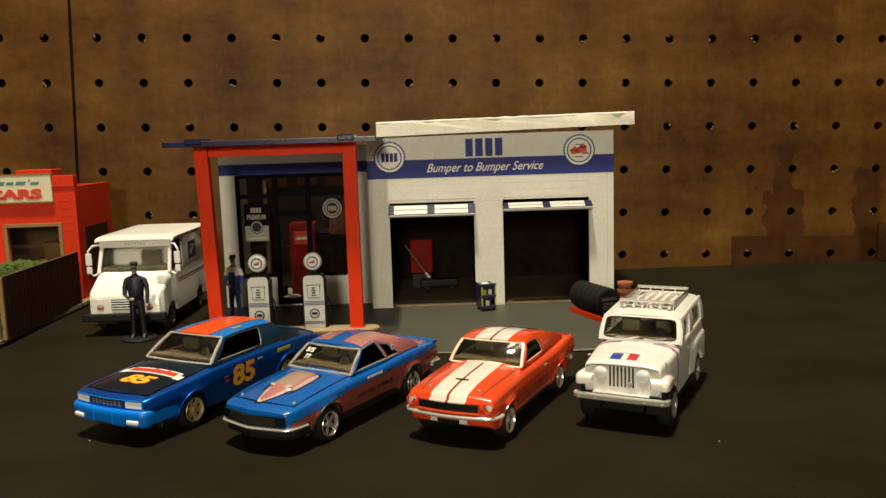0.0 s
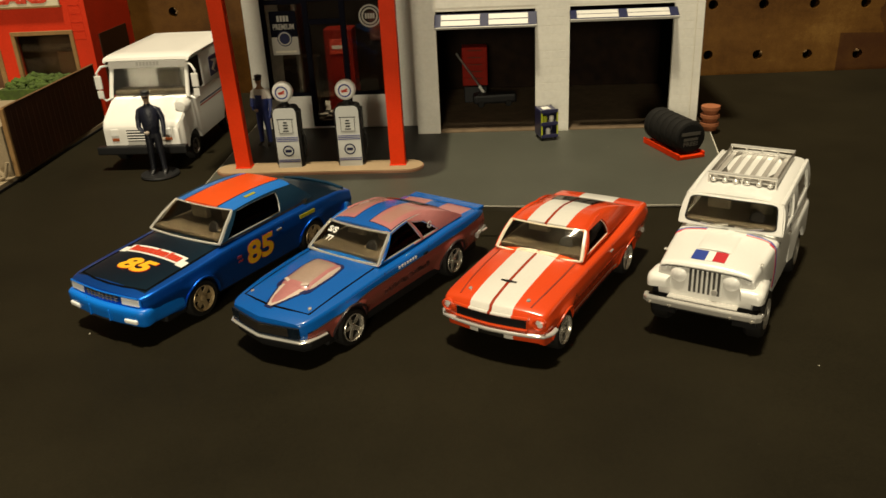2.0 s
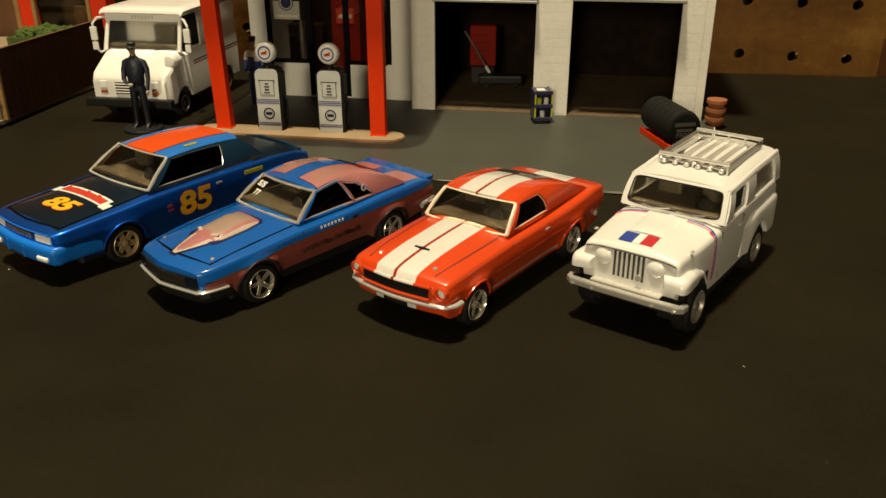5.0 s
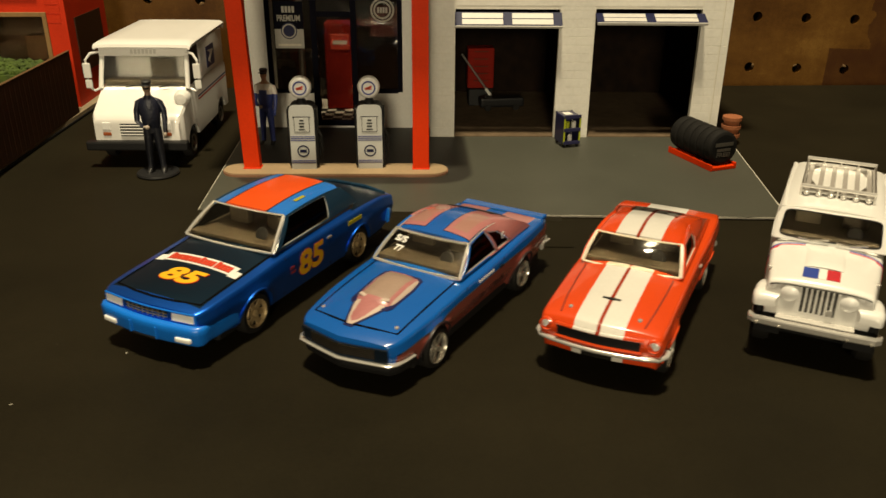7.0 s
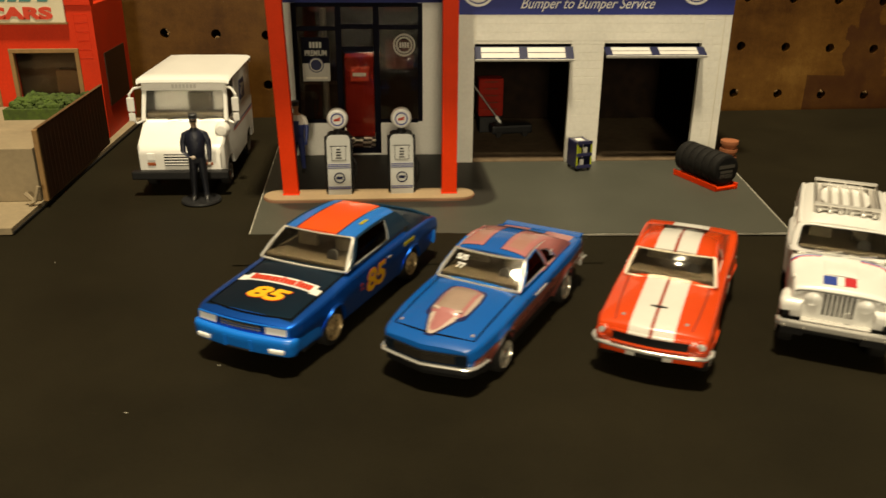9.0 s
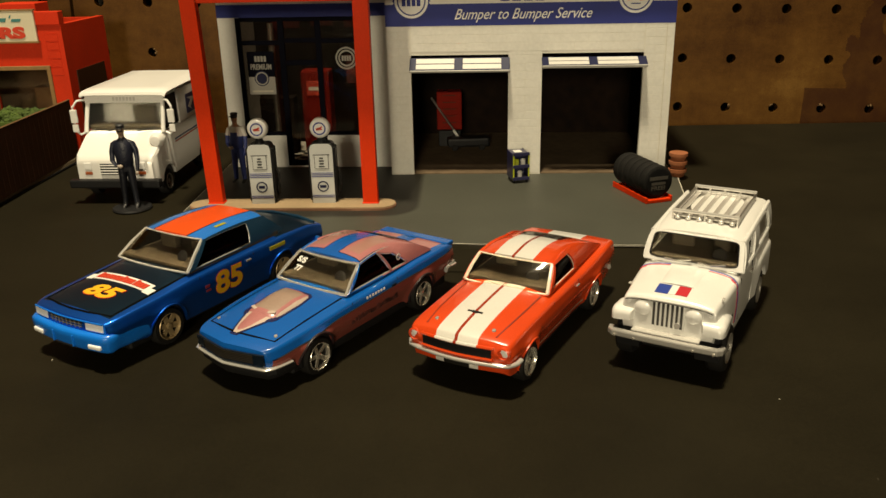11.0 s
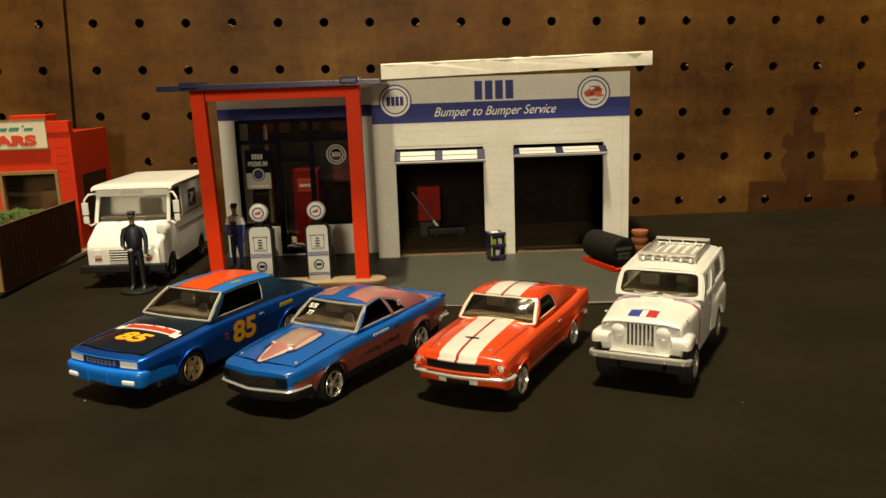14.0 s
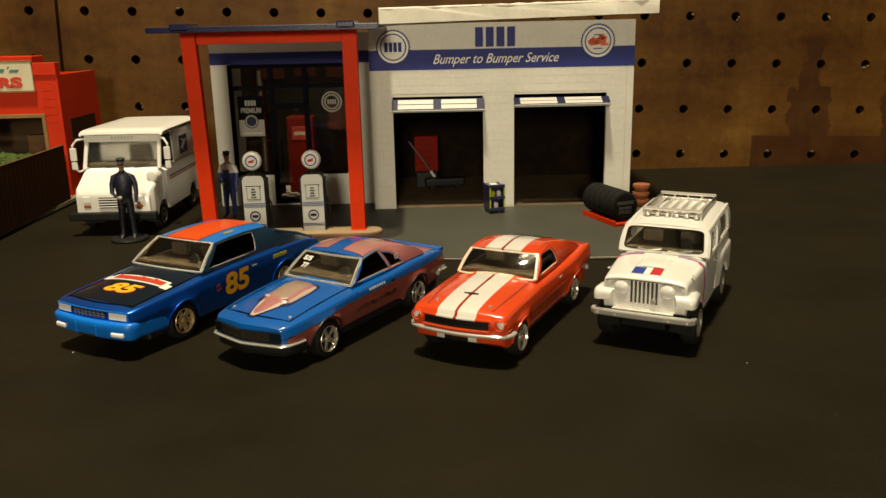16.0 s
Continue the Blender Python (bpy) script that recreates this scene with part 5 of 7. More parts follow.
class Shell:
    """A car's lower body from curves along its length.
    bow, vee: how far and how sharply the nose runs out in the middle; lean: (height, setback) of the nose;
    flank: (share of height, swell) down the side; flare: swell of the metal round the wheels; puff: swell of the two ends."""

    def __init__(self, y, half, shoulder, middle, sill, tuck, wheels, arch, wheel_z, flank=((0, 0), (1, 0)), bow=0.0, vee=1.6, lean=((0, 0), (1, 0)), flare=0.0, puff=0.02, edge=0.035):
        self.y, self.wheels, self.arch, self.wheel_z, self.flare, self.puff, self.edge = y, wheels, arch, wheel_z, flare, puff, edge
        self.half, self.shoulder, self.middle = glide(y, half), glide(y, shoulder), glide(y, middle)
        self.low, self.sill, self.tuck = glide(y, sill), sill, glide(y, tuck)
        self.flank, self.bow, self.vee, self.lean = glide(*zip(*flank)), bow, vee, glide(*zip(*lean))

    def nose(self, x, y, z=9.0):
        """How far the nose is pushed forward at a place."""
        k = max(0.0, min(1.0, (self.y[0] + 0.45 - y) / 0.45))
        return self.bow * k * k * (1 - min(1.0, abs(x) / 0.5) ** self.vee) - k ** 4 * self.lean(z)

    def top(self, x, y):
        h = self.half(y) - self.edge
        s, m = self.shoulder(y), self.middle(y)
        u = min(1.0, abs(x) / max(h, 0.01))
        return s + (m - s) * crown(u)

    def bottom(self, y):
        z = self.low(y)
        for w in self.wheels:
            d = y - w
            if abs(d) < self.arch:
                z = max(z, self.wheel_z + math.sqrt(self.arch ** 2 - d * d))
        return z

    def side(self, y, z):
        """Half width at a height on the flank."""
        h, s, b = self.half(y), self.shoulder(y), self.low(y)
        k = max(0.0, min(1.0, (z - b) / max(s - self.edge - b, 0.01)))
        w = h - self.tuck(y) * (1 - k) ** 1.6 * 0.8 + self.flank(k) - 0.010 * k ** 4
        for c in self.wheels:
            r = math.hypot(y - c, z - self.wheel_z)
            w += self.flare * math.exp(-((r - self.arch) / 0.045) ** 2)
        return w

    def section(self, y):
        h, e = self.half(y), self.edge
        s, b = self.shoulder(y), self.bottom(y)
        hh = h - e
        pts = [(hh * u, self.top(hh * u, y)) for u in (0.0, 0.2, 0.4, 0.6, 0.75, 0.87, 0.95, 1.0)]
        zt = s - e
        b = min(b, zt - 0.02)
        wt = self.side(y, zt)
        for a in (25, 50, 72):
            pts.append((hh + (wt - hh) * math.sin(radians(a)), zt + e * math.cos(radians(a))))
        for k in (0.0, 0.1, 0.2, 0.32, 0.44, 0.56, 0.68, 0.8, 0.9, 0.97, 1.0):
            z = zt + (b - zt) * k
            pts.append((self.side(y, z), z))
        pts.append((self.side(y, b) - 0.03, b + 0.004))
        return pts

    def mesh(self):
        y0, y1 = self.y[0], self.y[-1]
        ys = set(np.linspace(y0, y1, 70).round(4)) | set(np.round([y0 + 0.01, y0 + 0.025, y1 - 0.01, y1 - 0.025], 4))
        for w in self.wheels:
            ys |= set(np.round(w + self.arch * np.cos(np.linspace(0, math.pi, 23)), 4))
        ys = [y for y in sorted(ys) if y0 <= y <= y1]

        def put(x, y, z):
            return Vector((x, y - self.nose(x, y, z), z))
        rows = []
        for y in ys:
            p = self.section(y)
            rows.append([put(-x, y, z) for x, z in p[::-1]] + [put(x, y, z) for x, z in p[1:]])
        bm = rings(bmesh.new(), rows, caps=False)
        # rounded ends
        for y, d in ((y0, -1), (y1, 1)):
            p = self.section(y)
            us = [x / p[7][0] for x, z in p[:8]]
            us = [-u for u in us[::-1]] + us[1:]
            g = [[put(math.copysign(p[7 - i][0] if i < 8 else p[i - 7][0], u), y, (p[7 - i] if i < 8 else p[i - 7])[1]) for i, u in enumerate(us)]]
            m = len(p) - 8
            for j in range(8, len(p)):
                v = (j - 7) / m
                sw = self.puff * (1 - (2 * v - 1) ** 4) if j < len(p) - 1 else 0.0
                g.append([put(p[j][0] * u, y, p[j][1]) + Vector((0, d * sw * (1 - u ** 6), 0)) for u in us])
            rings(bm, g, close=False)
        bmesh.ops.remove_doubles(bm, verts=bm.verts[:], dist=0.0004)
        return bm


def drape(bm, shell, lift):
    """Lay a flat mesh (x, y, thickness z) on the top of a body."""
    for v in bm.verts:
        v.co.z = shell.top(v.co.x, v.co.y) + lift + v.co.z
        v.co.y -= shell.nose(v.co.x, v.co.y, shell.top(v.co.x, v.co.y))
    return bm


def flat_words(words, height, width, bold=0.05, slant=0.0):
    """Words lying in the xy plane, read from -y, with thickness in z."""
    b = lettering(words, height, width, slant, 0.004, bold)
    bmesh.ops.subdivide_edges(b, edges=[e for e in b.edges if e.calc_length() > 0.05], cuts=2)
    return place(b, Matrix.Rotation(radians(-90), 4, "X"))


def strip_on(shell, pts, w, lift=0.004):
    """A thin ribbon along (x, y) points on the top."""
    rows = []
    for i, (x, y) in enumerate(pts):
        a, b = pts[max(i - 1, 0)], pts[min(i + 1, len(pts) - 1)]
        d = Vector((b[0] - a[0], b[1] - a[1])).normalized()
        n = Vector((-d.y, d.x)) * w / 2
        rows.append([Vector((x + n.x * s, y + n.y * s, shell.top(x + n.x * s, y + n.y * s) + lift)) for s in (-1, 1)])
    for r in rows:
        for p in r:
            p.y -= shell.nose(p.x, p.y, p.z)
    return slab(bmesh.new(), rows, 0.004)


def face_strip(shell, x0, x1, z0, z1, y, depth=0.02, n=10, slope=0.0):
    """A plate across the nose that follows its bow."""
    rows = []
    for z in (z1, (z0 + z1) / 2, z0):
        rows.append([Vector((x0 + (x1 - x0) * i / n, y + slope * (z - z0) - shell.nose(x0 + (x1 - x0) * i / n, shell.y[0]), z)) for i in range(n + 1)])
    return slab(bmesh.new(), rows, depth)


def line_on_side(shell, pts, s, r=0.004):
    return tube(bmesh.new(), [(s * (shell.side(y, z) + 0.0005), y, z) for y, z in pts], r, 5)


def side_panel(car, s, A0, C0, C1, A1, wins, paint, side_glass, trim, rail_z=0.0, hip=0.0, trim_r=0.0055):
    """One side of a cabin with its windows cut out."""
    def at(u, v):
        p = A0.lerp(C0, u).lerp(A1.lerp(C1, u), v)
        b = hip * 4 * v * (1 - v) * u ** 3
        return p + Vector((s * 0.05 * v * (1 - v), 0.7 * b, b + rail_z * v * (1 - (2 * u - 1) ** 2)))

    def quad(a, b, c, d, nu, nv):
        rows = []
        for j in range(nv + 1):
            q = j / nv
            l, r = (a[0] + (d[0] - a[0]) * q, a[1] + (d[1] - a[1]) * q), (b[0] + (c[0] - b[0]) * q, b[1] + (c[1] - b[1]) * q)
            rows.append([at(l[0] + (r[0] - l[0]) * i / nu, l[1] + (r[1] - l[1]) * i / nu) for i in range(nu + 1)])
        return rows if s > 0 else [r[::-1] for r in rows]

    for i, (u0, u1, (w0, w1, w2, w3)) in enumerate(wins):
        pane = side_glass[i] if isinstance(side_glass, tuple) else side_glass
        bm = bmesh.new()
        for a, b, c, d in (((u0, 0), (u1, 0), w1, w0), ((u1, 0), (u1, 1), w2, w1), ((u1, 1), (u0, 1), w3, w2), ((u0, 1), (u0, 0), w0, w3)):
            slab(bm, quad(a, b, c, d, 6, 2), 0.02)
        part("side_panel", bm, paint, car, smooth=40)
        g = quad(w0, w1, w2, w3, 6, 4)
        sw = part("side_window", slab(bmesh.new(), [[p - Vector((s * 0.008, 0, 0)) for p in r] for r in g], 0.006), pane, car, smooth=40)
        sw.visible_shadow = False
        edge = g[0] + [r[-1] for r in g[1:-1]] + g[-1][::-1] + [r[0] for r in g[-2:0:-1]]
        part("window_trim", tube(bmesh.new(), edge, trim_r, 6, True), trim, sw, "bright trim")


def greenhouse(car, sh, a0, a1, c1, c0, roof_paint, pillar_paint, trim, wins=(), glass_mat=CAR_GLASS, side_glass=SMOKE, crown_h=0.03, back_paint=None, back_glass=None, rail=None, hip=0.0, edge_h=0.022, rail_r=0.007, frame_r=0.009, bow=0.045, cabin=CABIN, trim_r=0.0055):
    """Roof, pillars and glass. Corners are (half width, y, z): foot and head of the front pillar, head and foot of the rear one.
    wins: side windows, each the stretch of the side it takes and its corners as shares along and up."""
    rows = []
    n = 10
    for i in range(n + 1):
        v = i / n
        h = a1[0] + (c1[0] - a1[0]) * v
        y = a1[1] + (c1[1] - a1[1]) * v
        z = a1[2] + (c1[2] - a1[2]) * v + crown_h * (1 - (2 * v - 1) ** 2) * 0.8
        rows.append([Vector((h * u, y - (0.6 * bow * (1 - u * u) * (1 - i / 2) if i < 2 else 0), z + crown_h * (1 - abs(u) ** 2.5) - edge_h * max(0.0, (abs(u) - 0.84) / 0.16) ** 2.2)) for u in (-1, -0.985, -0.96, -0.92, -0.86, -0.7, -0.45, -0.2, 0, 0.2, 0.45, 0.7, 0.86, 0.92, 0.96, 0.985, 1)])
    global ROOF

    def ROOF(x, y):
        v = (y - a1[1]) / (c1[1] - a1[1])
        return a1[2] + (c1[2] - a1[2]) * v + crown_h * (1 - (2 * v - 1) ** 2) * 0.8 + crown_h * (1 - (abs(x) / a1[0]) ** 2.5)
    rf = part("roof", slab(bmesh.new(), rows[::-1], 0.018), roof_paint, car, smooth=50)
    ws = patch((-a0[0], a0[1], a0[2]), (a0[0], a0[1], a0[2]), (a1[0], a1[1], a1[2] - 0.004), (-a1[0], a1[1], a1[2] - 0.004), 14, 8, (0, -bow, 0.012))
    w = part("windscreen", slab(bmesh.new(), ws, 0.01), glass_mat, car, smooth=40)
    w.visible_shadow = False
    edge = ws[0] + [r[-1] for r in ws[1:-1]] + ws[-1][::-1] + [r[0] for r in ws[-2:0:-1]]
    part("windscreen_trim", tube(bmesh.new(), edge, frame_r, 6, True), trim, w, "bright trim")
    rw = []
    for k in range(9):
        v = k / 8
        w, b = c0[0] + (c1[0] - c0[0]) * v, hip * 4 * v * (1 - v)
        rw.append([Vector((-w * u, c0[1] + (c1[1] - c0[1]) * v + 0.7 * b, c0[2] + (c1[2] - c0[2]) * v + b + (0.012 * (1 - v) + crown_h * v) * (1 - abs(u) ** 2.5) - edge_h * v * max(0.0, (abs(u) - 0.84) / 0.16) ** 2.2)) for u in (1, 0.97, 0.92, 0.86, 0.7, 0.45, 0.2, 0, -0.2, -0.45, -0.7, -0.86, -0.92, -0.97, -1)])
    if back_paint:
        part("rear_deck_panel", slab(bmesh.new(), rw, 0.02), back_paint, car, smooth=40)
        g = []
        for v in np.linspace(1 - back_glass[2], 1 - back_glass[1], 6):
            w, b = c0[0] + (c1[0] - c0[0]) * v, hip * 4 * v * (1 - v)
            g.append([Vector((w * u, c0[1] + (c1[1] - c0[1]) * v + 0.7 * b + 0.003, c0[2] + (c1[2] - c0[2]) * v + b + 0.005 + (0.012 * (1 - v) + crown_h * v) * (1 - abs(u) ** 2.5))) for u in np.linspace(-back_glass[0], back_glass[0], 9)])
        part("rear_glass", slab(bmesh.new(), g, 0.006), SMOKE, car, smooth=40).visible_shadow = False
    else:
        part("rear_glass", slab(bmesh.new(), rw, 0.01), glass_mat, car).visible_shadow = False
    for s in (-1, 1):
        A0, A1, C1, C0 = [Vector((s * p[0], p[1], p[2])) for p in (a0, a1, c1, c0)]
        part("front_pillar", tube(bmesh.new(), [A0, A0.lerp(A1, 0.5) + Vector((s * 0.004, -0.01, 0)), A1 - Vector((0, 0, edge_h * 0.6))], 0.017, 6), trim, car)
        part("drip_rail", tube(bmesh.new(), [Vector((s * (a1[0] + (c1[0] - a1[0]) * v - 0.004), a1[1] + (c1[1] - a1[1]) * v, a1[2] + (c1[2] - a1[2]) * v + crown_h * (1 - (2 * v - 1) ** 2) * 0.8 - edge_h)) for v in np.linspace(0, 1, 9)], rail_r, 6), rail or pillar_paint, car)
        drop = Vector((0, 0, edge_h * 0.8))
        side_panel(car, s, A0, C0, C1 - drop, A1 - drop, wins, pillar_paint, side_glass, trim, crown_h * 0.8, hip, trim_r)
    # seats, dashboard and wheel inside
    cy = a0[1]
    h = a0[0]
    zf = max(sh.top(0, y) for y in np.linspace(a0[1], c0[1], 9)) + 0.008
    part("cabin_floor", one_box(-h + 0.02, h - 0.02, a0[1] + 0.05, c0[1] - 0.10, a0[2] - 0.06, zf), cabin, car)
    part("dashboard", one_box(-h + 0.03, h - 0.03, cy + 0.03, cy + 0.14, a0[2], a0[2] + 0.04, 0.012, 2), cabin, car)
    for s in (-1, 1):
        part("seat", one_box(s * h * 0.45 - 0.11, s * h * 0.45 + 0.11, cy + 0.42, cy + 0.50, a0[2], a0[2] + 0.15, 0.025, 2), cabin, car)
    part("steering_wheel", place(lathe(bmesh.new(), [(0.055, -0.006), (0.066, 0), (0.055, 0.006)], (0, 0, 0), "y", 18), Matrix.Translation((h * 0.45, cy + 0.2, a0[2] + 0.055)) @ Matrix.Rotation(radians(-25), 4, "X")), BLACK, car)
    return rf


def wheels_of(car, sh, x, r, w, rim, spokes=5, ys=None, lip=None, broad=0.10, share=0.56):
    for y in (ys or sh.wheels):
        for s in (-1, 1):
            wheel(car, s * (x - w / 2), y, r, r, w, s, rim, spokes, broad, share)
        for s in (-1, 1):
            part("wheel_well", one_box(s * (x - 0.13) - 0.10, s * (x - 0.13) + 0.10, y - sh.arch * 0.98, y + sh.arch * 0.98, r * 0.8, r + sh.arch * 0.9), BLACK, car)
        for s in (-1, 1):
            if lip:
                part("arch_lip", line_on_side(sh, [(y + (sh.arch + 0.006) * math.cos(a), sh.wheel_z + (sh.arch + 0.006) * math.sin(a)) for a in np.linspace(0.05, 3.09, 20)], s, 0.011), lip, car)
    y0, y1 = sh.y[0], sh.y[-1]
    part("chassis", one_box(-x + 0.06, x - 0.06, y0 + 0.22, y1 - 0.15, 0.10, sh.sill[2] + 0.06, 0.02, 1), BLACK, car)


def ribbon_bumper(path, profile):
    """Sweep a (depth, height) outline along (x, y) points."""
    rows = []
    for i, (x, y) in enumerate(path):
        a, b = path[max(i - 1, 0)], path[min(i + 1, len(path) - 1)]
        d = Vector((b[0] - a[0], b[1] - a[1], 0)).normalized()
        n = Vector((d.y, -d.x, 0))
        rows.append([Vector((x, y, 0)) + n * u + Vector((0, 0, z)) for u, z in profile])
    return rings(bmesh.new(), rows)


def oval(d, z, h, n=8):
    return [(d * math.cos(2 * math.pi * i / n), z + h * math.sin(2 * math.pi * i / n)) for i in range(n)]


# -- stock car: two blues, orange roof stripe, number 85
ROYAL = (0.002, 0.112, 0.62)
NAVY_CAR = (0.006, 0.032, 0.066)
M_BODY = surface("stock_car_paint", ROYAL, 0.38, 0.82, coat=0.35, vary=0.08, relief=0.05, areas=(
    (NAVY_CAR, (-1, 0.462), (-1.392, -0.42), (0.463, 0.9), True),
    (NAVY_CAR, (-1, 0.50), (0.78, 1.6), (0.50, 0.9), True)))
M_ROOF = surface("stock_car_roof_paint", (0.012, 0.16, 0.58), 0.3, coat=0.4, vary=0.08, relief=0.05, areas=(
    ((0.012, 0.012, 0.014), (-1, 0.242), (-1, 1), None, True),
    ((0.78, 0.085, 0.012), (-1, 0.225), (-1, 1), None, True)))
OLIVE = surface("olive_yellow_decal", (0.40, 0.36, 0.012), 0.5, vary=0.2)
BADGE_RED = surface("dark_red_decal", (0.16, 0.015, 0.03), 0.5)
M_PILLAR = surface("stock_car_pillar_paint", NAVY_CAR, 0.3, coat=0.4, vary=0.08)
car = thing("stock_car", "blue and navy model stock car with orange roof, yellow number 85", "model car", (-3.39, -9.43, 0), -29, "model cars in a row")
sh = Shell([-1.46, -1.40, -1.32, -0.82, -0.40, 0.3, 0.82, 1.3, 1.55],
           [0.50, 0.53, 0.545, 0.56, 0.56, 0.56, 0.56, 0.545, 0.52],
           [0.462, 0.478, 0.488, 0.520, 0.548, 0.555, 0.555, 0.540, 0.48],
           [0.475, 0.497, 0.515, 0.565, 0.60, 0.60, 0.59, 0.57, 0.51],
           [0.25, 0.23, 0.205, 0.15, 0.14, 0.14, 0.15, 0.17, 0.22],
           [0.05, 0.055, 0.06, 0.075, 0.08, 0.08, 0.075, 0.06, 0.05], (-0.82, 0.82), 0.215, 0.185, ((0, 0), (0.45, 0.002), (0.72, 0.010), (0.86, 0.003), (1, 0)), bow=0.045, flare=0.012, puff=0.012, edge=0.04)
part("body", sh.mesh(), M_BODY, car, smooth=38)
wheels_of(car, sh, 0.535, 0.185, 0.15, GOLD, 6, None, M_BODY, 0.15, 0.63)
greenhouse(car, sh, (0.485, -0.485, 0.595), (0.395, -0.175, 0.83), (0.385, 0.70, 0.824), (0.44, 0.95, 0.595), M_ROOF, M_PILLAR, BRIGHT, wins=[(0, 1, ((0.06, 0.03), (0.63, 0.02), (0.70, 0.90), (0.06, 0.93)))], rail=M_ROOF, frame_r=0.011, bow=0.075)
M_BLUE = surface("stock_car_bumper_paint", (0.001, 0.175, 0.74), 0.35, coat=0.3, vary=0.08)
for s in (-1, 1):
    x0, x1 = sorted((s * 0.262, s * 0.462))
    bez = part("lamp_bezel", face_strip(sh, x0 - 0.018, x1 + 0.018, 0.370, 0.460, -1.468, 0.03, 4), M_BLUE, car)
    part("headlamp", face_strip(sh, x0, x1, 0.384, 0.449, -1.476, 0.03, 4, 0.06), LENS, bez, "clear rectangular headlamp")
g = part("grille", face_strip(sh, -0.222, 0.222, 0.382, 0.456, -1.471, 0.02), BLACK, car, "black grille with fine bars")
for i in range(8):
    x = -0.186 + i * 0.0531
    part("grille_bar", one_box(x - 0.0035, x + 0.0035, -1.478 - sh.nose(x, -1.46), -1.465 - sh.nose(x, -1.46), 0.385, 0.453), SILVER, g)
for z in (0.404, 0.43):
    part("grille_bar", face_strip(sh, -0.22, 0.22, z - 0.003, z + 0.003, -1.476, 0.004), SILVER, g)
part("nose_header", tube(bmesh.new(), [(x, -1.474 - sh.nose(x, -1.46), 0.464) for x in np.linspace(-0.46, 0.46, 13)], 0.007, 6), M_BLUE, car)
wrap = [(sh.side(y, 0.29) - d, y) for y, d in ((-1.045, 0.02), (-1.15, 0.010), (-1.28, 0.006), (-1.38, 0.004))]
front = [(0.522, -1.455), (0.49, -1.497), (0.42, -1.516), (0.2, -1.542), (0.0, -1.552)]
path = [(-x, y) for x, y in wrap + front] + [(x, y) for x, y in (wrap + front)[::-1][1:]]
bp = part("front_bumper", ribbon_bumper(path, [(-0.055, 0.188), (-0.014, 0.190), (0.004, 0.206), (0.014, 0.240), (0.019, 0.300), (0.020, 0.336), (0.013, 0.354), (-0.005, 0.364), (-0.06, 0.368)]), M_BLUE, car, "bright blue wrapped bumper", smooth=50)
for s in (-1, 1):
    part("turn_lamp", place(one_box(-0.075, 0.075, -0.012, 0.05, 0.226, 0.274, 0.020, 3), Matrix.Translation((s * 0.385, -1.540, 0)) @ Matrix.Rotation(radians(6 * s), 4, "Z")), LENS, bp, "pale rounded bumper lamp")
    part("bumper_rib", one_box(s * 0.135 - 0.008, s * 0.135 + 0.008, -1.575, -1.54, 0.215, 0.325, 0.004, 1), M_BLUE, bp)
part("air_slot", one_box(-0.12, 0.12, -1.569, -1.52, 0.205, 0.222, 0.004, 1), BLACK, bp)
part("rear_bumper", ribbon_bumper([(0.53, 1.40), (0.48, 1.55), (0.2, 1.59), (-0.2, 1.59), (-0.48, 1.55), (-0.53, 1.40)], oval(0.03, 0.30, 0.09)), M_BLUE, car, smooth=40)
part("deck_lip", tube(bmesh.new(), [(-0.44, 1.50, 0.505), (-0.2, 1.525, 0.53), (0.2, 1.525, 0.53), (0.44, 1.50, 0.505)], 0.018, 7), M_PILLAR, car)
part("hood_seam", strip_on(sh, [(-0.45, -0.44), (-0.445, -0.8), (-0.445, -1.2), (-0.44, -1.355), (-0.2, -1.385), (0.0, -1.39), (0.2, -1.385), (0.44, -1.355), (0.445, -1.2), (0.445, -0.8), (0.45, -0.44)], 0.018), GAP, car)
bm = flat_words("85", 0.20, 0.36, 0.042, 0.3)
part("hood_number_edge", drape(place(flat_words("85", 0.207, 0.372, 0.047, 0.3), Matrix.Translation((0.02, -1.09, 0))), sh, 0.0035), RED_INK, car)
part("hood_number", drape(place(bm, Matrix.Translation((0.02, -1.09, 0))), sh, 0.007), YELLOW, car, "yellow number 85 on the hood")
bm = bmesh.new()
bm = slab(bm, [[Vector((x, -0.85 + 0.012 * math.cos(x * 4) + d, 0)) for x in np.linspace(-0.375, 0.375, 13)] for d in (0.066, -0.066)], 0.004)
rb = part("hood_ribbon", drape(bm, sh, 0.005), CARD, car, "white ribbon with small red marks")
random.seed(9)
bm = bmesh.new()
for i in range(15):
    x = -0.325 + i * 0.0435 + (0.006 if i > 6 else 0) + (0.006 if i > 10 else 0)
    tall = 0.098 if i in (0, 7, 11) else 0.080
    box(bm, x, x + random.uniform(0.034, 0.0405), -0.898 + 0.012 * math.cos(x * 4), -0.898 + tall + 0.012 * math.cos(x * 4), 0.0, 0.003)
part("ribbon_marks", drape(bm, sh, 0.0095), RED_INK, rb)
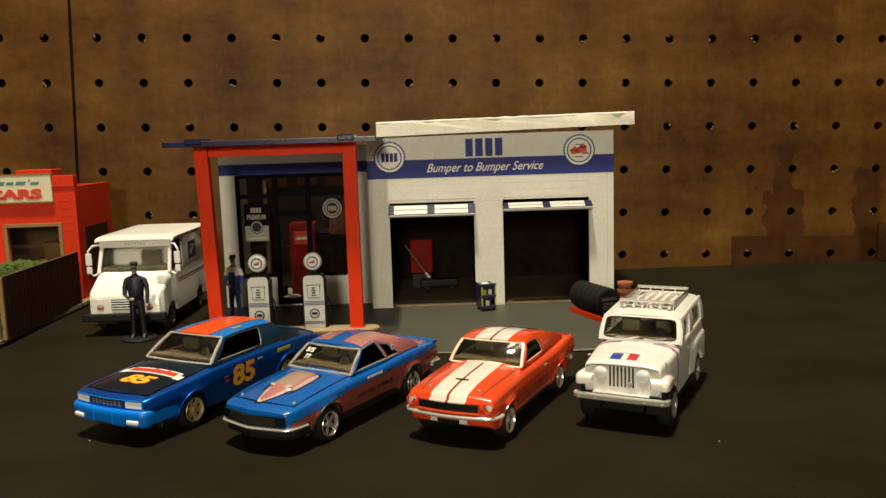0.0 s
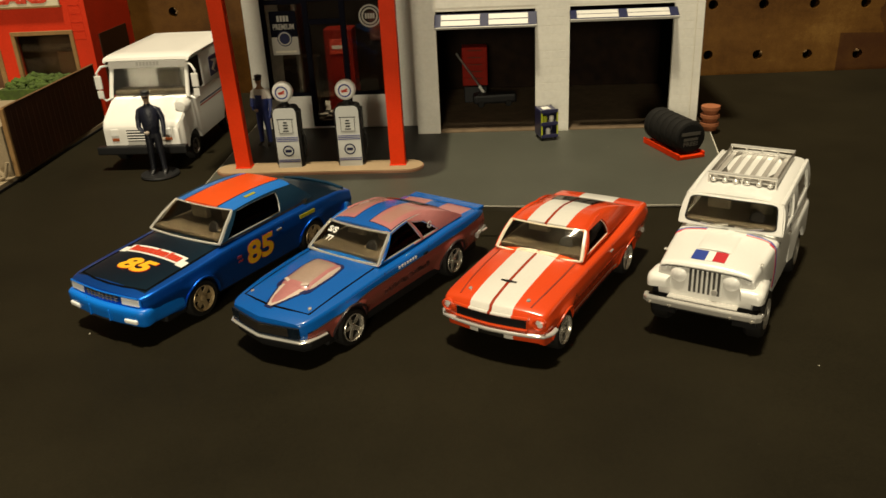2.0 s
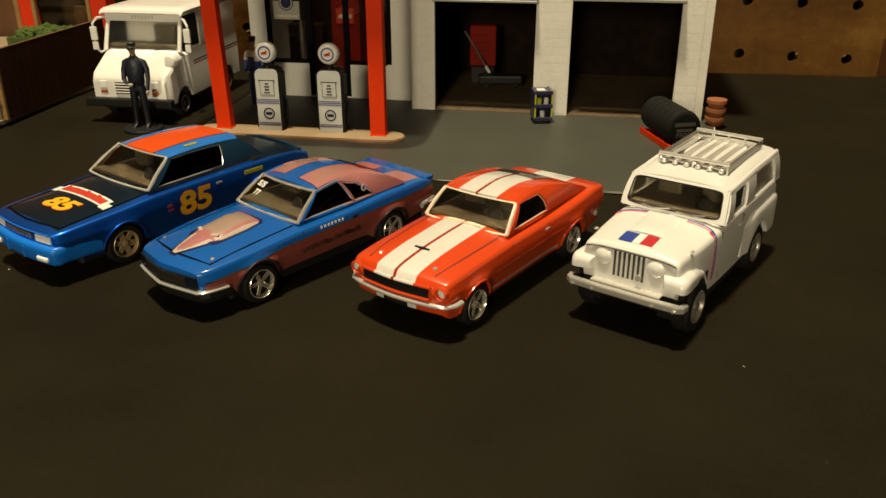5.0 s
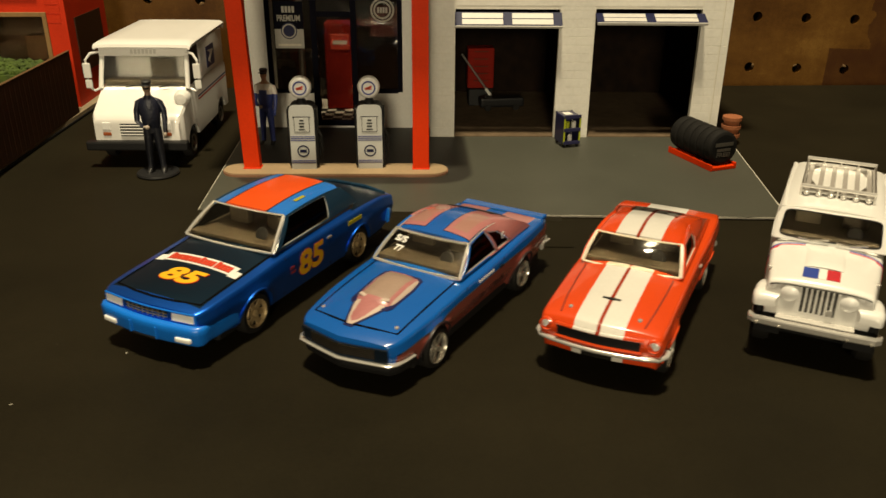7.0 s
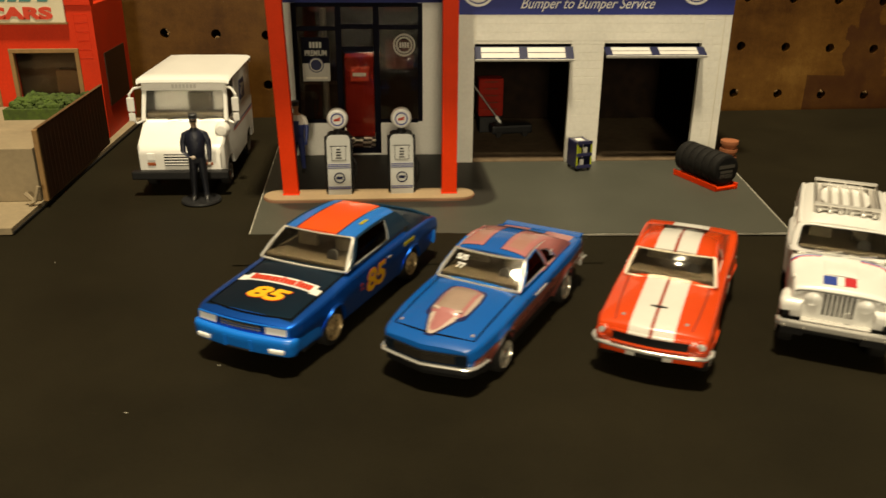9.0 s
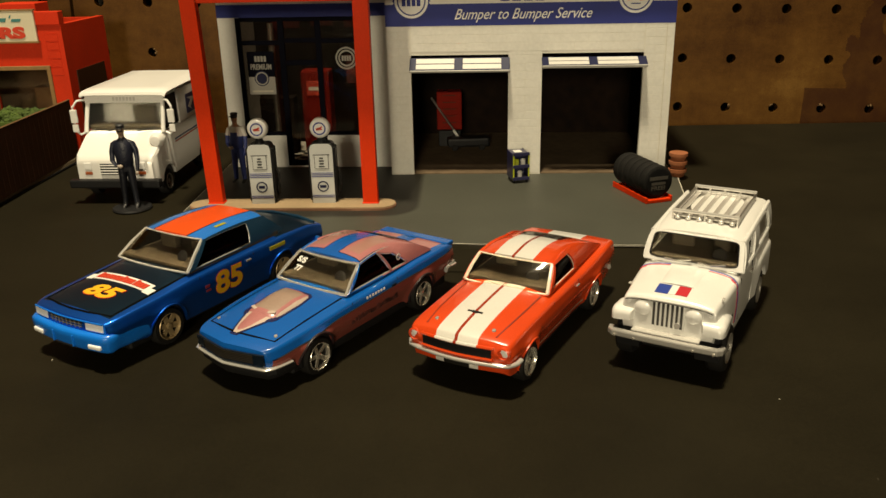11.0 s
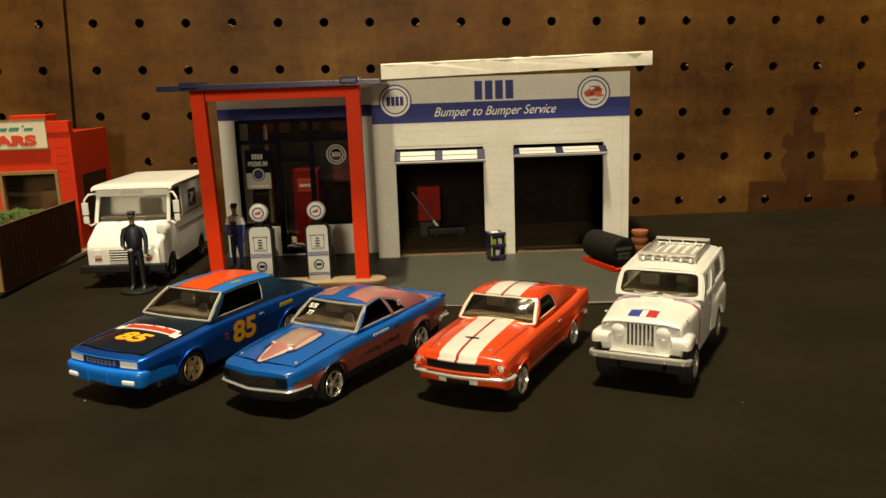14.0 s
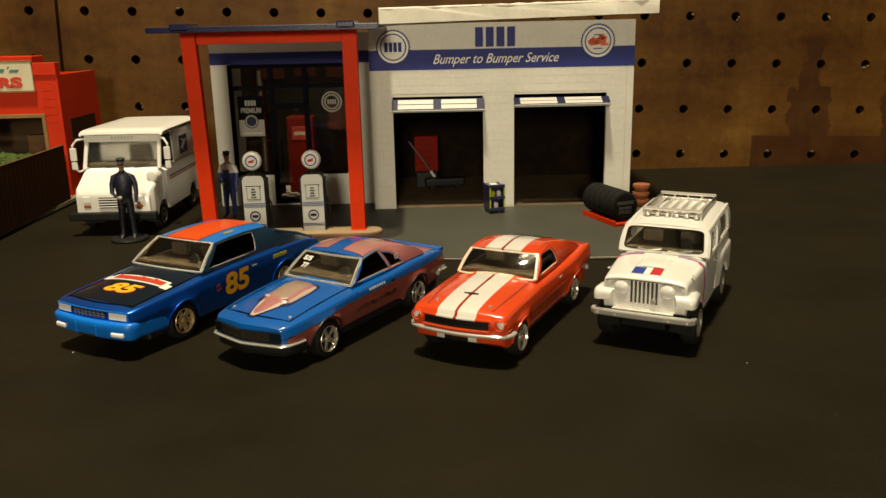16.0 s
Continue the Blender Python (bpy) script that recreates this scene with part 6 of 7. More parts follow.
for s in (-1, 1):
    b = slab(bmesh.new(), [[Vector((s * (0.345 + 0.045 * i), -0.85 - 0.035 + d, 0)) for i in range(3)] for d in (0.048, -0.048)], 0.003)
    part("ribbon_tail", drape(b, sh, 0.0045), CARD, rb)
    # flank: number, seams, decals, mirror
    for hgt, wid, bold, lift, mat, nm in ((0.255, 0.385, 0.042, 0.0045, RED_INK, "door_number_edge"), (0.245, 0.375, 0.030, 0.0062, YELLOW, "door_number")):
        b = lettering("85", hgt, wid, 0.0, 0.001, bold)
        place(b, Matrix.Rotation(radians(90 * s), 4, "Z"))
        lean = (sh.side(-0.02, 0.515) - sh.side(-0.02, 0.255)) / 0.26
        flat = max(sh.side(-0.02 + u, 0.385 + w) - lean * w for u in (-0.2, 0, 0.2) for w in (-0.13, -0.1, -0.06, -0.03, 0, 0.03, 0.06, 0.1, 0.13))
        for v in b.verts:
            d = v.co.x
            v.co = Vector((s * (flat + lean * v.co.z + lift - 0.004) + d, -0.02 + v.co.y, 0.385 + v.co.z))
        bmesh.ops.recalc_face_normals(b, faces=b.faces)
        part(nm, b, mat, car, "yellow number 85 on the door" if mat is YELLOW else "")
    part("door_seam", line_on_side(sh, [(-0.40, 0.53), (-0.40, 0.17)], s), SEAM, car)
    part("door_seam", line_on_side(sh, [(0.36, 0.53), (0.34, 0.17)], s), SEAM, car)
    part("door_handle", one_box(s * 0.56 - 0.008, s * 0.56 + 0.008, 0.24, 0.31, 0.47, 0.49, 0.003, 1), SILVER, car)
    part("flank_decal", one_box(s * 0.562 - 0.004, s * 0.562 + 0.003, 0.60, 0.85, 0.468, 0.512, 0.004, 1), OLIVE, car, "yellow strip decal")
    if s > 0:
        part("roof_decal", place(one_box(-0.018, 0.018, -0.075, 0.075, 0.0, 0.003, 0.001, 1), Matrix.Translation((0.325, 0.16, ROOF(0.325, 0.16) + 0.002)) @ Matrix.Rotation(radians(8), 4, "Y")), OLIVE, car)
    part("flank_badge", one_box(s * 0.566 - 0.004, s * 0.566 + 0.001, -0.355, -0.295, 0.395, 0.425, 0.002, 1), BADGE_RED, car)
    part("flank_badge", one_box(s * 0.566 - 0.004, s * 0.566 + 0.001, -0.35, -0.285, 0.355, 0.378, 0.002, 1), BADGE_RED, car)

# -- muscle car: blue with faded pink stripes, hood scoop
TEAL_BLUE = (0.001, 0.096, 0.41)
PINK = (0.42, 0.165, 0.165)
# the same pink darkened for the flanks, which lie in shade
SHADED_PINK = (0.27, 0.066, 0.053)
C_BODY = surface("muscle_car_paint", TEAL_BLUE, 0.25, coat=0.6, vary=0.08, relief=0.05, worn=((0.14, 0.10, 0.09), 3.0, 0.74), areas=(
    (PINK, (0.095, 0.40), (0.82, 1.30), (0.5, 0.9), True),
    ((0.01, 0.02, 0.05), (0.40, 1), (-1.28, -0.5), (0.0, 0.487, 0.12), True),
    (SHADED_PINK, (0.40, 1), (-1.28, -0.5), (0.0, 0.475, 0.12), True),
    ((0.01, 0.02, 0.05), (0.40, 1), (-0.5, 1.5), (0.0, 0.437, 0.02), True),
    (SHADED_PINK, (0.40, 1), (-0.5, 1.5), (0.0, 0.425, 0.02), True)))
C_ROOF = surface("muscle_car_roof_paint", TEAL_BLUE, 0.25, coat=0.6, vary=0.08, relief=0.05, areas=(
    ((0.01, 0.02, 0.08), (0.086, 0.350), (0.0, 2), None, True), (PINK, (0.095, 0.342), (0.012, 2), None, True), ((0.37, 0.19, 0.16), (0.14, 0.285), (0.08, 0.60), None, True)))
C_BACK = surface("muscle_car_back_paint", TEAL_BLUE, 0.25, coat=0.6, vary=0.08, relief=0.05, areas=(
    ((0.01, 0.02, 0.08), (0.086, 0.41), (0.0, 0.98), None, True), (PINK, (0.095, 0.40), (0.0, 0.97), None, True)))
C_PILLAR = surface("muscle_car_pillar_paint", TEAL_BLUE, 0.25, coat=0.5, vary=0.10, areas=((PINK, None, (0.22, 2.0), None, False),))
car = thing("muscle_car", "blue model muscle car with faded pink stripes and hood scoop", "model car", (-1.804, -10.062, 0), -32.5, "model cars in a row")
sh = Shell([-1.30, -1.26, -1.18, -0.81, -0.30, 0.3, 0.80, 1.25, 1.43],
           [0.405, 0.445, 0.47, 0.508, 0.52, 0.52, 0.525, 0.50, 0.46],
           [0.415, 0.428, 0.44, 0.475, 0.505, 0.515, 0.545, 0.535, 0.50],
           [0.432, 0.452, 0.475, 0.525, 0.56, 0.565, 0.57, 0.55, 0.505],
           [0.19, 0.17, 0.15, 0.14, 0.14, 0.14, 0.15, 0.17, 0.22],
           [0.05, 0.06, 0.07, 0.09, 0.11, 0.11, 0.09, 0.07, 0.05], (-0.80, 0.78), 0.205, 0.175, ((0, 0), (0.3, 0.004), (0.62, 0.014), (0.85, 0.004), (1, 0)), bow=0.10, vee=1.15, lean=((0.2, 0.05), (0.28, 0.012), (0.40, 0), (0.5, 0)), flare=0.018, puff=0.008, edge=0.04)
part("body", sh.mesh(), C_BODY, car, smooth=38)
wheels_of(car, sh, 0.515, 0.175, 0.15, SILVER, 5, None, surface("dark_arch_paint", (0.035, 0.016, 0.020), 0.4, vary=0.2), 0.11, 0.66)
greenhouse(car, sh, (0.425, -0.305, 0.545), (0.36, -0.035, 0.752), (0.35, 0.52, 0.765), (0.43, 1.04, 0.56), C_ROOF, C_PILLAR, CHROME, wins=[(0, 0.5, ((0.03, 0.03), (0.494, 0.03), (0.494, 0.965), (0.03, 0.965))), (0.5, 1, ((0.508, 0.03), (0.70, 0.04), (0.68, 0.68), (0.508, 0.95)))], crown_h=0.04, rail=CHROME, hip=0.028, rail_r=0.011, back_paint=C_BACK, back_glass=(0.62, 0.22, 0.72), frame_r=0.0155, bow=0.075, trim_r=0.009)
TEAL_TRIM = surface("dark_teal_trim", (0.004, 0.012, 0.024), 0.25, coat=0.5)
gr = part("nose_grille", face_strip(sh, -0.392, 0.392, 0.285, 0.385, -1.313, 0.02, 18, -0.05), BLACK, car, "full-width black grille")
for z in (0.304, 0.320, 0.336, 0.352, 0.368):
    part("grille_bar", face_strip(sh, -0.30, 0.30, z - 0.0022, z + 0.0022, -1.317 - 0.05 * (z - 0.285), 0.005, 14), CABIN, gr)
loop = [(x, 0.388) for x in np.linspace(-0.39, 0.39, 15)] + [(0.40, 0.36), (0.397, 0.30)] + [(x, 0.282) for x in np.linspace(0.386, -0.386, 15)] + [(-0.397, 0.30), (-0.40, 0.36)]
part("grille_surround", tube(bmesh.new(), [(x, -1.319 - sh.nose(x, -1.3) - 0.05 * (z - 0.285), z) for x, z in loop], 0.0042, 6, True), TEAL_TRIM, gr, "thin dark grille surround")
for s in (-1, 1):
    x0, x1 = sorted((s * 0.302, s * 0.390))
    part("lamp_door", face_strip(sh, x0, x1, 0.292, 0.380, -1.319, 0.01, 4, -0.05), TEAL_TRIM, gr, "dark blue hidden lamp door")
    part("lamp_divider", tube(bmesh.new(), [(s * 0.298, -1.320 - sh.nose(0.298, -1.3), 0.286), (s * 0.298, -1.324 - sh.nose(0.298, -1.3), 0.386)], 0.004, 5), TEAL_TRIM, gr)
path = [(-0.478, -1.10), (-0.460, -1.22), (-0.442, -1.29)] + [(x, -1.322 - sh.nose(x, -1.3)) for x in np.linspace(-0.405, 0.405, 13)] + [(0.442, -1.29), (0.460, -1.22), (0.478, -1.10)]
part("front_bumper", ribbon_bumper(path, [(-0.03, 0.246), (0.006, 0.243), (0.018, 0.249), (0.021, 0.260), (0.012, 0.268), (-0.03, 0.272)]), CHROME, car, "thin chrome bumper", smooth=50)
part("front_apron", ribbon_bumper([(p[0] * 0.93, p[1] + 0.05) for p in path], oval(0.03, 0.19, 0.05)), BLACK, car)
part("rear_bumper", ribbon_bumper([(0.515, 1.20), (0.46, 1.43), (0.2, 1.47), (-0.2, 1.47), (-0.46, 1.43), (-0.515, 1.20)], oval(0.022, 0.29, 0.034)), CHROME, car, smooth=50)
# hood scoop with a tapering stripe ahead of it
rows = []
for y, h, z in ((-0.985, 0.10, 0.0), (-0.955, 0.15, 0.035), (-0.88, 0.175, 0.05), (-0.66, 0.185, 0.06), (-0.53, 0.17, 0.04), (-0.49, 0.14, 0.0)):
    rows.append([Vector((h * u, y, z * (1 - abs(u) ** 4) - 0.002)) for u in (-1, -0.9, -0.6, -0.2, 0.2, 0.6, 0.9, 1)])
C_OUTLINE = surface("navy_outline", (0.008, 0.012, 0.075), 0.3, coat=0.4)
SCOOP_EDGE = surface("pale_scoop_edge", (0.55, 0.44, 0.38), 0.4, vary=0.15)
SCOOP = surface("scoop_paint", PINK, 0.35, coat=0.4, vary=0.15, areas=(((0.34, 0.24, 0.19), (-1, 0.125), (-0.92, -0.55), None, True), ((0.52, 0.42, 0.36), (0.155, 1), None, None, True)))
sc = part("hood_scoop", drape(slab(bmesh.new(), rows[::-1], 0.006), sh, 0.006), SCOOP, car, "pink and grey hood scoop", smooth=40)
for grow, lift, mat in ((0.02, 0.003, C_OUTLINE), (0.0, 0.0065, SCOOP_EDGE), (-0.022, 0.010, SCOOP)):
    rows = []
    for k in range(7):
        v = k / 6
        h = 0.135 * (1 - v) ** 0.8 + 0.022 + grow
        rows.append([Vector((h * u, -0.93 - 0.275 * v - (grow if k == 6 else 0), 0.022 * (1 - v) * (1 - u * u))) for u in np.linspace(-1, 1, 7)])
    part("hood_prow", drape(slab(bmesh.new(), rows, 0.003), sh, lift), mat, sc)
rows = []
for y, h in ((-1.0, 0.17), (-0.96, 0.195), (-0.66, 0.207), (-0.50, 0.19), (-0.468, 0.15)):
    rows.append([Vector((h * u, y, 0)) for u in np.linspace(-1, 1, 9)])
part("scoop_outline", drape(slab(bmesh.new(), rows[::-1], 0.003), sh, 0.004), C_OUTLINE, sc)
for s in (-1, 1):
    part("scoop_mouth", drape(place(one_box(-0.036, 0.036, -0.016, 0.016, 0.024, 0.036, 0.003, 1), Matrix.Translation((s * 0.105, -0.925, 0.0)) @ Matrix.Rotation(radians(22 * s), 4, "Z")), sh, 0.006), SCOOP_EDGE, sc)
part("hood_seam", strip_on(sh, [(-0.40, -0.34), (-0.395, -0.8), (-0.385, -1.175), (-0.2, -1.195), (0, -1.20), (0.2, -1.195), (0.385, -1.175), (0.395, -0.8), (0.40, -0.34)], 0.015), GAP, car)
for s in (-1, 1):
    part("hood_pin", drape(lathe(bmesh.new(), [(0.016, 0.0), (0.014, 0.008), (0.0, 0.010)], (s * 0.345, -1.12, 0), "z", 10), sh, 0.002), CHROME, car)
    part("door_seam", line_on_side(sh, [(-0.32, 0.50), (-0.33, 0.17)], s), SEAM, car)
    part("door_seam", line_on_side(sh, [(0.36, 0.51), (0.34, 0.17)], s), SEAM, car)
    part("flank_line", line_on_side(sh, [(y, 0.481 + 0.12 * y if y < -0.5 else 0.431 + 0.02 * y) for y in np.linspace(-1.24, 1.25, 40)], s, 0.0045), SEAM, car)
    part("arch_line", line_on_side(sh, [(-0.80 + 0.22 * math.cos(a), 0.175 + 0.22 * math.sin(a)) for a in np.linspace(0.2, 2.95, 16)], s, 0.006), SEAM, car)
    part("arch_line", line_on_side(sh, [(0.78 + 0.22 * math.cos(a), 0.175 + 0.22 * math.sin(a)) for a in np.linspace(0.2, 2.95, 16)], s, 0.006), SEAM, car)
    for i in range(7):
        part("vent_mark", one_box(s * 0.524 - 0.004, s * 0.524 + 0.004, -0.13 + i * 0.042, -0.113 + i * 0.042, 0.462, 0.485), WHITE, car)
    part("door_handle", one_box(s * 0.528 - 0.008, s * 0.528 + 0.008, 0.25, 0.31, 0.448, 0.470, 0.003, 1), TEAL_TRIM, car)
    bm = bmesh.new()
    random.seed(31)
    for i in range(17):
        y, z, tall = -0.34 + i * 0.040, 0.30 + random.uniform(-0.012, 0.012), random.uniform(0.03, 0.055)
        d = max(sh.side(y, z), sh.side(y, z + tall))
        box(bm, s * d - 0.004, s * d + 0.003, y, y + random.uniform(0.025, 0.045), z, z + tall)
    part("flank_lettering", bm, surface("faded_grey_decal", (0.185, 0.052, 0.043), 0.6, vary=0.6, grain=9), car)
    part("quarter_decal", torus_flat(bmesh.new(), 0, 0, 0, 0.022, 0.034, 0.003, 20), WHITE, car, "small round white decal on the rear side glass").matrix_basis = pose(s * 0.426 * IN, 0.50 * IN, 0.655 * IN, 0, 14 * s, 90 * s)
    part("exhaust_tip", tube(bmesh.new(), [(s * 0.47, 1.22, 0.27), (s * 0.51, 1.40, 0.30)], 0.012, 8), CHROME, car)
part("spoiler", one_box(-0.45, 0.45, 1.33, 1.455, 0.490, 0.535, 0.016, 3), surface("ducktail_paint", TEAL_BLUE, 0.25, coat=0.6, vary=0.08), car)
for words, x, v, w in (("S/S", -0.235, 0.77, 0.125), ("77", -0.215, 0.50, 0.09)):
    b = lettering(words, 0.046, w, 0.15, 0.003, 0.03)
    for p in b.verts:
        k = v + p.co.z * 0.8 / 0.207
        u = (x + p.co.x) / (0.425 - 0.065 * k)
        q = (1 - u * u) * (0.6 + 0.4 * (1 - (2 * k - 1) ** 2))
        p.co = Vector((x + p.co.x, -0.305 + 0.27 * k - 0.075 * q - 0.008 + p.co.y, 0.545 + 0.203 * k + 0.012 * q + 0.006))
    part("screen_lettering", b, WHITE, car, "white lettering on the windscreen")

# -- fastback: orange-red with twin white stripes
ORANGE = (0.66, 0.060, 0.011)
STRIPE = (0.70, 0.68, 0.64)
PINST = (0.30, 0.03, 0.012)
F_BODY = surface("fastback_paint", ORANGE, 0.25, coat=0.6, vary=0.07, relief=0.05, areas=(
    (STRIPE, (-1, 0.195), (-1.3, -0.1), (0.40, 0.9), True), (PINST, (-1, 0.014), (-1.3, -0.1), (0.40, 0.9), True),
    (STRIPE, (-1, 0.19), (0.7, 1.5), (0.40, 0.9), True),
    ((0.60, 0.36, 0.27), (0.4, 1), (-0.55, 0.55), (0.182, 0.208), True),
    (STRIPE, (0.12, 0.20), (-2, -1.0), (0.0, 0.285), True), ((0.010, 0.010, 0.010), (-1, 0.12), (-2, -1.0), (0.0, 0.27), True)))
F_ROOF = surface("fastback_roof_paint", ORANGE, 0.25, coat=0.6, vary=0.07, relief=0.05, areas=(
    (STRIPE, (-1, 0.193), (-2, 2), None, True), (PINST, (-1, 0.014), (-2, 2), None, True)))
F_SEAM = surface("dark_orange_gap", (0.20, 0.018, 0.006), 0.6)
F_PLAIN = surface("fastback_plain_paint", ORANGE, 0.25, coat=0.6, vary=0.07, relief=0.05)
CREAM = surface("cream_window_trim", (0.74, 0.68, 0.56), 0.35, vary=0.12, coat=0.3)
car = thing("fastback_car", "orange-red model fastback coupe with twin white racing stripes", "model car", (-0.024, -10.194, 0), -28, "model cars in a row")
sh = Shell([-1.20, -1.17, -1.10, -0.81, -0.26, 0.3, 0.80, 1.2, 1.36],
           [0.455, 0.48, 0.49, 0.495, 0.50, 0.50, 0.515, 0.51, 0.495],
           [0.41, 0.48, 0.50, 0.52, 0.535, 0.53, 0.55, 0.575, 0.56],
           [0.44, 0.51, 0.535, 0.575, 0.60, 0.60, 0.595, 0.59, 0.57],
           [0.23, 0.20, 0.17, 0.15, 0.15, 0.15, 0.16, 0.19, 0.23],
           [0.045, 0.05, 0.06, 0.075, 0.09, 0.09, 0.08, 0.06, 0.045], (-0.81, 0.80), 0.205, 0.175, ((0, 0), (0.3, -0.004), (0.5, 0.0), (0.72, 0.013), (0.88, 0.004), (1, 0)), bow=0.06, lean=((0.2, 0.02), (0.30, 0.02), (0.41, 0), (0.5, 0)), flare=0.016, puff=0.01, edge=0.045)
part("body", sh.mesh(), F_BODY, car, smooth=38)
wheels_of(car, sh, 0.485, 0.175, 0.14, SILVER, 5, None, F_PLAIN, 0.11, 0.66)
greenhouse(car, sh, (0.415, -0.29, 0.575), (0.365, -0.07, 0.785), (0.335, 0.42, 0.79), (0.405, 1.13, 0.585), F_ROOF, F_PLAIN, CREAM, wins=[(0, 1, ((0.05, 0.06), (0.48, 0.04), (0.595, 0.80), (0.075, 0.93)))], crown_h=0.03, hip=0.025, back_paint=F_ROOF, back_glass=(0.62, 0.10, 0.50), bow=0.08)
part("grille_mouth", face_strip(sh, -0.32, 0.32, 0.365, 0.452, -1.212, 0.03, 12, 0.05), BLACK, car, "black grille opening")
part("grille_lip", tube(bmesh.new(), [(x, -1.212 - sh.nose(x, -1.2), 0.352) for x in np.linspace(-0.33, 0.33, 11)], 0.012, 6), F_PLAIN, car)
part("hood_lip", tube(bmesh.new(), [(x, -1.205 - sh.nose(x, -1.2), 0.452) for x in np.linspace(-0.34, 0.34, 11)], 0.014, 6), F_BODY, car)
path = [(-0.50, -1.05), (-0.50, -1.13), (-0.455, -1.20), (-0.36, -1.228), (-0.18, -1.258), (0, -1.27), (0.18, -1.258), (0.36, -1.228), (0.455, -1.20), (0.50, -1.13), (0.50, -1.05)]
part("front_bumper", ribbon_bumper(path, oval(0.026, 0.305, 0.020, 12)), BRIGHT, car, "chrome bumper", smooth=50)
part("rear_bumper", ribbon_bumper([(0.50, 1.20), (0.45, 1.37), (0.2, 1.40), (-0.2, 1.40), (-0.45, 1.37), (-0.50, 1.20)], oval(0.02, 0.32, 0.03)), BRIGHT, car, smooth=50)
for s in (-1, 1):
    bz = part("headlamp_bezel", lathe(bmesh.new(), [(0.056, -1.13), (0.056, -1.220), (0.045, -1.226), (0.036, -1.205)], (s * 0.418, 0, 0.412), "y", 20), F_PLAIN, car)
    part("headlamp", lathe(bmesh.new(), [(0.040, -1.19), (0.036, -1.208), (0.024, -1.216), (0.0, -1.219)], (s * 0.418, 0, 0.412), "y", 20), LENS, bz, "round clear headlamp", smooth=40)
    part("hood_pin", drape(lathe(bmesh.new(), [(0.018, 0.0), (0.015, 0.008), (0.0, 0.010)], (s * 0.27, -1.06, 0), "z", 10), sh, 0.002), CHROME, car)
    part("door_seam", line_on_side(sh, [(-0.30, 0.52), (-0.30, 0.18)], s, 0.003), F_SEAM, car)
    part("door_seam", line_on_side(sh, [(0.30, 0.52), (0.28, 0.18)], s, 0.003), F_SEAM, car)
    part("door_handle", one_box(s * 0.50 - 0.008, s * 0.50 + 0.008, 0.24, 0.30, 0.46, 0.478, 0.003, 1), CHROME, car)
    part("hood_seam", strip_on(sh, [(s * 0.37, -0.33), (s * 0.365, -0.6), (s * 0.35, -0.9), (s * 0.325, -1.13)], 0.012), F_SEAM, car)
    cove = [(y, 0.36 + 0.02 * math.sin((y + 0.6) * 1.5)) for y in np.linspace(-0.5, 0.62, 16)]
    part("flank_crease", line_on_side(sh, cove, s, 0.003), F_PLAIN, car)
part("hood_vent", drape(one_box(-0.03, 0.03, -0.90, -0.87, 0.0, 0.006, 0.002, 1), sh, 0.002), BLACK, car)
for s in (-1, 1):
    part("hood_vent", drape(place(one_box(0.03, 0.072, -0.008, 0.008, 0.0, 0.008, 0.002, 1), Matrix.Translation((0, -0.885, 0)) @ Matrix.Rotation(0 if s > 0 else math.pi, 4, "Z")), sh, 0.002), BLACK, car)
cg = bmesh.new()
for i in range(22):
    box(cg, -0.20 + i * 0.0185, -0.191 + i * 0.0185, -0.335, -0.295, 0, 0.004)
part("cowl_grille", drape(cg, sh, 0.003), CARD_EDGE, car)

# -- white wagon with roof rack
W_PAINT = surface("wagon_white_paint", (0.74, 0.735, 0.71), 0.3, coat=0.4, vary=0.05, relief=0.05)
PLATED = surface("dull_plated_metal", (0.84, 0.82, 0.78), 0.24, 0.70, vary=0.10)
W_RIM = surface("grey_steel_rim", (0.42, 0.40, 0.36), 0.32, 0.75, vary=0.15)
SLOT_GREY = surface("grey_slot_paint", (0.05, 0.048, 0.044), 0.6)
FLAG_BLUE = surface("flag_blue", (0.02, 0.05, 0.30), 0.45)
FLAG_RED = surface("flag_red", (0.50, 0.02, 0.03), 0.45)
car = thing("utility_wagon", "white model utility wagon with chrome roof rack and tricolour hood flag", "model car", (1.606, -10.258, 0), -28.3, "model cars in a row")
JW = [-0.60, 0.82]
WAGON_GLASS = glass("wagon_door_plastic", (0.35, 0.33, 0.29), 0.1)
WAGON_REAR = glass("clouded_side_plastic", (0.95, 0.93, 0.86), 0.45)
sh = Shell([-0.885, -0.86, -0.72, -0.55, -0.10, 0.3, 1.0, 1.32, 1.36],
           [0.395, 0.402, 0.412, 0.43, 0.45, 0.455, 0.455, 0.45, 0.44],
           [0.655, 0.672, 0.68, 0.685, 0.70, 0.70, 0.70, 0.70, 0.69],
           [0.675, 0.70, 0.715, 0.73, 0.745, 0.745, 0.745, 0.745, 0.73],
           [0.38, 0.36, 0.30, 0.24, 0.22, 0.22, 0.24, 0.28, 0.30],
           [0.02, 0.02, 0.02, 0.02, 0.02, 0.02, 0.02, 0.02, 0.02], JW, 0.25, 0.215, ((0, 0), (0.5, 0.004), (1, 0)), bow=0.015, lean=((0.3, 0.0), (0.6, 0.0), (0.70, 0.02), (0.75, 0.02)), puff=0.01, edge=0.05)
part("body", sh.mesh(), W_PAINT, car, smooth=38)
wheels_of(car, sh, 0.47, 0.215, 0.15, W_RIM, 12)
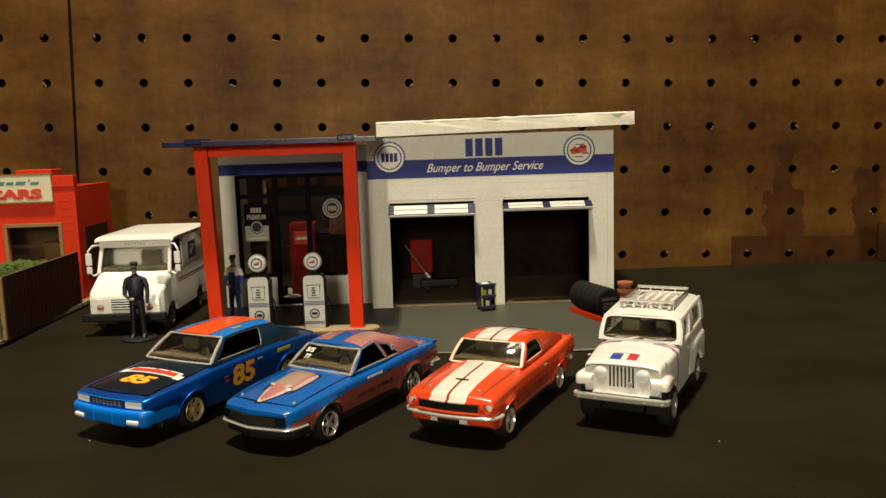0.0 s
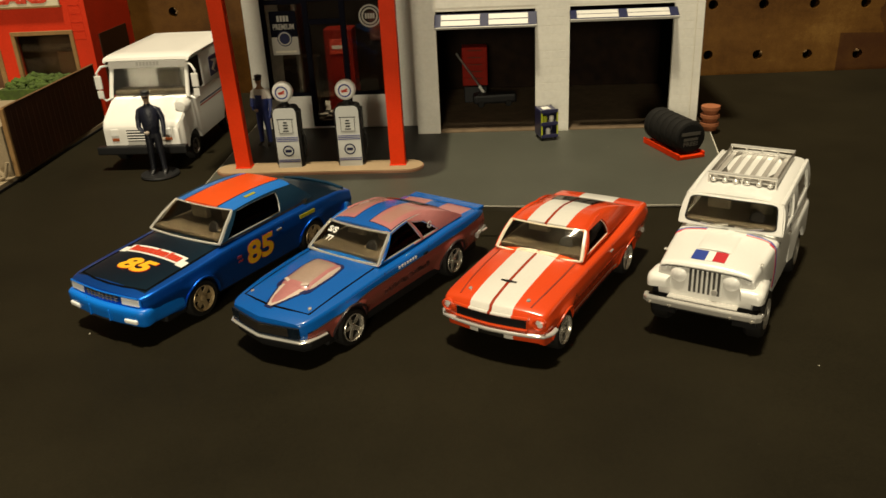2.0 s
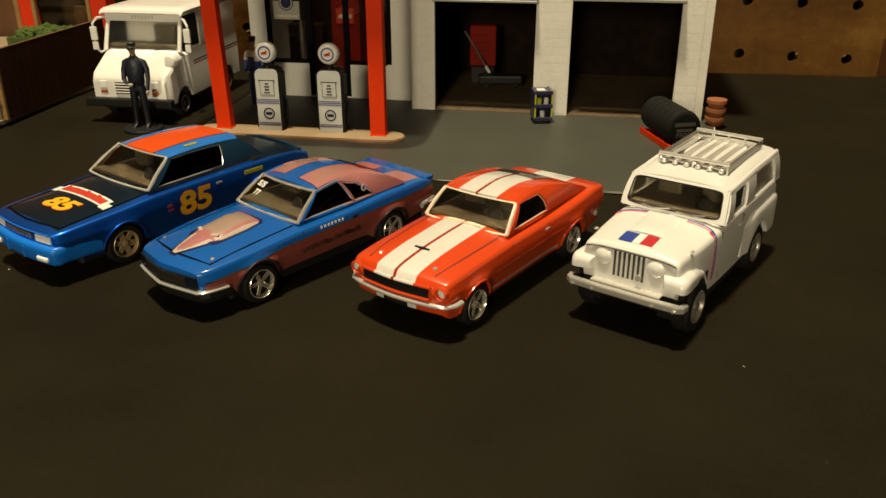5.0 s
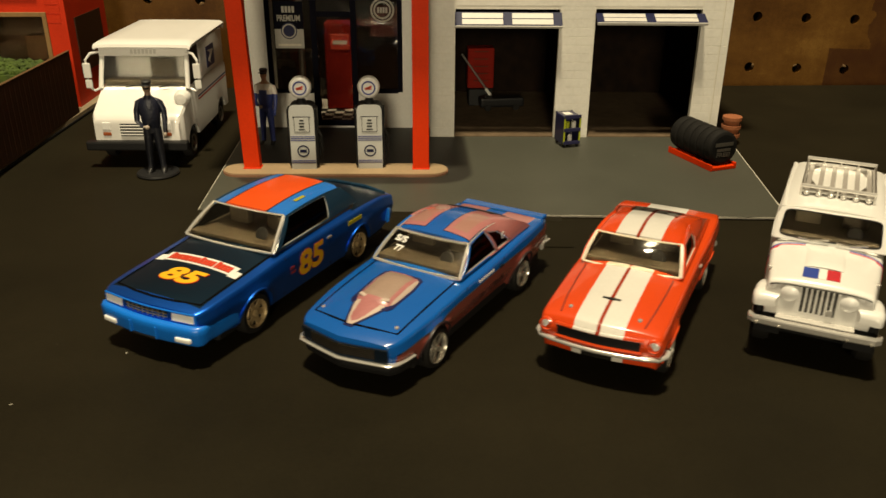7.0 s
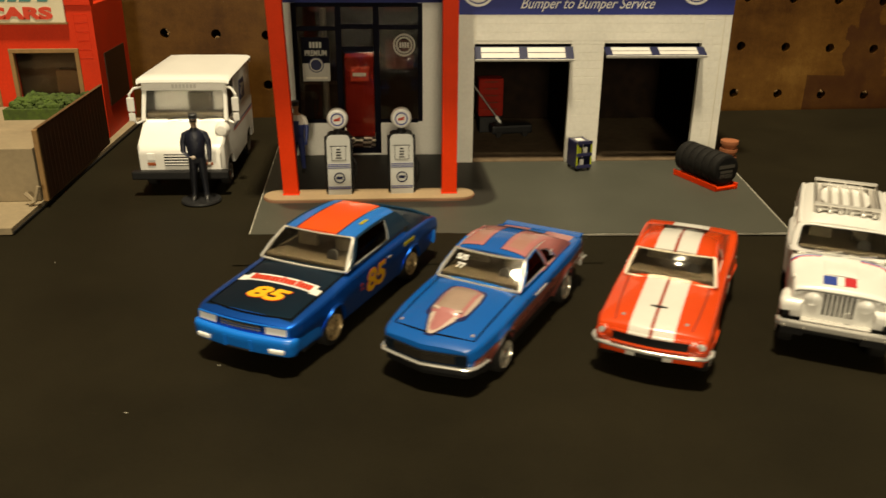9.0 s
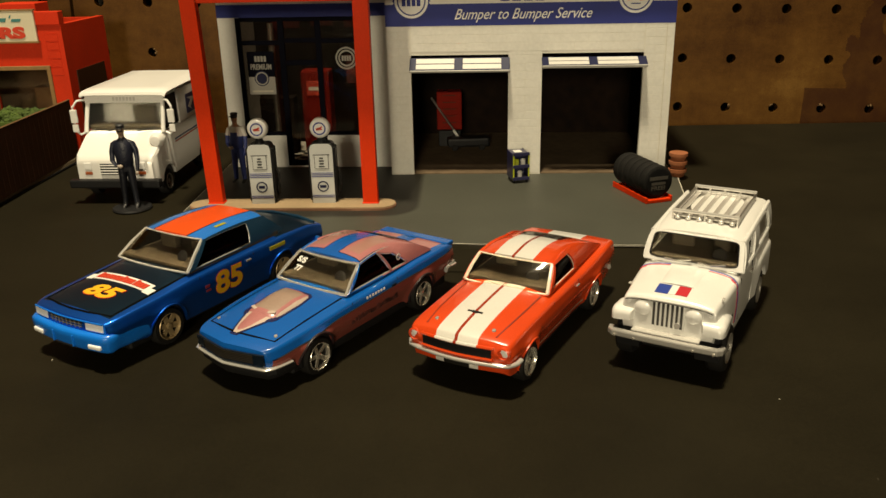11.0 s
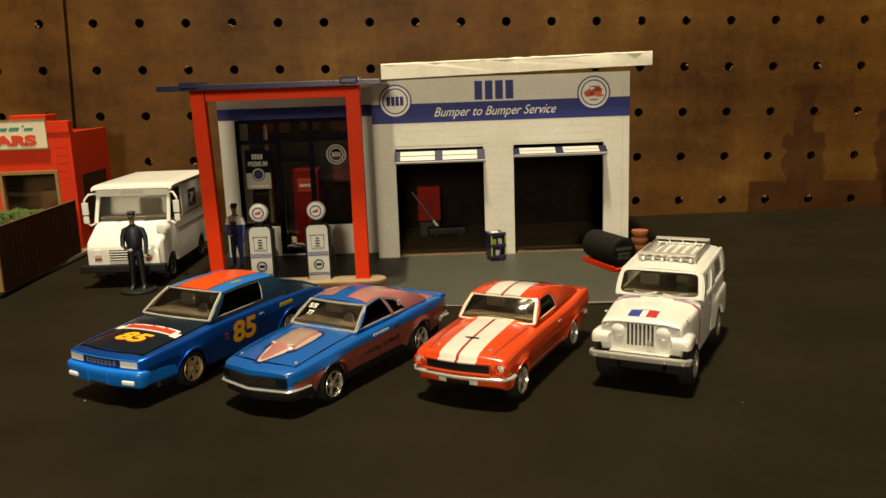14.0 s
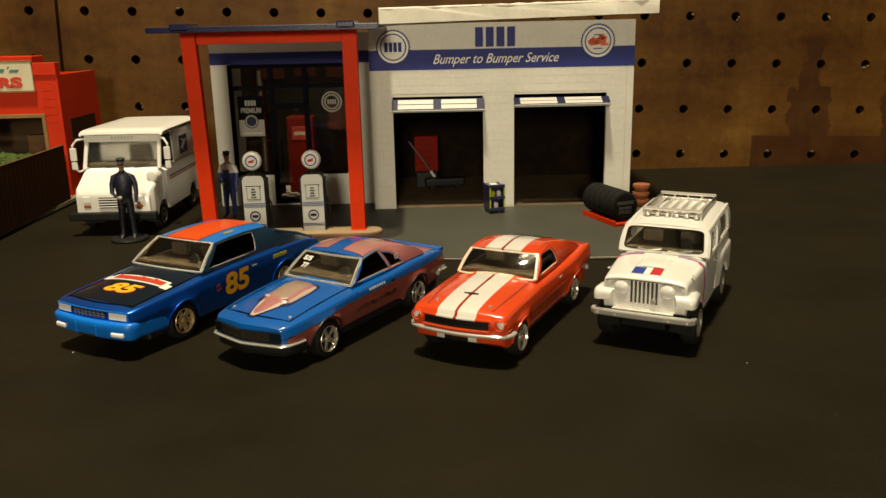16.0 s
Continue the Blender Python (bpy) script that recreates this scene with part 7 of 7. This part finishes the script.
JA0, JA1, JC1, JC0 = (0.435, -0.12, 0.735), (0.405, 0.0, 0.985), (0.40, 1.28, 1.01), (0.43, 1.33, 0.745)
greenhouse(car, sh, JA0, JA1, JC1, JC0, W_PAINT, W_PAINT, W_PAINT, side_glass=(WAGON_GLASS, WAGON_REAR), wins=[(0, 0.41, ((0.10, 0.0), (0.335, 0.0), (0.33, 0.86), (0.085, 0.86))), (0.41, 1, ((0.485, 0.0), (0.90, 0.0), (0.88, 0.86), (0.485, 0.86)))], crown_h=0.03, cabin=surface("wagon_cabin", (0.11, 0.092, 0.064), 0.6, vary=0.35, grain=12))
for s in (-1, 1):
    part("roof_gutter", tube(bmesh.new(), [(s * 0.41, -0.01, 0.975), (s * 0.412, 0.6, 0.988), (s * 0.405, 1.265, 1.0)], 0.019, 7), W_PAINT, car)
    part("belt_rail", tube(bmesh.new(), [(s * 0.438, -0.10, 0.735), (s * 0.44, 0.6, 0.74), (s * 0.432, 1.34, 0.742)], 0.022, 7), W_PAINT, car)
part("rear_bench", one_box(-0.30, 0.30, 0.85, 0.95, 0.74, 0.88, 0.02, 2), CARD_EDGE, car)
for s in (-1, 1):
    # separate front wings
    rows = []
    for y in [-0.952, -0.948, -0.935, -0.915, -0.89, -0.86] + list(np.linspace(-0.83, -0.36, 24)):
        f = 1.0 if y > -0.86 else max(0.0, 1 - ((y + 0.86) / 0.093) ** 2) ** 0.32
        h0 = float(np.interp(y, [-0.952, -0.90, -0.70, -0.45, -0.30], [0.31, 0.28, 0.31, 0.39, 0.40]))
        h1 = float(np.interp(y, [-0.86, -0.7, -0.5, -0.35], [0.485, 0.478, 0.458, 0.448])) - 0.055 * (1 - f)
        z = float(np.interp(y, [-0.86, -0.72, -0.60, -0.50, -0.36], [0.560, 0.556, 0.530, 0.485, 0.36]))
        zl = max(0.27 if y > -0.45 else 0.452, sh.wheel_z + math.sqrt(max(0.0, 0.245 ** 2 - (y + 0.6) ** 2)))
        z = zl + (z - zl) * (0.25 + 0.75 * f) if y < -0.86 else z
        zl = min(zl, z - 0.02)
        r = min(0.048, (z - zl) * 0.8)
        arc = [(h1 - r + r * math.sin(radians(q)), z - r + r * math.cos(radians(q))) for q in (0, 18, 36, 54, 72, 90)]
        row = [(h0, z + 0.004)] + [(h0 + (h1 - r - h0) * 0.5, z + 0.004)] + arc + [(h1, zl), (h1 - 0.03, zl), (h0, zl + 0.012)]
        rows.append([Vector((s * px, y, pz)) for px, pz in row])
    part("front_wing", rings(bmesh.new(), rows), W_PAINT, car, smooth=40)
    bz = part("headlamp_bezel", lathe(bmesh.new(), [(0.086, -0.86), (0.086, -0.896), (0.078, -0.906), (0.070, -0.898)], (s * 0.214, 0, 0.585), "y", 22), W_PAINT, car)
    part("headlamp", lathe(bmesh.new(), [(0.074, -0.88), (0.070, -0.906), (0.044, -0.922), (0.0, -0.928)], (s * 0.214, 0, 0.585), "y", 22), LENS, bz, "round clear headlamp", smooth=40)
    part("turn_lamp", lathe(bmesh.new(), [(0.030, -0.86), (0.029, -0.893), (0.018, -0.900), (0.0, -0.902)], (s * 0.345, 0, 0.622), "y", 16), LENS, car, smooth=40)
    for k, mat in ((0, FLAG_BLUE), (1, FLAG_RED)):
        # one stripe over the hood, round the shoulder and down the flank
        y0, y1 = -0.190 - 0.030 * k, -0.245 - 0.030 * k
        hh, e = sh.half(y1) - sh.edge, sh.edge
        pts = [(x, y0, sh.top(x, y0)) for x in np.linspace(0.17, 0.33, 6)]
        pts += [(x, y, sh.top(x, y)) for x, y in ((0.36, y0 - 0.006), (0.385, y0 - 0.02), (hh, y1 + 0.02))]
        zt = sh.shoulder(y1) - e
        pts += [(hh + (sh.side(y1, zt) - hh) * math.sin(radians(q)), y1, zt + e * math.cos(radians(q))) for q in (35, 65)]
        pts += [(sh.side(y1, z), y1, z) for z in (zt, 0.60, 0.54, 0.46, 0.38, 0.31)]
        part("pinstripe", tube(bmesh.new(), [(s * (px - (0.009 if pz < 0.70 else 0)), py, pz - (0.009 if pz >= 0.70 else 0)) for px, py, pz in pts], 0.0135, 10), mat, car, "thin blue stripe" if k == 0 else "thin red stripe")
    part("door_seam", line_on_side(sh, [(-0.12, 0.68), (-0.12, 0.28)], s), SEAM, car)
    part("door_seam", line_on_side(sh, [(0.38, 0.68), (0.38, 0.28)], s), SEAM, car)
    part("door_handle", one_box(s * 0.457 - 0.008, s * 0.457 + 0.010, 0.28, 0.34, 0.60, 0.618, 0.003, 1), BRIGHT, car)
    rows = []
    for y in np.linspace(0.42, 1.345, 34):
        k = math.sin(math.pi * min(1.0, max(0.0, (y - 0.42) / 0.30)) / 2) * (1 - 0.5 * max(0.0, (y - 1.2) / 0.145) ** 2)
        zl = max(0.26 if y < 1.0 else 0.29, sh.wheel_z + math.sqrt(max(0.0, 0.255 ** 2 - (y - 0.82) ** 2)))
        zu = 0.50 + 0.10 * k
        w = sh.side(y, 0.5)
        rows.append([Vector((s * px, y, pz)) for px, pz in ((w - 0.01, zu + 0.03), (w + 0.006 * k, zu + 0.022), (w + 0.026 * k, zu), (w + 0.034 * k, zu - 0.03), (w + 0.034 * k, min(zl, zu - 0.04)), (w - 0.03, min(zl, zu - 0.04)))])
    part("rear_fender", rings(bmesh.new(), rows), W_PAINT, car, smooth=50)
    part("rear_arch_lip", line_on_side(sh, [(0.82 + 0.26 * math.cos(a), 0.215 + 0.26 * math.sin(a)) for a in np.linspace(0.1, 3.0, 16)], s, 0.012), W_PAINT, car)
    part("hinge", one_box(s * 0.40 - 0.012, s * 0.40 + 0.012, -0.70, -0.66, 0.69, 0.70, 0.003, 1), BRIGHT, car)
part("grille_panel", one_box(-0.155, 0.155, -0.905, -0.86, 0.42, 0.672, 0.010, 2), W_PAINT, car)
for i in range(7):
    x = -0.117 + i * 0.039
    part("grille_slot", one_box(x - 0.011, x + 0.011, -0.910, -0.903, 0.445, 0.655, 0.002, 1), SLOT_GREY, car)
    part("grille_bar", one_box(x + 0.0125, x + 0.0265, -0.919, -0.904, 0.445, 0.655, 0.004, 1), W_PAINT, car)
part("badge", lathe(bmesh.new(), [(0.026, -0.912), (0.026, -0.926), (0.0, -0.928)], (0.09, 0, 0.48), "y", 16), BRIGHT, car)
bpr = part("front_bumper", ribbon_bumper([(-0.475, -0.90), (-0.468, -0.955), (-0.445, -0.975), (-0.2, -0.985), (0.2, -0.985), (0.445, -0.975), (0.468, -0.955), (0.475, -0.90)], [(-0.02, 0.312), (0.018, 0.312), (0.024, 0.322), (0.024, 0.356), (0.018, 0.366), (-0.02, 0.370)]), PLATED, car, "chrome channel bumper")
for x in (-0.42, -0.25, 0.25, 0.42):
    part("bolt", lathe(bmesh.new(), [(0.012, -0.999), (0.010, -1.016), (0.0, -1.017)], (x, 0, 0.325), "y", 10), SILVER, bpr)
# black filler added to block light slits and give the gap its shadow
part("bumper_gap_filler", one_box(-0.462, 0.462, -0.975, -0.85, 0.315, 0.352, 0.006, 1), BLACK, car)
for i, mat in enumerate((FLAG_BLUE, CARD, FLAG_RED)):
    x = (-0.15, -0.035, 0.025)[i]
    wd = (0.115, 0.06, 0.10)[i]
    b = slab(bmesh.new(), [[Vector((x + wd * k / 3, y + 0.006 * math.sin((x + wd * k / 3) * 20), 0)) for k in range(4)] for y in (-0.645, -0.70, -0.76, -0.81)], 0.003)
    part("hood_flag", drape(b, sh, 0.005), mat, car, ("blue", "white", "red")[i] + " bar of a hood flag")
rows = []
for y, h in ((-0.20, 0.004), (-0.35, 0.008), (-0.50, 0.013), (-0.615, 0.016), (-0.63, 0.010)):
    rows.append([Vector((0.15 * u, y, h * (1 - abs(u) ** 6) - 0.004)) for u in (-1, -0.95, -0.85, -0.5, 0, 0.5, 0.85, 0.95, 1)])
part("hood_bulge", drape(slab(bmesh.new(), rows, 0.004), sh, 0.004), W_PAINT, car, smooth=40)
for x in (-0.24, 0.06):
    part("wiper", tube(bmesh.new(), [(x, -0.186, 0.785), (x + 0.1, -0.184, 0.775), (x + 0.24, -0.180, 0.800)], 0.009, 5), SILVER, car)
part("hood_lip", tube(bmesh.new(), [(x, -0.893 - 0.013 * (1 - (x / 0.4) ** 2), 0.664 + 0.012 * (1 - (x / 0.4) ** 2) - 0.02 * (x / 0.37) ** 6) for x in np.linspace(-0.37, 0.37, 15)], 0.009, 7), W_PAINT, car)
part("hood_gap", tube(bmesh.new(), [(x, -0.900 - 0.014 * (1 - (x / 0.4) ** 2), 0.652 + 0.012 * (1 - (x / 0.4) ** 2) - 0.02 * (x / 0.37) ** 6) for x in np.linspace(-0.37, 0.37, 15)], 0.0035, 5), SEAM, car)
part("gravel_pan", one_box(-0.29, 0.29, -0.965, -0.88, 0.372, 0.392, 0.006, 1), BRIGHT, car, "bright plate behind the bumper")


def screen(u, v, lift=0.0):
    """A place on the wagon's windscreen, u across and v up."""
    h = JA0[0] + (JA1[0] - JA0[0]) * v
    k = (1 - u * u) * (0.6 + 0.4 * (1 - (2 * v - 1) ** 2))
    return Vector((h * u, JA0[1] + (JA1[1] - JA0[1]) * v - 0.045 * k - 0.011 - lift, JA0[2] + (JA1[2] - JA0[2]) * v + 0.012 * k + lift * 0.4))


inner, outer = [], []
for k in range(56):
    a = 2 * math.pi * k / 56
    c, d = math.cos(a), math.sin(a)
    iu, iv = 0.925 * math.copysign(abs(c) ** 0.22, c), 0.42 * math.copysign(abs(d) ** 0.22, d)
    q = min(1.0 / max(abs(iu), 1e-6), 0.5 / max(abs(iv), 1e-6))
    inner.append((iu, 0.53 + iv))
    outer.append((max(-1, min(1, iu * q)), max(0.0, min(1.0, 0.5 + iv * q))))
bm = rings(bmesh.new(), [[screen(u, v, d) for (u, v), d in zip(ring, [lift] * 56)] for ring, lift in ((outer, -0.004), (outer, 0.012), (inner, 0.012), (inner, -0.004))], caps=False)
part("screen_surround", bm, W_PAINT, car, "white windscreen surround with rounded corners", smooth=40)
part("windscreen_seal", tube(bmesh.new(), [screen(u, v, 0.012) for u, v in inner], 0.0065, 6, True), BLACK, car, "thin black windscreen seal")
# roof rack: low basket with plated sides, two cross rails and wide slats
zr = 1.062
rack = part("roof_rack", tube(bmesh.new(), [(-0.29, 0.27, zr), (0.29, 0.27, zr), (0.29, 1.12, zr), (-0.29, 1.12, zr)], 0.014, 7, True), BRIGHT, car, "chrome roof rack")
for y in (0.25, 1.14):
    part("rack_rail", tube(bmesh.new(), [(-0.305, y, zr + 0.052), (0.305, y, zr + 0.052)], 0.017, 8), BRIGHT, rack)
for s in (-1, 1):
    part("rack_side", one_box(s * 0.297 - 0.006, s * 0.297 + 0.006, 0.25, 1.14, zr - 0.02, zr + 0.050, 0.003, 1), STEEL, rack, "plated side of the rack")
for i in range(6):
    x = -0.25 + i * 0.1
    part("rack_slat", one_box(x - 0.021, x + 0.021, 0.28, 1.11, zr - 0.010, zr + 0.008, 0.006, 2), BRIGHT, rack)
    bm = bmesh.new()
    ball(bm, x, 0.235, zr - 0.008, 0.026, 0.022, 0.022)
    part("rack_knob", bm, BRIGHT, rack, smooth=60)
part("rack_bed", one_box(-0.285, 0.285, 0.275, 1.115, 1.030, 1.044, 0.004, 1), STEEL, rack)
for y in (0.25, 1.14):
    for x in (-0.295, -0.15, 0.0, 0.15, 0.295):
        part("rack_foot", one_box(x - 0.009, x + 0.009, y - 0.009, y + 0.009, 1.02, zr + 0.048, 0.003, 1), BRIGHT, rack)
